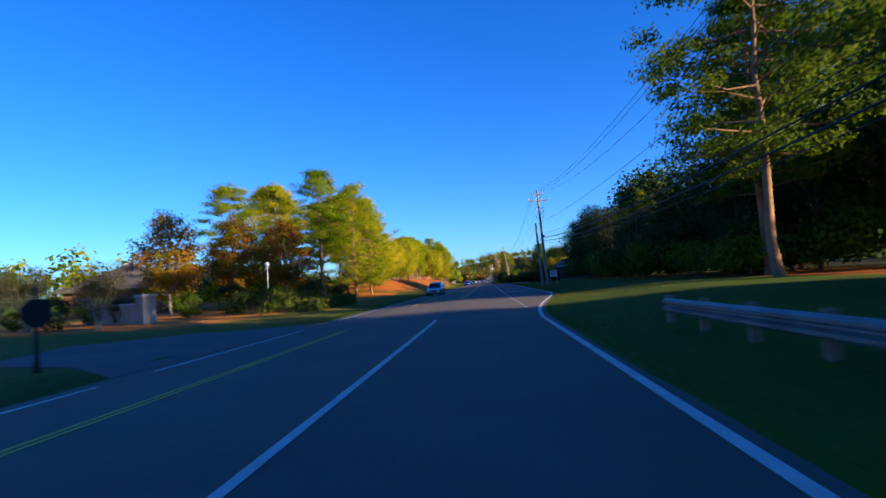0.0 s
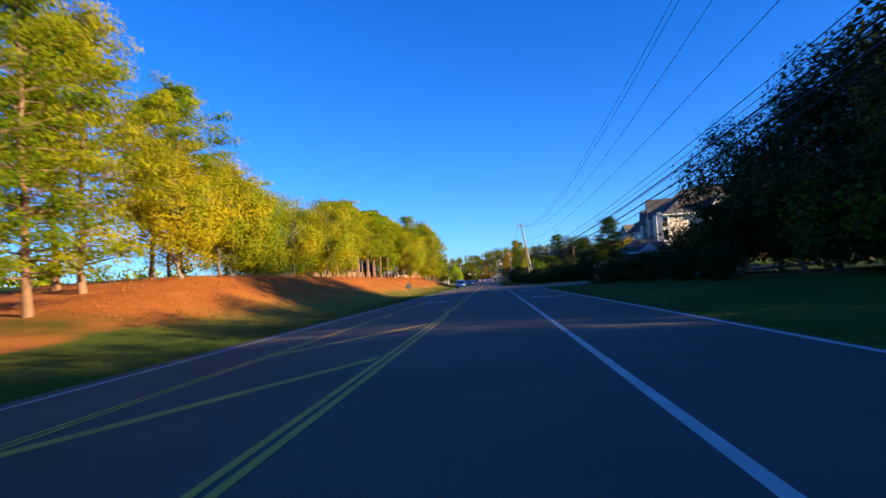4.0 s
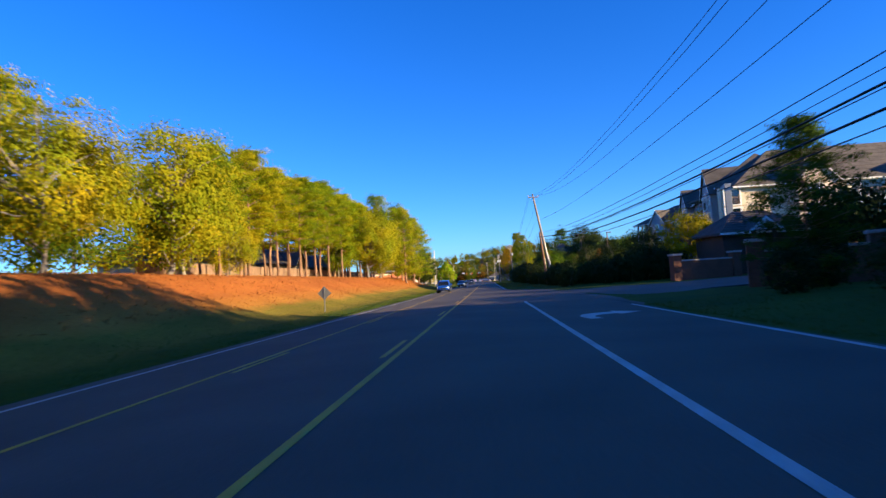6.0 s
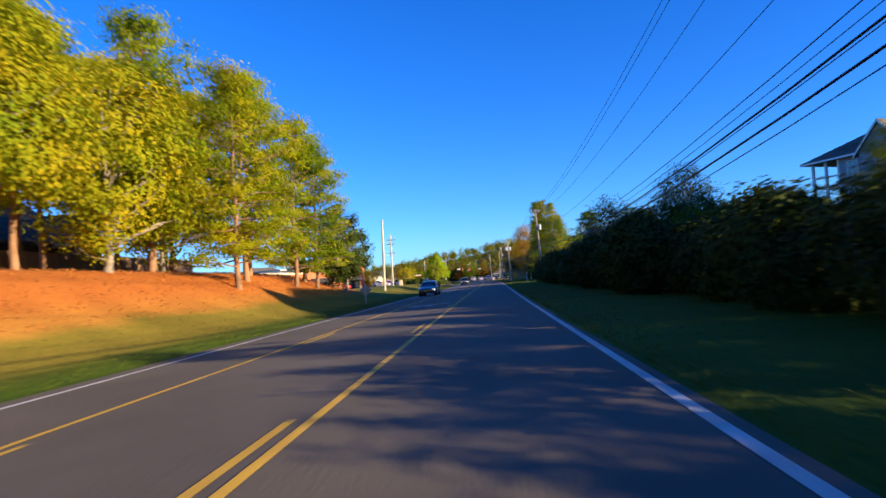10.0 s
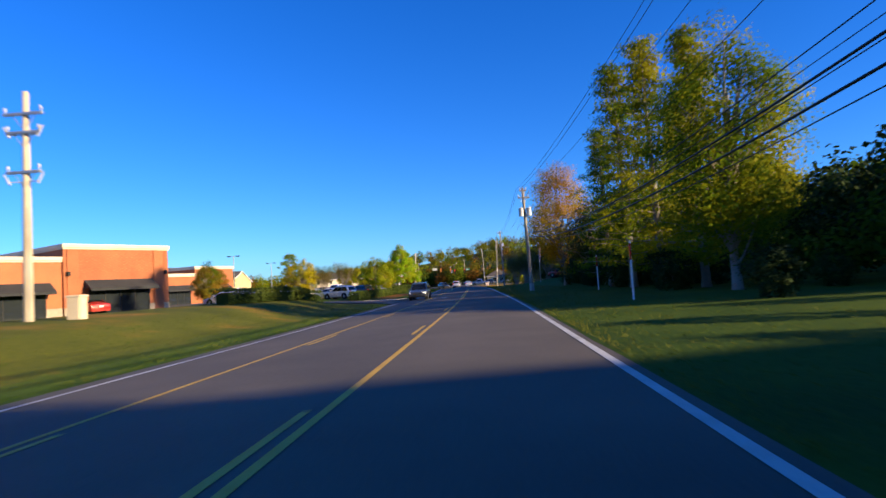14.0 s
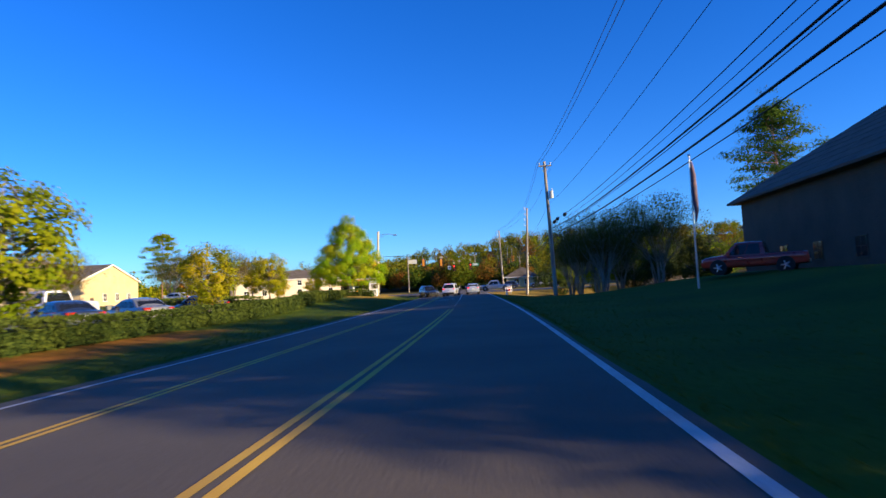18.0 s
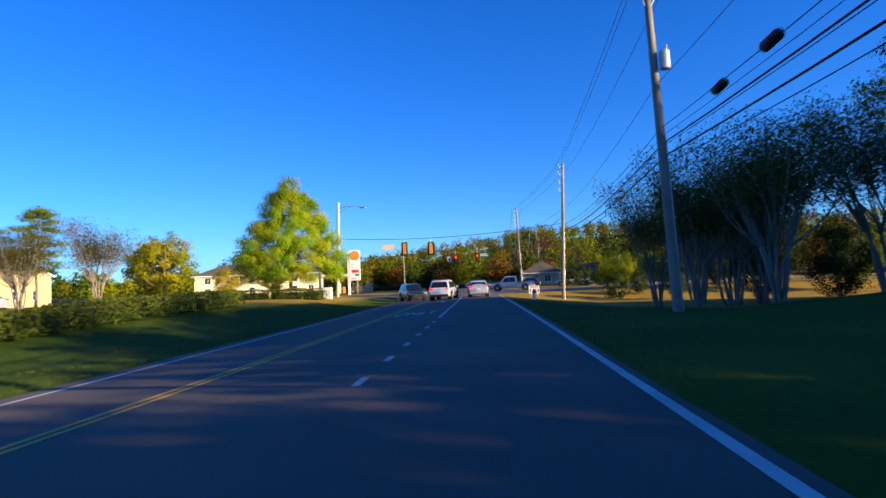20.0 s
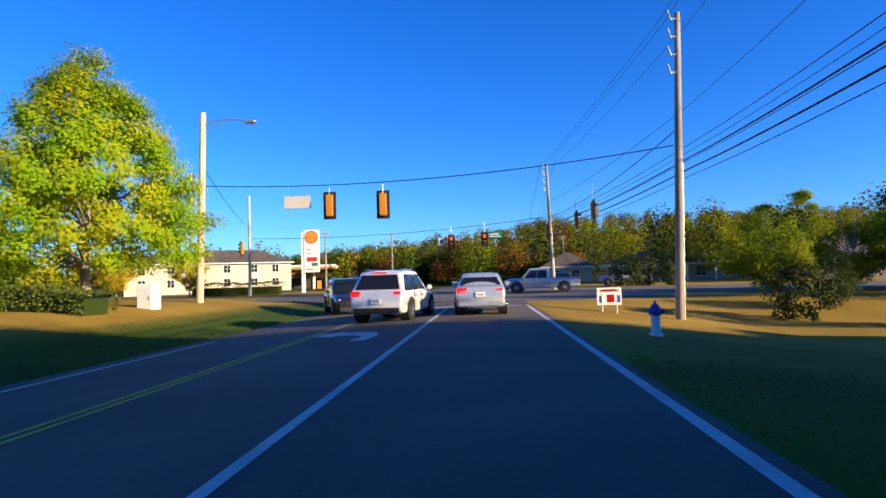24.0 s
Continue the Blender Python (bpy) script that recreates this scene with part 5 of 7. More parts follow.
signal(-11.05, 447.4, 4.88, 184, wire=0.45, label="yellow-backed traffic signal seen from behind on a span wire")
signal(-11.6, 477.8, 4.9, 4, "red", 1.0)
signal(-8.3, 477.2, 5.0, 4, "red", 1.1)
signal(-2.6, 469.5, 4.95, 100, None, 1.2)
signal(-0.9, 462, 5.1, 95, None, 1.3)
signal(-0.2, 458, 5.3, 95, None, 1.3)
signal(-31.0, 473, 4.7, -85, None, 1.6)


def board(name, label, category, where, wide, high, turn, face, posts=(), rim=None, thick=0.03):
    t = thing(name, label, category, Matrix.Translation(where) @ Matrix.Rotation(radians(turn), 4, "Z"))
    bm = B()
    box(bm, -wide / 2, -thick / 2, 0, wide / 2, thick / 2, high)
    bevel(bm, min(0.03, high * 0.05), 2)
    part("panel", bm, face, t)
    for x, low in posts:
        bm = B()
        tube(bm, (x, thick, low), (x, thick, high * 0.95), 0.03, 0.03, 8)
        part("post", bm, M["galv"], t)
    return t


def lines_on(t, spots, material, name="lettering_bar", y=-0.022):
    for x, z, w, h in spots:
        bm = B()
        box(bm, x - w / 2, y - 0.004, z - h / 2, x + w / 2, y, z + h / 2)
        part(name, bm, material, t)


t = board("street_sign", "hanging sign board seen from its blank grey back", "sign", (-15.5, 448.0, 4.95), 1.35, 0.62, 4, M["pale_board"])
bm = B()
for x in (-0.45, 0.45):
    tube(bm, (x, 0, 0.6), (x, 0, 1.2), 0.012, 0.012, 5)
part("hanger", bm, M["galv"], t)
t = board("street_name_sign", "green street-name sign hung beside the signals", "sign", (-7.3, 477.2, 5.05), 1.5, 0.6, 4, M["sign_green"])
lines_on(t, [(-0.1, 0.42, 1.0, 0.12), (0.0, 0.2, 1.1, 0.12)], M["white_paint"])
bm = B()
tube(bm, (0, 0, 0.6), (0, 0, 1.5), 0.015, 0.015, 5)
part("hanger", bm, M["galv"], t)
t = board("lane_sign", "small white lane-control sign hung beside a signal", "sign", (-12.6, 477.9, 4.6), 0.62, 0.75, 4, M["white_paint"])
lines_on(t, [(0, 0.42, 0.28, 0.3), (0, 0.18, 0.4, 0.06)], M["black"], "symbol")
bm = B()
tube(bm, (0, 0, 0.75), (0, 0, 1.6), 0.015, 0.015, 5)
part("hanger", bm, M["galv"], t)

# warning sign seen from behind
def diamond(where, label, face, turn=0, side=0.62, high=0.55):
    t = thing("warning_sign", label, "road sign", Matrix.Translation(where) @ Matrix.Rotation(radians(turn), 4, "Z"))
    h = side / math.sqrt(2)
    bm = B()
    c = [bm.verts.new((x, -0.02, high + h + z)) for x, z in ((0, -h), (h, 0), (0, h), (-h, 0))]
    f = bm.faces.new(c)
    e = bmesh.ops.extrude_face_region(bm, geom=[f])["geom"]
    bmesh.ops.translate(bm, verts=[v for v in e if isinstance(v, bmesh.types.BMVert)], vec=(0, 0.006, 0))
    bevel(bm, 0.03, 2, 1.2)
    part("panel", bm, face, t)
    bm = B()
    box(bm, -0.035, -0.055, -0.4, 0.035, -0.028, high + 2 * h - 0.05)
    part("post", bm, M["galv"], t, "galvanised channel post")
    for z in (0.35, -0.35):
        bm = B()
        tube(bm, (0, -0.062, high + h + z * h), (0, -0.054, high + h + z * h), 0.016, 0.016, 8)
        part("bolt", bm, M["galv"], t)
    return t


diamond(Vector((-11.53, 156.5, 0.05)), "diamond warning sign showing its grey back", M["sign_back"], side=0.66, high=0.5)
diamond(ground_at(-10.3, 246.5), "diamond warning sign showing its grey back in shade", M["sign_back"], side=0.7, high=0.6)

# the back of a stop sign at the side street
t = thing("stop_sign", "dark octagonal stop sign seen from behind", "road sign", Matrix.Translation(ground_at(-10.9, 13.5)) @ Matrix.Rotation(radians(60), 4, "Z"))
bm = B()
c = bmesh.ops.create_cone(bm, cap_ends=True, segments=8, radius1=0.36, radius2=0.36, depth=0.012)["verts"]
bmesh.ops.rotate(bm, verts=c, cent=(0, 0, 0), matrix=Matrix.Rotation(radians(22.5), 3, "Z"))
bmesh.ops.rotate(bm, verts=c, cent=(0, 0, 0), matrix=Matrix.Rotation(radians(90), 3, "X"))
bmesh.ops.translate(bm, verts=c, vec=(0, 0, 1.45))
part("panel", bm, M["black"], t)
bm = B()
tube(bm, (0, 0.04, -0.3), (0, 0.04, 2.0), 0.05, 0.045, 10)
tube(bm, (0, 0.04, 2.0), (0, 0.04, 2.12), 0.07, 0.01, 10)
tube(bm, (0, 0.04, 0), (0, 0.04, 0.3), 0.09, 0.07, 10)
part("post", bm, M["black"], t, "black ornamental post")

# ornamental lamp post by the side street
t = thing("lamp_post", "white lamp post with a globe lantern among shrubs", "street lamp", Matrix.Translation(ground_at(-18.4, 48.9)))
bm = B()
tube(bm, (0, 0, -0.2), (0, 0, 3.6), 0.075, 0.05, 12)
tube(bm, (0, 0, 0), (0, 0, 0.5), 0.13, 0.09, 12)
tube(bm, (0, 0, 3.55), (0, 0, 3.65), 0.1, 0.1, 12)
part("post", bm, M["white_paint"], t)
bm = B()
bmesh.ops.create_uvsphere(bm, u_segments=16, v_segments=10, radius=0.2)
bmesh.ops.translate(bm, verts=bm.verts[:], vec=(0, 0, 3.84))
part("globe", bm, M["white_paint"], t, "white glass globe", True)

# guard rail on the right at the start
t = thing("guard_rail", "galvanised steel guard rail on timber posts", "guard rail", Matrix.Translation(ground_at(3.85, 13.2)))
o = ground_at(3.85, 13.2)
path = [ground_at(3.85, 13.2 - 2 * k) - o for k in range(18)]
prof = [(0.0, 0.24), (-0.08, 0.29), (-0.08, 0.34), (0.0, 0.38), (0.0, 0.41), (-0.08, 0.45), (-0.08, 0.50), (0.0, 0.55)]
bm = B()
rows = [[bm.verts.new(p + Vector((dx, 0, dz))) for dx, dz in prof] for p in path]
for r0, r1 in zip(rows, rows[1:]):
    for k in range(len(prof) - 1):
        bm.faces.new((r0[k], r0[k + 1], r1[k + 1], r1[k]))
bmesh.ops.solidify(bm, geom=bm.faces[:], thickness=0.01)
part("beam", bm, M["galv"], t)
for p in path[::1]:
    bm = B()
    box(bm, p.x + 0.02, p.y - 0.08, p.z - 0.3, p.x + 0.18, p.y + 0.08, p.z + 0.6)
    bevel(bm, 0.015, 1)
    part("post", bm, M["bark"], t)

# red and white cable markers on the verge
for u, y in ((6.4, 310.3), (8.6, 329)):
    t = thing("cable_marker", "slim white post with a red band on the grass", "marker post", Matrix.Translation(ground_at(u, y)))
    bm = B()
    tube(bm, (0, 0, -0.2), (0, 0, 1.75), 0.045, 0.045, 8)
    part("post", bm, M["white_paint"], t)
    bm = B()
    tube(bm, (0, 0, 1.75), (0, 0, 2.5), 0.05, 0.05, 8)
    part("band", bm, M["tail"], t)
    bm = B()
    tube(bm, (0, 0, 2.5), (0, 0, 2.62), 0.052, 0.03, 8)
    part("cap", bm, M["white_paint"], t)

# realty sign by the first big pole
t = board("site_sign", "white notice board with faded red heading by a pole", "sign", ground_at(8.9, 78.0) + Vector((0, 0, 1.0)), 0.95, 0.85, 8, M["white_paint"], ((-0.42, -1.2), (0.42, -1.2)))
lines_on(t, [(0, 0.72, 0.6, 0.09)], M["tail"])
lines_on(t, [(0, 0.5, 0.7, 0.05), (0, 0.38, 0.65, 0.05), (0, 0.26, 0.5, 0.05)], M["sign_back"])
# lawn sign and hydrant by the junction
t = board("lawn_sign", "small white lawn sign with red and blue shapes", "sign", ground_at(5.0, 445.5) + Vector((0, 0, 0.35)), 1.0, 0.72, 4, M["white_paint"], ((-0.3, -0.7), (0.3, -0.7)), thick=0.012)
lines_on(t, [(0, 0.6, 0.75, 0.1)], M["tail"], y=-0.008)
lines_on(t, [(0.05, 0.27, 0.3, 0.32)], M["tail"], "picture_block", -0.008)
M["hydrant_blue"] = plain("hydrant_blue", (0.02, 0.05, 0.28), 0.4)
lines_on(t, [(-0.35, 0.25, 0.12, 0.3), (0.38, 0.25, 0.12, 0.3)], M["hydrant_blue"], "picture_block", -0.008)
t = thing("fire_hydrant", "silver fire hydrant with a dark blue cap on the grass", "fire hydrant", Matrix.Translation(ground_at(4.0, 435.2)))
bm = B()
tube(bm, (0, 0, -0.1), (0, 0, 0.06), 0.17, 0.17, 14)
tube(bm, (0, 0, 0.06), (0, 0, 0.52), 0.115, 0.105, 14)
part("barrel", bm, M["white_paint"], t)
bm = B()
tube(bm, (0, 0, 0.5), (0, 0, 0.56), 0.15, 0.15, 14)
tube(bm, (0, 0, 0.56), (0, 0, 0.70), 0.125, 0.11, 14)
tube(bm, (0, 0, 0.70), (0, 0, 0.78), 0.11, 0.05, 14)
tube(bm, (0, 0, 0.78), (0, 0, 0.84), 0.03, 0.03, 6)
part("bonnet", bm, M["hydrant_blue"], t)
for a in (0, 120, 240):
    bm = B()
    d = Vector((math.cos(radians(a)), math.sin(radians(a)), 0))
    tube(bm, Vector((0, 0, 0.6)) + d * 0.08, Vector((0, 0, 0.6)) + d * 0.2, 0.06, 0.06, 10)
    tube(bm, Vector((0, 0, 0.6)) + d * 0.2, Vector((0, 0, 0.6)) + d * 0.24, 0.025, 0.025, 5)
    part("nozzle", bm, M["hydrant_blue"], t)
# signal cabinet and small boxes
t = thing("signal_cabinet", "white steel traffic-signal cabinet by the pavement", "cabinet", Matrix.Translation(Vector((-20.7, 444.0, 0.0))))
bm = B()
box(bm, -0.38, -0.3, 0.1, 0.38, 0.3, 1.45)
bevel(bm, 0.03, 2)
part("body", bm, M["white_paint"], t)
bm = B()
box(bm, -0.46, -0.38, -0.4, 0.46, 0.38, 0.1)
part("plinth", bm, M["concrete"], t)
bm = B()
box(bm, -0.32, -0.318, 0.2, 0.32, -0.302, 1.35)
part("door", bm, M["white_paint"], t)
bm = B()
tube(bm, (0.24, -0.33, 0.75), (0.24, -0.33, 0.9), 0.015, 0.015, 6)
part("handle", bm, M["galv"], t)
for x, y in ((-18.0, 307.0), (-20.8, 304.6)):
    u = x - road_x(y)
    t = thing("utility_box", "beige utility pedestal on the grass", "cabinet", Matrix.Translation(ground_at(u, y)))
    bm = B()
    box(bm, -0.3, -0.25, -0.2, 0.3, 0.25, 1.0)
    bevel(bm, 0.05, 2)
    part("body", bm, M["cream"], t)
    bm = B()
    box(bm, -0.32, -0.27, 0.9, 0.32, 0.27, 1.0)
    bevel(bm, 0.02, 1)
    part("lid", bm, M["cream"], t)

# ---------------------------------------------------------------- buildings
def frame_at(x, y, z, turn):
    """Local x runs along the front, local y goes back into the building."""
    return Matrix.Translation((x, y, z)) @ Matrix.Rotation(radians(turn), 4, "Z")


def wall_block(t, name, x0, x1, y0, y1, z0, z1, mat, label=""):
    bm = B()
    box(bm, x0, y0, z0, x1, y1, z1)
    bevel(bm, 0.02, 1)
    return part(name, bm, M[mat], t, label)


def window(t, x, z, w, h, y, face="front", bars=2, trim="trim", out=-1):
    """Framed window on a wall that faces local -y (front) or local -x / +x (side)."""
    def m(v):
        if face == "front":
            return v
        if face == "left":
            return Vector((y + v.y, v.x, v.z))
        return Vector((y - v.y, v.x, v.z))
    base = 0 if face != "front" else y
    def bx(a, d0, b, c, d1, e):
        bm = B()
        vs = box(bm, a, base + d0, b, c, base + d1, e)
        if face != "front":
            for v in vs:
                v.co = m(v.co)
        return bm
    win = part("window", bx(x - w / 2 - 0.09, -0.06, z - 0.09, x + w / 2 + 0.09, 0.02, z + h + 0.09), M[trim], t)
    part("pane", bx(x - w / 2, -0.075, z, x + w / 2, -0.062, z + h), M["glass"], win)
    part("sill", bx(x - w / 2 - 0.14, -0.12, z - 0.14, x + w / 2 + 0.14, 0.0, z - 0.09), M[trim], win)
    for i in range(1, bars):
        xb = x - w / 2 + w * i / bars
        part("glazing_bar", bx(xb - 0.025, -0.09, z, xb + 0.025, -0.076, z + h), M[trim], win)
    part("glazing_bar", bx(x - w / 2, -0.09, z + h * 0.5 - 0.02, x + w / 2, -0.076, z + h * 0.5 + 0.02), M[trim], win)
    return win


def hip_roof(t, x0, x1, y0, y1, z, rise, over=0.5, mat="shingle", gable=False, axis="x", edge="trim"):
    bm = B()
    x0, x1, y0, y1 = x0 - over, x1 + over, y0 - over, y1 + over
    if axis == "x":
        d = 0 if gable else (y1 - y0) / 2
        ridge = [(x0 + d, (y0 + y1) / 2), (x1 - d, (y0 + y1) / 2)]
    else:
        d = 0 if gable else (x1 - x0) / 2
        ridge = [((x0 + x1) / 2, y0 + d), ((x0 + x1) / 2, y1 - d)]
    c = [bm.verts.new((*p, z)) for p in ((x0, y0), (x1, y0), (x1, y1), (x0, y1))]
    low = [bm.verts.new((*p, z - 0.18)) for p in ((x0, y0), (x1, y0), (x1, y1), (x0, y1))]
    r = [bm.verts.new((*p, z + rise)) for p in ridge]
    if axis == "x":
        bm.faces.new((c[0], c[1], r[1], r[0]))
        bm.faces.new((c[2], c[3], r[0], r[1]))
        bm.faces.new((c[3], c[0], r[0]))
        bm.faces.new((c[1], c[2], r[1]))
    else:
        bm.faces.new((c[1], c[2], r[1], r[0]))
        bm.faces.new((c[3], c[0], r[0], r[1]))
        bm.faces.new((c[0], c[1], r[0]))
        bm.faces.new((c[2], c[3], r[1]))
    for i in range(4):
        j = (i + 1) % 4
        bm.faces.new((c[i], low[i], low[j], c[j]))
    bm.faces.new(low)
    roof = part("roof", bm, M[mat], t)
    # courses of shingles standing proud of the slope, front and back
    n = 9
    a0, a1 = (Vector((x0, y0, z)), Vector((x1, y0, z))) if axis == "x" else (Vector((x1, y0, z)), Vector((x1, y1, z)))
    b0, b1 = (Vector((*ridge[0], z + rise)), Vector((*ridge[1], z + rise)))
    for k in range(n):
        f0, f1 = k / n, (k + 1) / n - 0.01
        q = [a0.lerp(b0, f0), a1.lerp(b1, f0), a1.lerp(b1, f1), a0.lerp(b0, f1)]
        up = Vector((0, 0, 0.035))
        bm = B()
        v = [bm.verts.new(p + up * (1.4 if i < 2 else 0.2)) for i, p in enumerate(q)] + [bm.verts.new(q[0] + up * 0.1), bm.verts.new(q[1] + up * 0.1)]
        bm.faces.new(v[:4])
        bm.faces.new((v[0], v[1], v[5], v[4]))
        part("shingle_course", bm, M[mat], roof)
    for ya in (y0 - 0.03, y1):
        bm = B()
        box(bm, x0, ya, z - 0.2, x1, ya + 0.03, z)
        part("fascia", bm, M[edge], t)
    return roof


def gable_end(t, x0, x1, y, z, rise, mat="cream", deep=3.0, over=0.35, roof="shingle"):
    """A gable that stands out from a front: wall triangle, little roof behind it, white barge boards."""
    xm = (x0 + x1) / 2
    bm = B()
    f = [bm.verts.new(p) for p in ((x0, y, z), (x1, y, z), (xm, y, z + rise))]
    g = [bm.verts.new(p) for p in ((x0, y + 0.2, z), (x1, y + 0.2, z), (xm, y + 0.2, z + rise))]
    bm.faces.new(f)
    bm.faces.new(g[::-1])
    for i in range(3):
        j = (i + 1) % 3
        bm.faces.new((f[i], g[i], g[j], f[j]))
    part("gable_wall", bm, M[mat], t)
    for s in (-1, 1):
        xe = x0 - over if s < 0 else x1 + over
        ze = z - over * rise / ((x1 - x0) / 2)
        bm = B()
        q = [(xe, y - 0.3, ze), (xm, y - 0.3, z + rise), (xm, y + deep, z + rise), (xe, y + deep, ze)]
        v = [bm.verts.new((a, b, c + 0.16)) for a, b, c in q] + [bm.verts.new((a, b, c + 0.02)) for a, b, c in q]
        for idx in ((0, 1, 2, 3), (7, 6, 5, 4), (0, 4, 5, 1), (1, 5, 6, 2), (2, 6, 7, 3), (3, 7, 4, 0)):
            bm.faces.new([v[i] for i in idx])
        part("gable_roof", bm, M[roof], t)
        bm = B()
        q = [(xe, ze), (xm, z + rise), (xm, z + rise - 0.28), (xe, ze - 0.28)]
        v = [bm.verts.new((a, y - 0.33, c + 0.15)) for a, c in q] + [bm.verts.new((a, y - 0.302, c + 0.15)) for a, c in q]
        for idx in ((0, 1, 2, 3), (7, 6, 5, 4), (0, 4, 5, 1), (1, 5, 6, 2), (2, 6, 7, 3), (3, 7, 4, 0)):
            bm.faces.new([v[i] for i in idx])
        part("barge_board", bm, M["trim"], t)


def siding(t, x0, x1, y, z0, z1, mat, step=0.36):
    """Lapped boards on a wall that faces local -y."""
    for i in range(int((z1 - z0) / step)):
        z = z0 + i * step
        bm = B()
        v = [bm.verts.new(p) for p in ((x0, y - 0.03, z), (x1, y - 0.03, z), (x1, y - 0.006, z + step), (x0, y - 0.006, z + step), (x0, y, z), (x1, y, z))]
        bm.faces.new(v[:4])
        bm.faces.new((v[0], v[1], v[5], v[4]))
        part("board", bm, M[mat], t)


def balcony(t, x, y, z, w, h=2.3, d=1.2):
    # Flat panel on the wall; its dark colour stands for a recess's shade.
    bm = B()
    box(bm, x - w / 2, y - 0.04, z, x + w / 2, y + 0.02, z + h)
    b = part("balcony", bm, M["glass"], t, "flat dark panel standing in for a shaded balcony recess")
    for z0, z1 in ((z - 0.18, z - 0.04), (z + h, z + h + 0.2)):
        bm = B()
        box(bm, x - w / 2 - 0.12, y - 0.3, z0, x + w / 2 + 0.12, y, z1)
        part("slab", bm, M["trim"], b)
    for s in (-1, 1):
        bm = B()
        box(bm, x + s * w / 2 - 0.1, y - 0.3, z - 0.04, x + s * w / 2 + 0.1, y - 0.05, z + h)
        part("post", bm, M["trim"], b)
    bm = B()
    box(bm, x - w / 2 + 0.1, y - 0.26, z + 0.95, x + w / 2 - 0.1, y - 0.2, z + 1.03)
    part("rail", bm, M["fence_wood"], b)
    if "baluster" not in M:
        bm = B()
        box(bm, 0, -0.245, 0, 0.04, -0.215, 0.96)
        M["baluster"] = mesh_of("baluster", bm, M["fence_wood"])
    for k in range(int(w / 0.24)):
        part("baluster", M["baluster"], None, b).location = (x - w / 2 + 0.15 + k * 0.24, y, z)


# apartment house on its rise: lit front towards the start of the road, shaded wings along it
t = thing("apartment_building", "three-storey cream apartment building on a brick base with dark shingle roofs", "apartment building", frame_at(36.0, 212, 1.0, 0) @ Matrix.Scale(1.12, 4))
wall_block(t, "wall", 0, 5, 0, 1.0, -1.5, 10.9, "cream")
wall_block(t, "wall", 5, 46, 0, 17, -1.5, 10.9, "cream")
wall_block(t, "brick_base", -0.06, 46.06, -0.08, 0.9, -1.6, 5.6, "dark_brick", "brick ground storey")
siding(t, 0, 46, 0, 5.6, 10.8, "cream", 0.5)
hip_roof(t, 2.2, 46, 0, 17, 10.9, 6.3, 0.7)
wall_block(t, "string_course", -0.1, 46.1, -0.14, 0.0, 5.55, 5.8, "trim", "pale band above the brick")
for x in (9.8, 24.6, 39):
    wall_block(t, "bay", x, x + 5.4, -1.2, 0, 5.6, 11.0, "cream")
    wall_block(t, "bay_base", x, x + 5.4, -1.22, 0, -1.5, 5.6, "dark_brick")
    gable_end(t, x, x + 5.4, -1.2, 11.0, 3.0, "cream", 7.5)
    for xc in (x + 2.2,):
        for z in (3.1, 6.4, 9.0):
            window(t, xc - 0.55, z, 0.95, 1.45, -1.2, bars=2)
            window(t, xc + 0.55, z, 0.95, 1.45, -1.2, bars=2)
for x in (1.5, 20.2, 35.5):
    for z in (2.9, 5.9, 8.5):
        balcony(t, x, -0.02, z, 2.2 if x < 3 else 3.6, 2.0)
for x in (12.2, 15.2, 23.2, 32.2):
    for z in (3.1, 6.4, 9.0):
        window(t, x - 0.5, z, 0.9, 1.4, 0)
        window(t, x + 0.5, z, 0.9, 1.4, 0)
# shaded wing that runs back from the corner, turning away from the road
t = thing("apartment_wing", "apartment wing in shade-tinted siding with broad dark roof and stepped gables", "apartment building", frame_at(44.6, 252.5, 1.0, -101) @ Matrix.Scale(1.12, 4))
wall_block(t, "wall", 0, 33.2, 0, 13, -1.5, 11.4, "shaded_siding")
wall_block(t, "wall", 33.2, 37.2, 0, 0.8, -1.5, 11.4, "shaded_siding")
siding(t, 0, 37.2, 0, 2.8, 11.3, "shaded_siding", 0.5)
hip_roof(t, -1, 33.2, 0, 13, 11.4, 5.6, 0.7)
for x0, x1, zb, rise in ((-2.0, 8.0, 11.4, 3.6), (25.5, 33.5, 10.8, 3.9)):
    wall_block(t, "bay", x0, x1, -1.3, 0, -1.5, zb, "shaded_siding")
    siding(t, x0, x1, -1.3, 2.8, zb - 0.1, "shaded_siding", 0.5)
    gable_end(t, x0, x1, -1.3, zb, rise, "shaded_siding", 9, 0.5)
    wall_block(t, "frieze", x0 - 0.1, x1 + 0.1, -1.4, -1.3, zb - 0.35, zb, "trim")
    for k in range(3):
        z = 3.2 + 2.75 * k
        window(t, x0 + 1.6, z + 0.5, 1.0, 1.5, -1.3)
        window(t, x1 - 1.6, z + 0.5, 1.0, 1.5, -1.3)
        balcony(t, (x0 + x1) / 2, -1.3, z, 2.6, 2.1)
for k in range(3):
    z = 3.2 + 2.75 * k
    for x in (10.2, 14.0, 21.5):
        window(t, x, z + 0.5, 1.0, 1.5, 0)
    balcony(t, 17.6, -0.02, z, 3.0, 2.1)
    balcony(t, 35.4, -0.02, z, 2.2, 2.1)
    wall_block(t, "band", 8.0, 25.5, -0.1, 0, z - 0.35, z - 0.2, "trim")
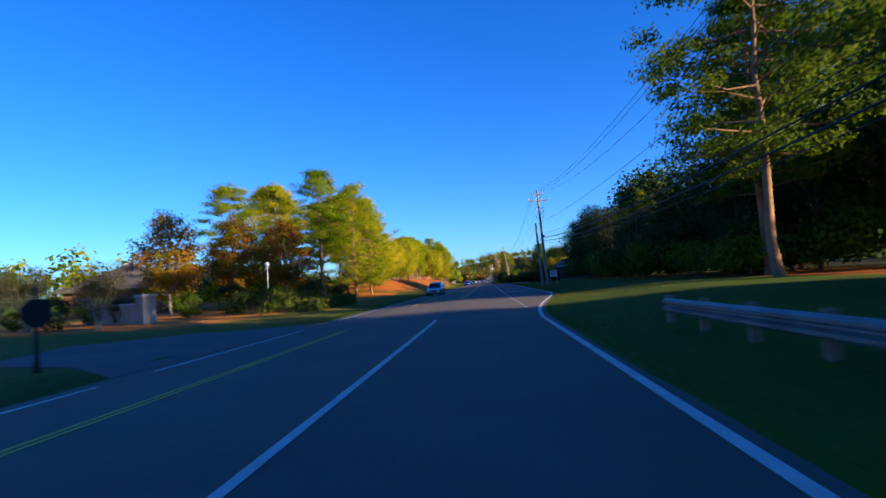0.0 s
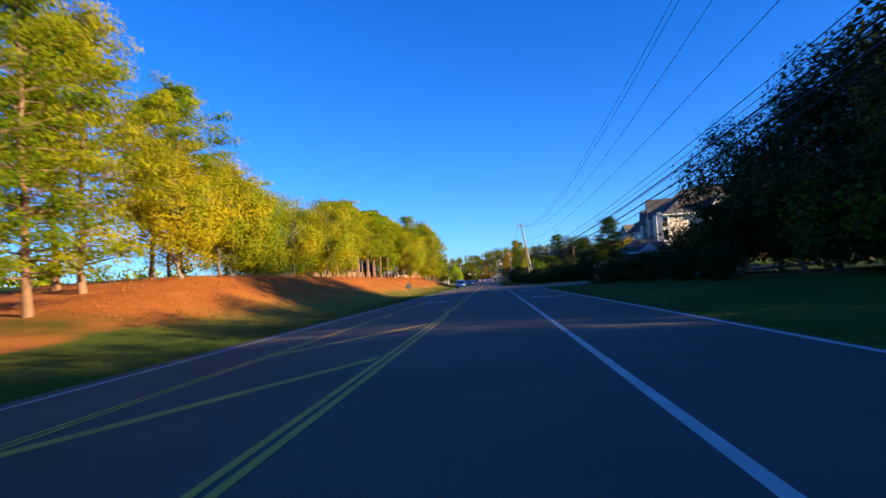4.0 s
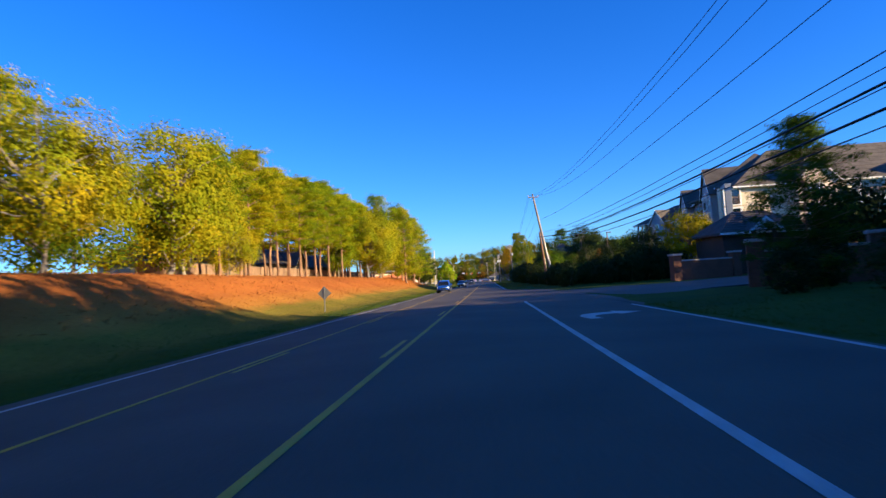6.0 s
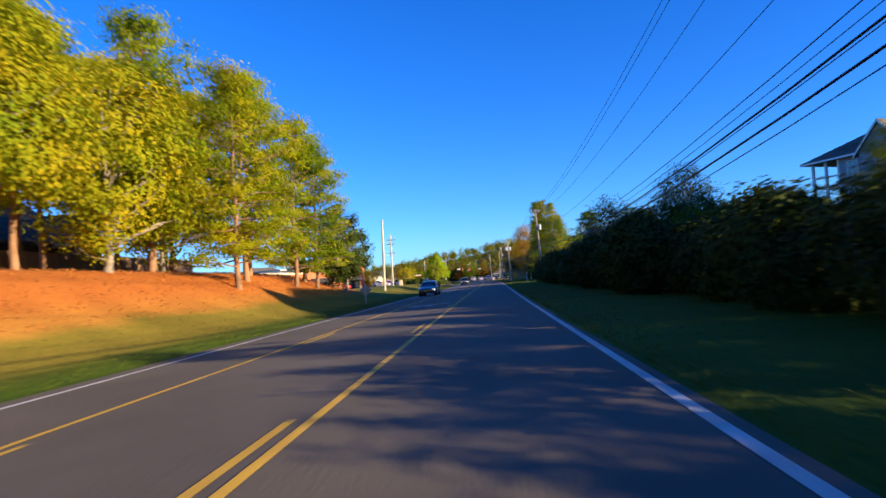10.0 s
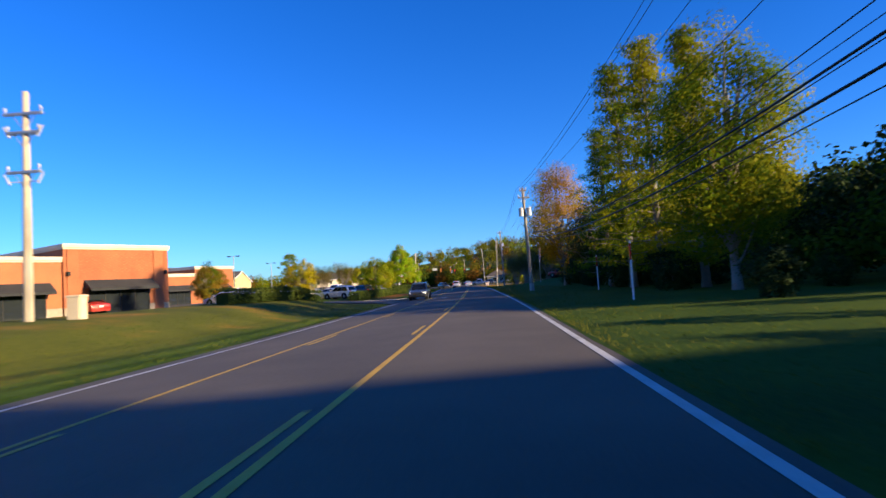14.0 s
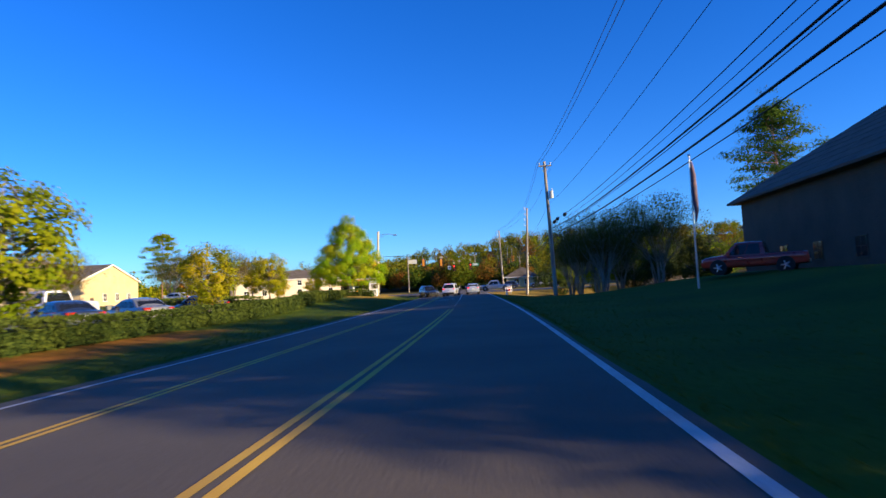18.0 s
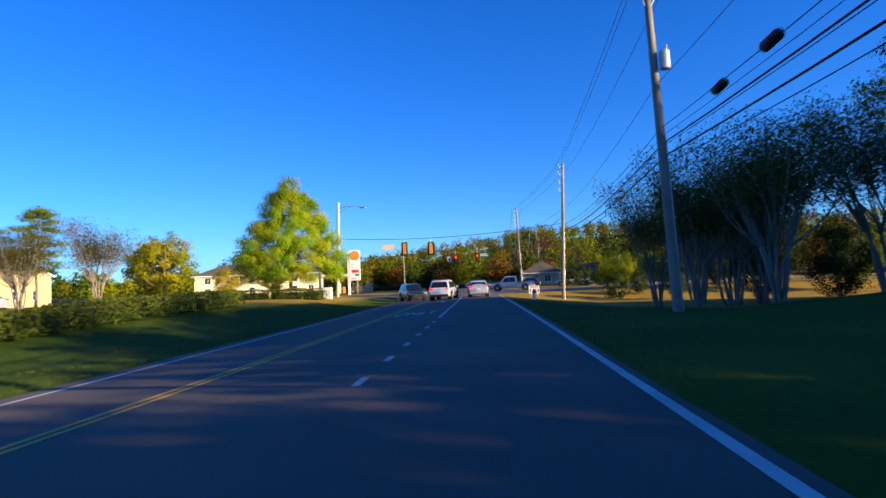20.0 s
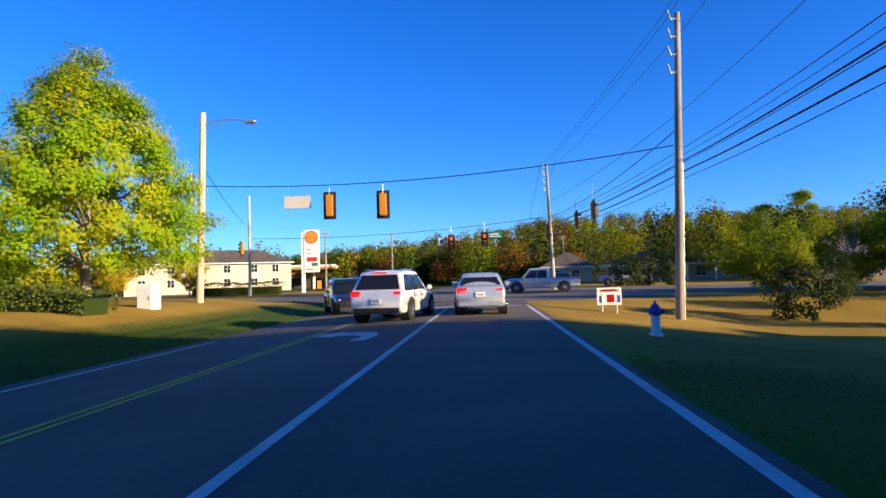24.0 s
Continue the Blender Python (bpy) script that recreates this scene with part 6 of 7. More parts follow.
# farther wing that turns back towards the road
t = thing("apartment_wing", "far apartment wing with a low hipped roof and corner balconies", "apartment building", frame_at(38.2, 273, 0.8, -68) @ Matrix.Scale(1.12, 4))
wall_block(t, "wall", 3.2, 17, 0, 12, -1.5, 10.4, "shaded_siding")
siding(t, 3.2, 17, 0, 2.6, 10.3, "shaded_siding", 0.5)
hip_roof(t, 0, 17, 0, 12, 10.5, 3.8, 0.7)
wall_block(t, "gable_bay", 6.0, 10.5, -0.9, 0, -1.5, 10.4, "shaded_siding")
gable_end(t, 6.0, 10.5, -0.9, 10.4, 2.6, "shaded_siding", 6)
for k in range(3):
    z = 2.6 + 2.65 * k
    wall_block(t, "porch_floor", 0, 3.2, 0, 4, z - 0.25, z, "trim", "porch floor of a corner balcony")
    wall_block(t, "porch_rail", 0, 3.2, 0.02, 0.1, z + 0.75, z + 0.95, "trim")
    window(t, 4.6, z + 0.6, 1.0, 1.4, 0)
    window(t, 8.2, z + 0.6, 1.1, 1.4, -0.9)
    balcony(t, 13.6, -0.02, z, 3.0, 2.0)
for x in (0.0, 1.5, 2.95):
    wall_block(t, "porch_post", x, x + 0.25, 0, 0.25, -1.5, 10.4, "trim")
# lamp standard of the apartment car park
t = thing("car_park_lamp", "brown car-park lamp post with one flat head", "street lamp", Matrix.Translation((17.2, 206.5, 0.6)))
bm = B()
tube(bm, (0, 0, -0.3), (0, 0, 6.6), 0.09, 0.08, 10)
part("pole", bm, M["bark"], t)
bm = B()
box(bm, 0.05, -0.14, 6.45, 0.6, 0.14, 6.58)
bevel(bm, 0.03, 1)
part("lamp_head", bm, M["galv"], t)

# brick walls at the driveway into the apartments
for x, y, ln, turn in ((15.5, 169.5, 5.5, 12), (12.5, 147.5, 5.0, -20)):
    t = thing("entrance_wall", "dark brick entrance wall with capped piers", "garden wall", frame_at(x, y, 0.3, turn), "entrance walls")
    wall_block(t, "wall", 0, ln, 0, 0.35, -0.6, 1.5, "dark_brick")
    wall_block(t, "coping", -0.05, ln + 0.05, -0.06, 0.41, 1.5, 1.62, "concrete")
    for px in (-0.35, ln - 0.35):
        wall_block(t, "pier", px, px + 0.75, -0.2, 0.55, -0.6, 2.0, "dark_brick")
        wall_block(t, "cap", px - 0.08, px + 0.83, -0.28, 0.63, 2.0, 2.16, "concrete")
t = thing("gatehouse", "low brown entrance kiosk with a pale gabled porch", "kiosk", frame_at(20.5, 172, 0.6, 8))
wall_block(t, "wall", 0, 8, 0, 5, -0.8, 3.5, "brown_wall")
hip_roof(t, 0, 8, 0, 5, 3.5, 2.1, 0.5)
wall_block(t, "porch_post", 2.2, 2.5, -1.0, -0.7, -0.8, 3.6, "brown_wall")
wall_block(t, "porch_post", 4.1, 4.4, -1.0, -0.7, -0.8, 3.6, "brown_wall")
gable_end(t, 2.0, 4.6, -1.0, 3.6, 1.0, "trim", 2.0)

# houses behind the trees on the left
def house(x, y, z, turn, wide, deep, high, rise, label, wall="stone", chimney=True):
    t = thing("house", label, "house", frame_at(x, y, z, turn), "houses behind the trees")
    wall_block(t, "wall", 0, wide, 0, deep, -1.0, high, wall)
    hip_roof(t, 0, wide, 0, deep, high, rise, 0.6, edge="brown_wall")
    gx = wide * 0.55
    wall_block(t, "wing", gx, gx + wide * 0.3, -1.4, 0, -1.0, high, wall)
    gable_end(t, gx, gx + wide * 0.3, -1.4, high, rise * 0.55, wall, deep * 0.5)
    for k in range(3):
        window(t, wide * (0.12 + 0.15 * k), 0.7, 1.0, 1.5, 0)
    window(t, gx + wide * 0.15, 0.7, 1.5, 1.5, -1.4)
    if chimney:
        wall_block(t, "chimney", wide * 0.3, wide * 0.3 + 0.9, deep * 0.4, deep * 0.4 + 0.9, high, high + rise + 1.0, "stone")
        wall_block(t, "chimney_cap", wide * 0.3 - 0.08, wide * 0.3 + 0.98, deep * 0.4 - 0.08, deep * 0.4 + 0.98, high + rise + 1.0, high + rise + 1.12, "concrete")


house(-32, 76, 0.0, 98, 17, 11, 3.0, 3.6, "single-storey stone house with a dark shingle roof")
# Walls get dark brick in place of stone to paint in the trees' shade.
house(-35.5, 62, 0.0, 104, 13, 10, 2.9, 3.0, "brick house with a dark roof among shrubs, walls darkened for tree shade", "dark_brick", False)
house(-34.5, 182.5, 2.6, 92, 16, 11, 3.2, 4.8, "brown stone house with a steep dark roof behind a fence", "stone")
house(-35, 206, 2.6, 88, 17, 11, 3.2, 4.6, "stone house with a dark hipped roof behind a fence", "stone")
house(-34.5, 233, 2.6, 92, 15, 10, 3.2, 4.4, "brown house with a dark roof behind a fence", "brown_wall")
house(-52, 30, 0.2, -40, 12, 9, 3.0, 3.2, "brick house down the side street", "brick", False)
house(-64, 50, 0.2, -60, 13, 9, 3.0, 3.4, "pale house down the side street", "cream", False)

t = thing("board_fence", "weathered wooden privacy fence at the top of the bank", "fence", Matrix.Translation(ground_at(-29.5, 165)))
o = ground_at(-29.5, 165)
bm = B()
box(bm, -0.02, 0, 0, 0.0, 0.29, 1.85)
plank = mesh_of("plank", bm, M["fence_wood"])
for i in range(290):
    y = 165 + i * 0.31
    p = ground_at(-29.5, y) - o
    ob = part("plank", plank, None, t)
    ob.location = (p.x, p.y, p.z - 0.05 + 0.03 * math.sin(i * 1.7))
for i in range(37):
    p = ground_at(-29.5, 165 + i * 2.5) - o
    bm = B()
    box(bm, p.x - 0.13, p.y - 0.05, p.z - 0.4, p.x - 0.03, p.y + 0.05, p.z + 1.8)
    part("post", bm, M["fence_wood"], t)

# stone walls and entrance at the side street
t = thing("entrance_wall", "low stone entrance wall of the residential street", "garden wall", frame_at(-20, 33.5, -0.1, 150), "entrance walls")
wall_block(t, "wall", 0, 6.5, 0, 0.5, -0.5, 1.25, "stone")
wall_block(t, "coping", -0.05, 6.55, -0.06, 0.56, 1.25, 1.36, "concrete")
for px in (-0.4, 6.1):
    wall_block(t, "pier", px, px + 0.8, -0.15, 0.65, -0.5, 1.7, "stone")
    wall_block(t, "cap", px - 0.08, px + 0.88, -0.23, 0.73, 1.7, 1.85, "concrete")

# brick shops
t = thing("brick_shop", "orange brick shop building with pale parapet and black awnings", "shop building", frame_at(-54.7, 298.3, 0.15, 60.4))
LEN = 46.4
for x0, x1, h, y0 in ((LEN - 9.3, LEN, 6.0, 0.0), (LEN - 18, LEN - 9.3, 4.9, 0.25), (0, LEN - 18, 4.2, 0.35)):
    wall_block(t, "wall", x0, x1, y0, 17, -0.6, h, "brick")
    wall_block(t, "cornice", x0 - 0.12, x1 + 0.12, y0 - 0.18, 17.1, h, h + 0.32, "cream", "pale moulded parapet cap")
    wall_block(t, "cornice", x0 - 0.06, x1 + 0.06, y0 - 0.09, 17.05, h - 0.14, h, "cream")
    wall_block(t, "plinth", x0, x1, y0 - 0.05, y0, -0.6, 0.9, "stone", "stone-faced plinth")
def shopfront(x0, x1, y, z=2.35):
    bm = B()
    box(bm, x0, y - 0.06, 0.1, x1, y - 0.01, z)
    w = part("shop_window", bm, M["glass"], t, "dark plate-glass shop window")
    for k in range(5):
        xx = x0 + (x1 - x0) * k / 4
        bm = B()
        box(bm, xx - 0.04, y - 0.09, 0.1, xx + 0.04, y - 0.062, z)
        part("mullion", bm, M["black"], w)
    bm = B()
    v = [bm.verts.new(p) for p in ((x0 - 0.4, y - 0.02, z + 0.85), (x1 + 0.4, y - 0.02, z + 0.85), (x1 + 0.4, y - 1.2, z + 0.1), (x0 - 0.4, y - 1.2, z + 0.1),
                                   (x0 - 0.4, y - 1.2, z - 0.12), (x1 + 0.4, y - 1.2, z - 0.12), (x0 - 0.4, y - 0.02, z + 0.1), (x1 + 0.4, y - 0.02, z + 0.1))]
    for idx in ((0, 1, 2, 3), (3, 2, 5, 4), (0, 3, 6), (1, 7, 2)):
        bm.faces.new([v[i] for i in idx])
    part("awning", bm, M["awning"], t, "sloping black canvas awning")
shopfront(LEN - 7.3, LEN - 2.0, 0.0)
shopfront(LEN - 16.6, LEN - 10.6, 0.25, 2.2)
shopfront(4, 9, 0.35, 2.2)
shopfront(14, 20, 0.35, 2.2)
for x in (LEN - 1.0, LEN - 8.6):
    wall_block(t, "pilaster", x - 0.45, x + 0.45, -0.09, 0.0, -0.6, 5.8, "brick")
for x in (LEN - 9.0, LEN - 0.4):
    bm = B()
    box(bm, x - 0.12, -0.35, 3.6, x + 0.12, -0.1, 3.95)
    bevel(bm, 0.03, 1)
    part("wall_lamp", bm, M["black"], t)
# bricks that stand proud of the wall nearest the road
bm = B()
box(bm, -0.11, -0.014, -0.033, 0.11, 0.0, 0.033)
brick_me = mesh_of("brick", bm, M["brick"])
for i in range(280):
    ob = part("brick", brick_me, None, t)
    row = i // 20
    ob.location = (LEN - 0.3 - (i % 20) * 0.46 - (row % 2) * 0.23, -0.0 if not (LEN - 0.3 - (i % 20) * 0.46 > LEN - 1.6) else -0.09, 3.9 + row * 0.13)

# second shop deeper in the car park
t = thing("brick_shop", "brick shop with cream parapets behind the car park", "shop building", frame_at(-59, 356, 0.2, 66))
for x0, x1, h in ((0, 9, 6.0), (9, 24, 4.6), (24, 32, 5.8)):
    wall_block(t, "wall", x0, x1, 0, 14, -0.6, h, "brick")
    wall_block(t, "cornice", x0 - 0.12, x1 + 0.12, -0.16, 14.1, h, h + 0.5, "cream")
shopfront(1.5, 7.5, 0.0)
shopfront(11, 16, 0.0)
shopfront(18, 23, 0.0)
shopfront(25.5, 30.5, 0.0)

# tan hall with a low gable and pale buildings behind
t = thing("tan_hall", "large tan-sided hall with a low gabled roof", "hall", frame_at(-80.5, 461.5, 0.3, 96))
wall_block(t, "wall", 0, 21, 0, 30, -0.8, 5.4, "tan")
gable_end(t, 0, 21, -0.05, 5.4, 3.3, "tan", 30, 0.5)
siding(t, 0, 21, 0, 0.4, 5.3, "tan", 0.45)
wall_block(t, "door", 3, 4.2, -0.06, 0.0, -0.3, 2.1, "brown_wall", "brown steel door")
for x in (8, 12.5, 17):
    window(t, x, 1.4, 1.2, 1.4, -0.03)
t = thing("flats", "cream three-storey flats beyond the car park", "apartment building", frame_at(-118, 470, 0.3, 55))
wall_block(t, "wall", 0, 26, 0, 14, -0.8, 8.6, "cream")
hip_roof(t, 0, 26, 0, 14, 8.6, 3.6, 0.6)
for k in range(3):
    for x in (3, 8, 13, 18, 23):
        window(t, x, 1.0 + 2.7 * k, 1.2, 1.5, 0)
t = thing("flats", "cream flats beyond the filling station", "apartment building", frame_at(-78, 520, 0.2, 25))
wall_block(t, "wall", 0, 30, 0, 13, -0.8, 5.4, "cream")
hip_roof(t, 0, 30, 0, 13, 5.4, 2.8, 0.6)
for k in range(2):
    for x in (3, 8, 13, 18, 23, 27):
        window(t, x, 0.9 + 2.6 * k, 1.2, 1.4, 0)

# brown two-storey building on the right with its flagpole
t = thing("brown_building", "dark brown two-storey building with a broad hipped roof", "office building", frame_at(24.5, 426, 1.2, -90))
wall_block(t, "wall", 0, 34, 0, 20, -1.0, 7.6, "brown_wall")
siding(t, 0, 34, 0, 0.4, 7.5, "brown_wall", 0.5)
hip_roof(t, 0, 34, 0, 20, 7.6, 7.4, 1.1, edge="brown_wall")
for x in (3.5, 9, 15, 21, 27):
    window(t, x, 0.8, 1.4, 1.5, 0, trim="brown_wall")
wall_block(t, "porch", -3.2, 0, 2, 12, -1.0, 5.2, "brown_wall")
hip_roof(t, -3.2, 0, 2, 12, 5.2, 1.6, 0.7, edge="brown_wall")
wall_block(t, "chimney", 20, 20.45, 6, 6.45, 9, 16.2, "galv")
t = thing("flagpole", "slim grey flagpole with a limp furled flag", "flagpole", Matrix.Translation(ground_at(11.6, 392)))
bm = B()
tube(bm, (0, 0, -0.3), (0, 0, 7.2), 0.06, 0.03, 10)
part("pole", bm, M["galv"], t)
bm = B()
bmesh.ops.create_uvsphere(bm, u_segments=10, v_segments=6, radius=0.08)
bmesh.ops.translate(bm, verts=bm.verts[:], vec=(0, 0, 7.26))
part("finial", bm, M["chrome"], t)
M["flag_cloth"] = surface("flag_cloth", (0.04, 0.05, 0.10), (0.22, 0.12, 0.12), 2.5, 3, 0.9, bump=0.1)
bm = B()
sweep(bm, [Vector((0.09, 0, 6.9)), Vector((0.16, 0.03, 6.2)), Vector((0.13, -0.02, 5.2)), Vector((0.2, 0.02, 4.2)), Vector((0.12, 0, 3.6))], [0.05, 0.13, 0.16, 0.12, 0.04], 7)
part("flag", bm, M["flag_cloth"], t, smooth=True)

# low office with a porch across the junction on the right
t = thing("low_office", "low office with a broad grey roof and pillared porch", "office building", frame_at(9, 520, 0.0, -14))
wall_block(t, "wall", 0, 26, 0, 10, -0.6, 2.7, "stone")
hip_roof(t, 0, 26, 0, 10, 2.7, 2.3, 1.3)
for x in (2, 6, 10, 14, 18, 22):
    window(t, x, 0.7, 1.4, 1.5, 0)
    wall_block(t, "pillar", x + 1.9, x + 2.15, -1.2, -0.95, -0.6, 2.6, "trim")
t = thing("low_office", "grey-roofed bungalow office behind shrubs", "office building", frame_at(27, 493, -0.3, -8))
wall_block(t, "wall", 0, 13, 0, 9, -0.6, 2.9, "stone")
hip_roof(t, 0, 13, 0, 9, 2.9, 2.6, 1.0)
for x in (2.5, 6.5, 10.5):
    window(t, x, 0.8, 1.4, 1.5, 0)
t = thing("low_office", "small pale building with a dark roof below the hill", "office building", frame_at(-1, 535, 0.0, -5))
wall_block(t, "wall", 0, 9, 0, 8, -0.6, 3.0, "tan")
hip_roof(t, 0, 9, 0, 8, 3.0, 2.8, 0.6)
window(t, 3, 0.8, 1.4, 1.5, 0)
window(t, 6, 0.8, 1.4, 1.5, 0)

# filling station
M["fuel_orange"] = surface("fuel_orange", (0.62, 0.20, 0.02), (0.74, 0.27, 0.03), 1.0, 8, 0.4, bump=0.02)
M["fuel_red"] = plain("fuel_red", (0.55, 0.02, 0.02), 0.4)
t = thing("price_sign", "tall white filling-station price sign with an orange roundel", "sign", frame_at(-31.6, 492.0, -0.3, 6))
wall_block(t, "post", -1.0, -0.55, -0.1, 0.25, -0.4, 8.0, "white_paint")
wall_block(t, "panel", -0.6, 1.3, -0.16, 0.2, 2.9, 8.3, "white_paint")
bm = B()
bmesh.ops.create_cone(bm, cap_ends=True, segments=24, radius1=0.72, radius2=0.72, depth=0.05)
bmesh.ops.rotate(bm, verts=bm.verts[:], cent=(0, 0, 0), matrix=Matrix.Rotation(radians(90), 3, "X"))
bmesh.ops.translate(bm, verts=bm.verts[:], vec=(0.35, -0.185, 7.35))
part("roundel", bm, M["fuel_orange"], t, "plain orange roundel")
bm = B()
bmesh.ops.create_cone(bm, cap_ends=True, segments=24, radius1=0.82, radius2=0.82, depth=0.03)
bmesh.ops.rotate(bm, verts=bm.verts[:], cent=(0, 0, 0), matrix=Matrix.Rotation(radians(90), 3, "X"))
bmesh.ops.translate(bm, verts=bm.verts[:], vec=(0.35, -0.172, 7.35))
part("roundel_rim", bm, M["fuel_red"], t, "thin red rim")
lines_on(t, [(-0.05, 5.8, 0.5, 0.12), (0.0, 5.3, 0.6, 0.1)], M["sign_back"], y=-0.165)
lines_on(t, [(0.4, 4.55, 1.3, 0.55)], M["fuel_red"], "price_bar", -0.165)
lines_on(t, [(0.75, 3.9, 0.8, 0.4)], M["sign_green"], "price_bar", -0.165)
lines_on(t, [(0.1, 3.3, 0.9, 0.12)], M["sign_back"], y=-0.165)
t = thing("fuel_canopy", "white and orange filling-station canopy over the pumps", "canopy", frame_at(-64, 530, -0.2, 14))
wall_block(t, "canopy_deck", 0, 22, 0, 12, 4.3, 5.1, "white_paint")
bm = B()
box(bm, -0.06, -0.08, 4.35, 22.06, -0.005, 4.72)
part("fascia_band", bm, M["fuel_orange"], t, "orange fascia band")
bm = B()
box(bm, 22.005, -0.05, 4.35, 22.08, 12, 4.72)
part("fascia_band", bm, M["fuel_orange"], t, "orange fascia band")
for x in (3, 10, 17):
    wall_block(t, "column", x, x + 0.5, 5.5, 6.0, -0.3, 4.3, "white_paint")
    wall_block(t, "pump", x + 0.9, x + 1.7, 5.3, 6.1, -0.3, 1.9, "fuel_orange")
t = thing("kiosk_shop", "pale filling-station shop behind the canopy", "shop building", frame_at(-66, 546, -0.2, 14))
wall_block(t, "wall", 0, 24, 0, 10, -0.5, 3.8, "cream")
wall_block(t, "fascia", -0.1, 24.1, -0.15, 0, 3.0, 3.9, "fuel_orange")
bm = B()
box(bm, 3, -0.05, 0.1, 18, -0.01, 2.6)
part("shop_window", bm, M["glass"], t)

# kerbs and hedges along the car park
def kerb(points, label):
    o = points[0]
    t = thing("kerb", label, "kerb", Matrix.Translation(o), kind="structure")
    for a, b in zip(points, points[1:]):
        d = b - a
        ln = d.length
        m = Matrix.Translation(a - o) @ Matrix.Rotation(math.atan2(d.y, d.x), 4, "Z") @ Matrix.Rotation(-math.asin(d.z / ln), 4, "Y")
        bm = B()
        box(bm, 0.01, -0.07, -0.3, ln - 0.01, 0.07, 0.09, m)
        bevel(bm, 0.02, 2)
        part("kerb_stone", bm, M["concrete"], t)


def along(u, y0, y1, step, z=None):
    n = max(1, int((y1 - y0) / step))
    return [Vector((at(u, y0 + (y1 - y0) * i / n).x, y0 + (y1 - y0) * i / n, lay(u, y0 + (y1 - y0) * i / n) if z is None else z)) for i in range(n + 1)]


kerb([ground_at(-13, 348), ground_at(-11, 349), ground_at(-9.4, 351), ground_at(-8.6, 354), ground_at(-8.45, 358), ground_at(-8.45, 362), ground_at(-8.45, 366)], "worn concrete kerb along the car-park verge")
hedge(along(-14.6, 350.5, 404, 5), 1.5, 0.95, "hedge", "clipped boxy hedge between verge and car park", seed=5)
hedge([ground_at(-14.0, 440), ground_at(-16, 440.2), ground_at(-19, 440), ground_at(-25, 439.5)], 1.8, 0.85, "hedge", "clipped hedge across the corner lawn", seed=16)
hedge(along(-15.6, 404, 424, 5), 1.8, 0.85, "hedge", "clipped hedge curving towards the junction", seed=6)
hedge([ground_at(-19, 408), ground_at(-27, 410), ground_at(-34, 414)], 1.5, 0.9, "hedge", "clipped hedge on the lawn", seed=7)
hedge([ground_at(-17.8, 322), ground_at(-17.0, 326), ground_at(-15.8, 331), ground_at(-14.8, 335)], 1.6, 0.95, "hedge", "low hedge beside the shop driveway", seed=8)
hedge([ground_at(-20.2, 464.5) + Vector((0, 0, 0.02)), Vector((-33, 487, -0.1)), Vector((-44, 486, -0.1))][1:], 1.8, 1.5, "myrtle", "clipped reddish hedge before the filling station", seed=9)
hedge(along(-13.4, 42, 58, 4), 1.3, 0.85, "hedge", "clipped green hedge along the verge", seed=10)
for i, (u, y) in enumerate(((-17.5, 41), (-17, 46.5), (-19.5, 44), (-20.5, 39), (-22.5, 35), (-25, 36), (-24, 31), (-28, 33), (-30, 29))):
    set_plant(LITE_SHRUBS[0] if i % 2 else SHRUBS[0], ground_at(u, y), R.uniform(0.4, 0.75))
grow(TOPIARY, [(-15.6, 41, 0.95), (-15.8, 43.6, 0.85), (-15.9, 46.4, 1.0), (-16.0, 49.6, 0.9), (-16.3, 53, 0.95)], jitter=0.05)
# lamp standards in the car park
for x, y in ((-47, 388), (-52, 420)):
    t = thing("car_park_lamp", "tall car-park lamp with two square heads", "street lamp", Matrix.Translation((x, y, 0.3)), "car-park lamps")
    bm = B()
    tube(bm, (0, 0, -0.2), (0, 0, 8.2), 0.09, 0.06, 10)
    tube(bm, (-0.8, 0, 8.1), (0.8, 0, 8.1), 0.03, 0.03, 6)
    part("pole", bm, M["sign_back"], t)
    for s in (-1, 1):
        bm = B()
        box(bm, s * 0.85 - 0.3, -0.2, 8.02, s * 0.85 + 0.3, 0.2, 8.2)
        bevel(bm, 0.03, 1)
        part("lamp_head", bm, M["black"], t)

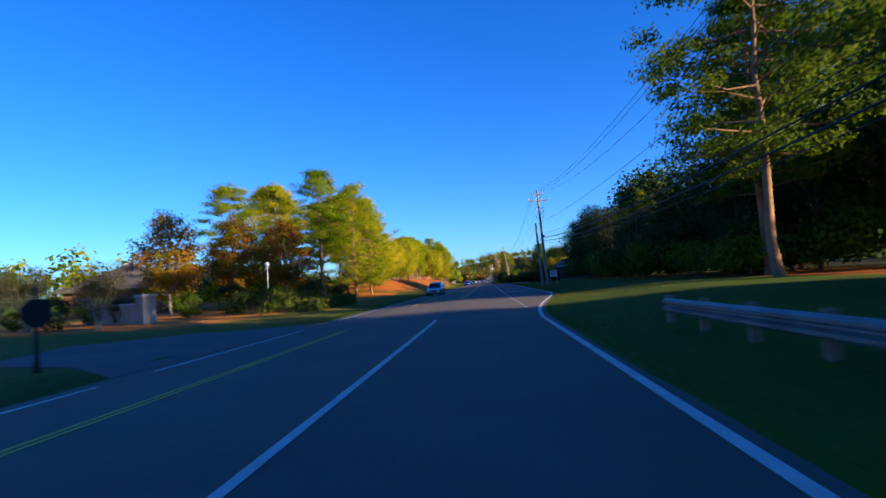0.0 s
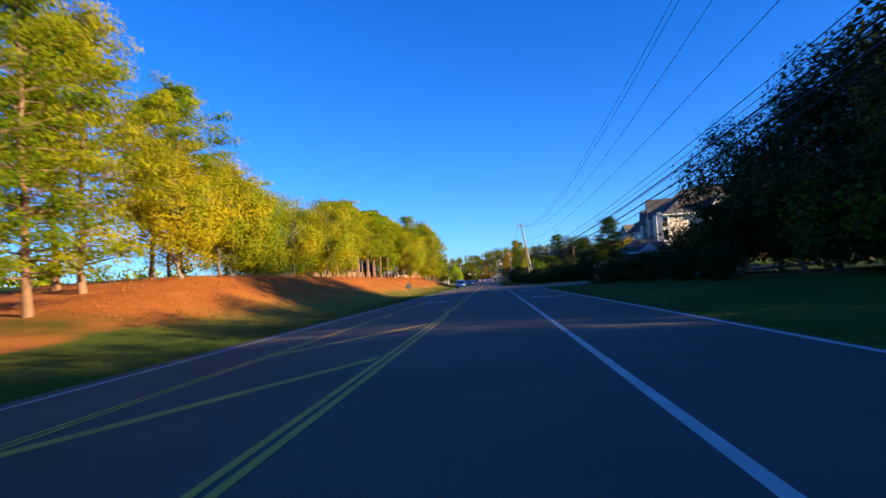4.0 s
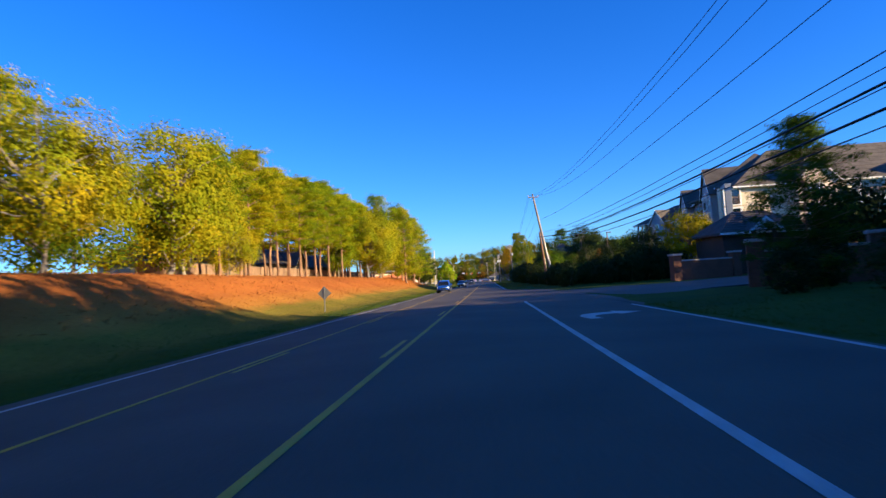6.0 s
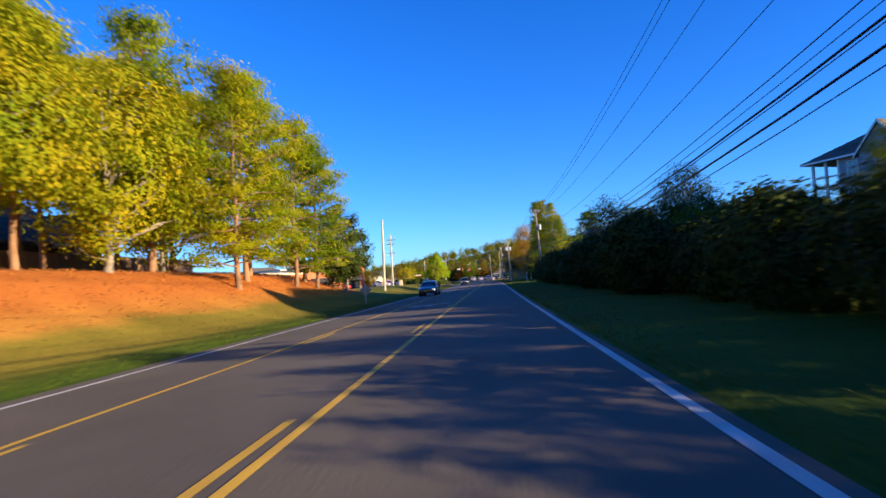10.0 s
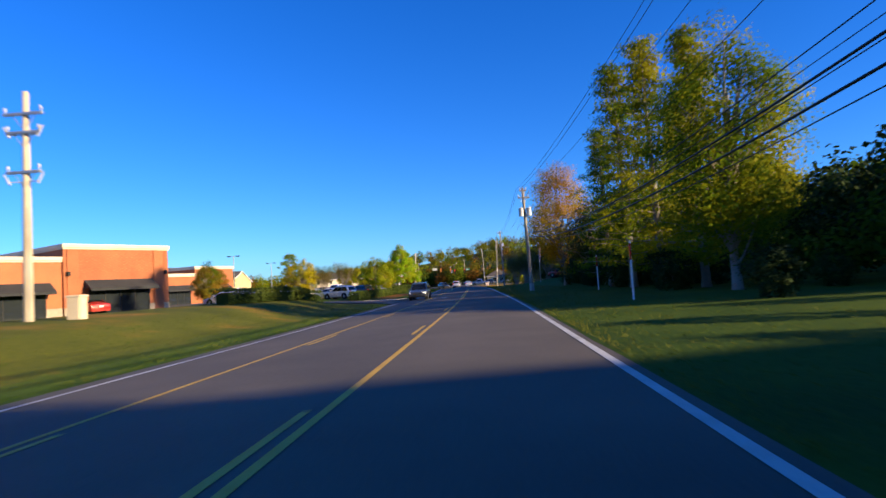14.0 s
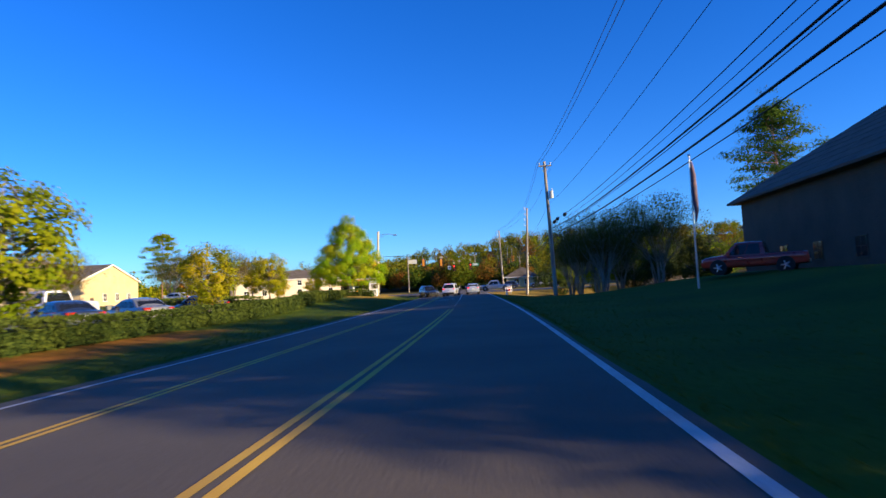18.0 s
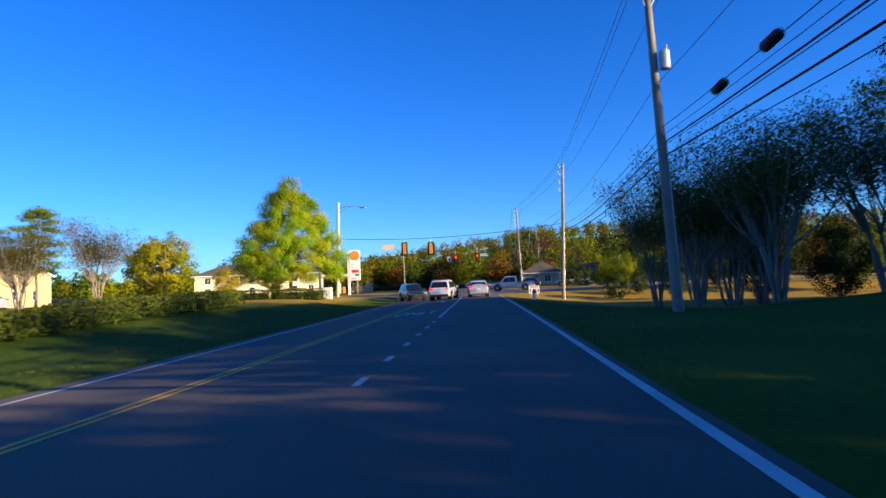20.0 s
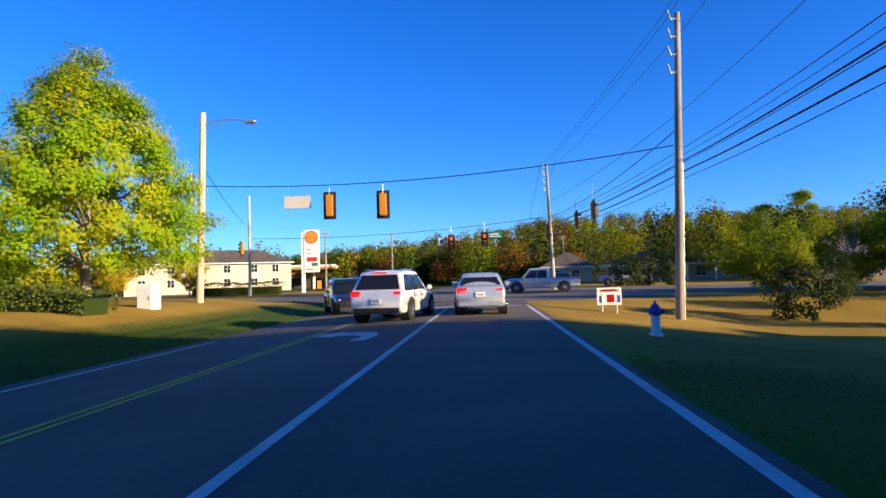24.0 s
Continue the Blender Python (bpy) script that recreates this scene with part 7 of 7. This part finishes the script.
# ---------------------------------------------------------------- vehicles
STYLES = {
    # length, width, lower body stations (y, low, high, half width), cabin (rear base, rear top, front top, front base, belt, roof)
    "suv": dict(w=0.95, low=[(-2.34, 0.42, 0.72, 0.80), (-2.28, 0.30, 0.98, 0.88), (-1.9, 0.26, 1.03, 0.94), (0.7, 0.24, 1.0, 0.95), (1.1, 0.25, 0.98, 0.95), (1.75, 0.26, 0.90, 0.93), (2.2, 0.28, 0.78, 0.86), (2.36, 0.40, 0.62, 0.74)],
                cab=(-2.18, -1.72, 0.15, 0.98, 0.98, 1.68), wr=0.36, wb=(-1.42, 1.43)),
    "sedan": dict(w=0.91, low=[(-2.4, 0.42, 0.70, 0.76), (-2.32, 0.30, 0.94, 0.84), (-1.7, 0.24, 1.0, 0.90), (0.7, 0.22, 0.94, 0.91), (1.2, 0.23, 0.90, 0.91), (1.9, 0.24, 0.80, 0.88), (2.3, 0.28, 0.68, 0.80), (2.42, 0.38, 0.56, 0.70)],
                  cab=(-1.78, -1.0, 0.15, 1.12, 0.94, 1.44), wr=0.33, wb=(-1.42, 1.42)),
    "pickup": dict(w=1.0, low=[(-2.9, 0.55, 0.75, 0.88), (-2.85, 0.45, 1.12, 0.96), (-2.0, 0.40, 1.14, 1.0), (0.4, 0.38, 1.12, 1.0), (1.4, 0.38, 1.12, 1.0), (2.3, 0.40, 1.08, 0.97), (2.7, 0.42, 0.98, 0.92), (2.85, 0.52, 0.80, 0.84)],
                   cab=(-0.75, -0.6, 0.85, 1.5, 1.1, 1.88), wr=0.41, wb=(-1.75, 1.85)),
    "van": dict(w=0.98, low=[(-2.8, 0.40, 0.75, 0.92), (-2.75, 0.32, 1.1, 0.96), (-1.9, 0.28, 1.12, 0.98), (0.8, 0.28, 1.1, 0.98), (1.6, 0.30, 1.08, 0.97), (2.3, 0.32, 0.92, 0.92), (2.6, 0.36, 0.80, 0.86), (2.7, 0.45, 0.65, 0.78)],
                cab=(-2.7, -2.6, 1.1, 2.0, 1.08, 2.1), wr=0.36, wb=(-1.6, 1.7)),
}
PAINTS = {}


def car_paint(c, rough=0.28):
    if c not in PAINTS:
        PAINTS[c] = plain("car_paint", c, rough, 0.25, 1.0)
    return PAINTS[c]


def loft(bm, rows, fine=4):
    """A skin over cross-sections, with smooth sections in between."""
    r = np.array(rows, dtype=float)
    ends = np.concatenate([r[:1] * 2 - r[1:2], r, r[-1:] * 2 - r[-2:-1]])
    more = []
    for i in range(1, len(ends) - 2):
        p0, p1, p2, p3 = ends[i - 1:i + 3]
        m1, m2 = (p2 - p0) * 0.32, (p3 - p1) * 0.32
        for k in range(fine):
            f = k / fine
            more.append((2 * f**3 - 3 * f**2 + 1) * p1 + (f**3 - 2 * f**2 + f) * m1 + (3 * f**2 - 2 * f**3) * p2 + (f**3 - f**2) * m2)
    more.append(r[-1])
    rings = [[bm.verts.new(p) for p in ring] for ring in more]
    n = len(rings[0])
    for r0, r1 in zip(rings, rings[1:]):
        for k in range(n):
            bm.faces.new((r0[k], r0[(k + 1) % n], r1[(k + 1) % n], r1[k]))
    bm.faces.new(rings[0][::-1])
    bm.faces.new(rings[-1])


def soft_part(name, bm, mat, parent, label="", angle=38):
    ob = part(name, bm, mat, parent, label, True)
    ob.data.set_sharp_from_angle(angle=radians(angle))
    return ob


def car(style, colour, label, where, turn, lights="", category="car", group=""):
    s = STYLES[style]
    mat = car_paint(colour)
    t = thing("pickup_truck" if style == "pickup" else "van" if style == "van" else "car", label, category, Matrix.Translation(where) @ Matrix.Rotation(radians(turn), 4, "Z"), group)
    bm = B()
    rows = []
    for y, lo, hi, hw in s["low"]:
        md = lo + (hi - lo) * 0.55
        d = hi - lo
        half = [(0.86, lo), (0.965, lo + d * 0.07), (0.99, lo + d * 0.25), (0.972, lo + d * 0.42), (1.0, lo + d * 0.58), (0.992, lo + d * 0.74), (0.965, hi - d * 0.12), (0.92, hi - d * 0.03), (0.84, hi + 0.008), (0.62, hi + 0.028), (0.3, hi + 0.036)]
        rows.append([(-hw * p, y, z) for p, z in half] + [(hw * p, y, z) for p, z in half[::-1]])
    loft(bm, rows)
    soft_part("body", bm, mat, t)
    rb, rt, ft, fb, belt, roof = s["cab"]
    w = s["w"]
    wt = w * 0.76
    def ring(y, z, hw):
        return (y, z, hw)
    bm = B()
    def cross(y0, y1, f):
        return y0 + (y1 - y0) * f
    rows = []
    for y, z0, z1, a in ((rb, belt - 0.1, belt + 0.02, 0.0), (cross(rb, rt, 0.9), belt - 0.1, roof - 0.07, 0.9), (rt + 0.12, belt - 0.1, roof - 0.01, 1.0), ((rt + ft) / 2, belt - 0.1, roof + 0.025, 1.0),
                         (ft - 0.1, belt - 0.1, roof - 0.005, 1.0), (cross(ft, fb, 0.1), belt - 0.1, roof - 0.06, 0.9), (fb, belt - 0.1, belt + 0.01, 0.0)):
        top = w * 0.93 + (wt - w * 0.93) * ((z1 - belt) / (roof - belt) if z1 > belt else 0)
        zs = max(belt + 0.005, z1 - 0.07)
        half = [(w * 0.935, z0), (w * 0.93, belt), (top, zs), (top * 0.97, zs + (z1 - zs) * 0.55), (top * 0.88, z1 - (z1 - zs) * 0.12), (top * 0.62, z1 + 0.012), (top * 0.25, z1 + 0.018)]
        rows.append([(-p, y, z) for p, z in half] + [(p, y, z) for p, z in half[::-1]])
    loft(bm, rows, 3)
    soft_part("cabin", bm, mat, t)
    def side_x(z):
        return w * 0.93 + (wt - w * 0.93) * (z - belt) / (roof - belt) + 0.012
    def pane(name, pts):
        bm = B()
        f = bm.faces.new([bm.verts.new(p) for p in pts])
        bmesh.ops.solidify(bm, geom=[f], thickness=0.01)
        part(name, bm, M["glass"], t)
    zt, zb = roof - 0.13, belt + 0.04
    def yr(z): return rb + (rt - rb) * (z - belt) / (roof - belt)
    def yf(z): return fb + (ft - fb) * (z - belt) / (roof - belt)
    for sg in (-1, 1):
        cuts = [0.02, 0.36, 0.68, 0.97] if style == "suv" else [0.05, 0.5, 0.96] if style != "van" else [0.62, 0.97]
        for a, b in zip(cuts, cuts[1:]):
            pts = []
            for f, z in ((a, zb), (b, zb), (b, zt), (a, zt)):
                y = yr(z) + 0.12 + (yf(z) - yr(z) - 0.24) * f
                pts.append((sg * side_x(z), y + (0.025 if f == a else -0.025), z))
            pane("side_window", pts)
    hw0, hw1 = w * 0.80, wt * 0.84
    pane("windscreen", [(-hw0, yf(zb) + 0.035, zb), (hw0, yf(zb) + 0.035, zb), (hw1, yf(zt) + 0.05, zt), (-hw1, yf(zt) + 0.05, zt)])
    if style != "van":
        pane("rear_window", [(-hw0, yr(zb + 0.05) - 0.03, zb + 0.05), (hw0, yr(zb + 0.05) - 0.03, zb + 0.05), (hw1, yr(zt) - 0.045, zt), (-hw1, yr(zt) - 0.045, zt)])
    wr = s["wr"]
    for y in s["wb"]:
        for sg in (-1, 1):
            x = sg * (w - 0.115)
            bm = B()
            tube(bm, (sg * (w - 0.3), y, wr + 0.02), (sg * (w + 0.006), y, wr + 0.02), wr + 0.075, wr + 0.07, 22)
            part("wheel_arch", bm, M["black"], t)
            bm = B()
            for x0, x1, r0, r1 in ((-0.115, -0.08, wr - 0.03, wr), (-0.08, 0.08, wr, wr), (0.08, 0.125, wr, wr - 0.04)):
                tube(bm, (x + sg * x0, y, wr), (x + sg * x1, y, wr), r0, r1, 22)
            wheel = part("tyre", bm, M["tyre"], t)
            bm = B()
            tube(bm, (x + sg * 0.10, y, wr), (x + sg * 0.128, y, wr), wr * 0.66, wr * 0.64, 20)
            part("rim", bm, M["black"], wheel)
            bm = B()
            for k in range(5):
                a = k * math.tau / 5
                d = Vector((0, math.cos(a), math.sin(a)))
                tube(bm, Vector((x + sg * 0.132, y, wr)), Vector((x + sg * 0.132, y, wr)) + d * wr * 0.62, 0.05, 0.035, 5)
            tube(bm, (x + sg * 0.12, y, wr), (x + sg * 0.15, y, wr), 0.07, 0.06, 10)
            part("spokes", bm, M["rim"], wheel)
    yb, yn = s["low"][0][0], s["low"][-1][0]
    bm = B()
    box(bm, -w * 0.86, yb - 0.02, 0.30 if style != "pickup" else 0.5, w * 0.86, yb + 0.3, 0.52 if style != "pickup" else 0.7)
    bevel(bm, 0.04, 2)
    part("rear_bumper", bm, M["black"] if style in ("suv", "van") else M["chrome"] if style == "pickup" else mat, t)
    zl = 0.93 if style in ("suv",) else 0.86 if style != "pickup" else 0.98
    for sg in (-1, 1):
        bm = B()
        x0, x1 = (0.60, 0.87) if style == "suv" else (0.52, 0.86) if style != "pickup" else (0.82, 0.94)
        box(bm, sg * w * x0, yb + 0.02, zl - (0.05 if style != "pickup" else 0.2), sg * w * x1, yb + 0.16, zl + 0.07)
        bevel(bm, 0.025, 2)
        part("tail_lamp", bm, M["brake"] if "b" in lights else M["tail"], t, "lit red brake lamp" if "b" in lights else "")
        bm = B()
        zh = s["low"][-2][2] - 0.10
        box(bm, sg * w * 0.50, yn - 0.30, zh - 0.07, sg * w * 0.84, yn - 0.06, zh + 0.06)
        bevel(bm, 0.03, 2)
        part("head_lamp", bm, M["head"] if "h" in lights else M["lens"], t, "lit head lamp" if "h" in lights else "")
        bm = B()
        box(bm, sg * (w + 0.02), fb - 0.35, belt + 0.02, sg * (w + 0.2), fb - 0.2, belt + 0.19)
        bevel(bm, 0.04, 2)
        part("wing_mirror", bm, mat, t)
        for dy in (-0.25, -1.15):
            if style == "pickup" and dy < -1:
                continue
            bm = B()
            box(bm, sg * (w - 0.005), fb + dy - 0.75, belt - 0.16, sg * (w + 0.02), fb + dy - 0.55, belt - 0.13)
            part("door_handle", bm, M["chrome"], t)
            bm = B()
            box(bm, sg * (w - 0.02), fb + dy - 0.82, 0.42, sg * (w + 0.004), fb + dy - 0.805, belt - 0.02)
            part("door_gap", bm, M["black"], t)
        if style == "suv":
            bm = B()
            tube(bm, (sg * wt * 0.86, rt + 0.25, roof + 0.05), (sg * wt * 0.86, ft - 0.15, roof + 0.05), 0.02, 0.02, 6)
            tube(bm, (sg * wt * 0.86, rt + 0.3, roof - 0.02), (sg * wt * 0.86, rt + 0.3, roof + 0.05), 0.02, 0.02, 6)
            tube(bm, (sg * wt * 0.86, ft - 0.2, roof - 0.02), (sg * wt * 0.86, ft - 0.2, roof + 0.05), 0.02, 0.02, 6)
            part("roof_rail", bm, M["chrome"], t)
            bm = B()
            tube(bm, (sg * w * 0.62, yb - 0.03, 0.36), (sg * w * 0.62, yb + 0.1, 0.36), 0.05, 0.05, 10)
            part("exhaust", bm, M["chrome"], t)
    zp = 0.70 if style in ("suv", "van") else 0.72 if style == "sedan" else 0.62
    bm = B()
    box(bm, -0.16, yb - 0.035, zp - 0.08, 0.16, yb - 0.02 + (0.06 if style != "pickup" else 0), zp + 0.08)
    pl = part("number_plate", bm, M["white_paint"], t)
    bm = B()
    box(bm, -0.11, yb - 0.04, zp - 0.03, 0.11, yb - 0.036, zp + 0.03)
    part("lettering_bar", bm, M["plate_ink"], pl)
    zg = s["low"][-1][2]
    bm = B()
    box(bm, -w * 0.48, yn - 0.12, zg - 0.16, w * 0.48, yn + 0.012, zg + 0.05)
    bevel(bm, 0.02, 1)
    g = part("grille", bm, M["black"], t)
    for k in range(3):
        bm = B()
        box(bm, -w * 0.46, yn + 0.013, zg - 0.12 + 0.06 * k, w * 0.46, yn + 0.02, zg - 0.10 + 0.06 * k)
        part("grille_bar", bm, M["chrome"], g)
    bm = B()
    box(bm, -w * 0.80, yn - 0.25, 0.26, w * 0.80, yn - 0.01, 0.42)
    bevel(bm, 0.04, 2)
    part("front_bumper", bm, M["black"], t)
    if "b" in lights:
        bm = B()
        box(bm, -0.22, rt - 0.10 if style == "suv" else rb + 0.14, roof - 0.08 if style == "suv" else belt + 0.06, 0.22, rt - 0.04 if style == "suv" else rb + 0.2, roof - 0.035 if style == "suv" else belt + 0.10)
        part("brake_light", bm, M["brake"], t, "lit red centre brake light")
    if style == "pickup":
        bm = B()
        box(bm, -w * 0.84, -2.7, 1.10, w * 0.84, -0.85, 1.165)
        part("bed_cover", bm, M["black"], t)
    return t


def on_road(u, y):
    return at(u, y, paved(u, y) + 0.004)


WHITE, SILVER, GREY, BLACK, BLUE, RED, NAVY = (0.72, 0.72, 0.71), (0.36, 0.40, 0.46), (0.16, 0.17, 0.18), (0.015, 0.016, 0.018), (0.01, 0.09, 0.42), (0.35, 0.02, 0.015), (0.02, 0.03, 0.06)
car("suv", WHITE, "white estate car waiting in the turn lane, brake lights lit", on_road(-3.3, 441.4), heading(443) - 8, "b")
car("sedan", SILVER, "silver saloon waiting at the signals, brake lights lit", on_road(-0.25, 443.0), heading(443), "b")
car("suv", BLACK, "dark car coming through the junction beside the waiting cars", on_road(-7.0, 449.0), 206, "")
car("pickup", SILVER, "silver pickup truck crossing the junction", at(4.2, 467.0, 0.02), 86, "")
car("suv", SILVER, "silver estate car coming the other way", on_road(-6.5, 76.2), 180 + heading(75) - 4, "")
car("suv", BLUE, "bright blue small car coming the other way", on_road(-6.4, 201.8), 180, "h")
car("sedan", NAVY, "dark saloon coming the other way", on_road(-6.4, 259.0), 180, "h")
car("suv", (0.045, 0.05, 0.06), "dark grey estate car coming the other way in shade", on_road(-6.4, 344.3), 180, "h")
for style, c, x, y, turn, label in (
        ("suv", WHITE, -20.8, 361.5, 66, "white estate car parked behind the hedge"), ("van", WHITE, -26.5, 361, 70, "white van parked near the drive"),
        ("pickup", WHITE, -33, 357, 60, "white pickup truck parked by a tree"), ("sedan", SILVER, -24, 367.5, 75, "silver saloon parked behind the hedge"),
        ("suv", BLACK, -21.6, 377.5, 60, "black estate car parked behind the hedge"), ("sedan", NAVY, -21.5, 383.5, 62, "dark blue saloon parked behind the hedge"),
        ("sedan", GREY, -21.4, 388.8, 60, "grey saloon parked behind the hedge"), ("pickup", WHITE, -29, 392, 75, "white pickup truck parked in the car park"),
        ("sedan", BLACK, -22.8, 398, 60, "black saloon parked behind the hedge"), ("sedan", RED, -33, 377, 70, "red saloon parked in the car park"),
        ("suv", SILVER, -36, 369, 70, "silver estate car parked in the car park"), ("sedan", RED, -36.2, 336.2 - 3, 60, "red car parked before the brick shop"),
        ("sedan", WHITE, -29, 345, 75, "white saloon parked by the shops"), ("sedan", SILVER, -30.5, 351, 75, "silver saloon parked by the shops"),
        ("van", WHITE, -43, 319.5, 62, "white van parked before the brick shop"), ("sedan", SILVER, -42, 428, 75, "pale saloon parked beyond the lawn")):
    z = 0.31 if -75 < x - road_x(y) < -22 and 318 < y < 405 else lay(x - road_x(y), y) + 0.02
    car(style, c, label, Vector((x, y, z)), turn, "", group="parked cars")
car("pickup", (0.36, 0.014, 0.009), "red pickup truck parked before the brown building", ground_at(16.6, 396.5) + Vector((0, 0, 0.02)), 60)
car("pickup", SILVER, "silver pickup truck parked beyond the junction", at(15.5, 489, 0.0) + Vector((0, 0, lay(15.5, 489))), 80, group="parked cars")
car("suv", NAVY, "dark car parked beyond the junction", at(8.5, 495, lay(8.5, 495)), 80, group="parked cars")


# ---------------------------------------------------------------- grass and litter
def scatter(name, label, spots, size, colour, seed, up):
    rng = np.random.default_rng(seed)
    c = np.array(spots)
    c[:, 2] += size * 0.3
    face = rng.normal(size=(len(c), 3)) * (1, 1, 0.15 if up else 0.6) + (0, 0, 0 if up else 1.2)
    t = thing(name, label, "ground cover", kind="stuff")
    part("blade" if up else "straw", leaves_mesh("blade", c, size, M[colour], rng, 0.12 if up else 0.2, face, 0.1), None, t)


def verge(n, seed, u_of, y0, y1):
    g = np.random.default_rng(seed)
    out = []
    while len(out) < n:
        y = g.uniform(y0, y1)
        u = u_of(g, y)
        if straw_amount(u, y) > 0.4 or dry_amount(u, y) > 0.5:
            continue
        if u < 0 and (12.5 < y < 30 or 336 < y < 351):
            continue
        if u > 0 and 140 < y < 182:
            continue
        p = ground_at(u, y)
        out.append((p.x, p.y, p.z))
    return out


scatter("grass_tufts", "rough grass along the right-hand verge", verge(60000, 1, lambda g, y: right_edge(y) + 0.08 + 6.5 * g.uniform() ** 2, 2, 452), 0.11, "grass_blade", 2, True)
scatter("grass_tufts", "rough grass along the left-hand verge", verge(54000, 3, lambda g, y: -8.4 - 5.5 * g.uniform() ** 1.7, 2, 446), 0.11, "grass_blade", 4, True)


def bank(n, seed):
    g = np.random.default_rng(seed)
    out = []
    while len(out) < n:
        u, y = -10.5 - 18 * g.uniform(), g.uniform(100, 268)
        if straw_amount(u, y) < 0.5:
            continue
        p = ground_at(u, y)
        out.append((p.x, p.y, p.z))
    return out


scatter("pine_straw", "fallen pine needles and leaves on the bank", bank(26000, 5), 0.2, "straw_litter", 6, False)
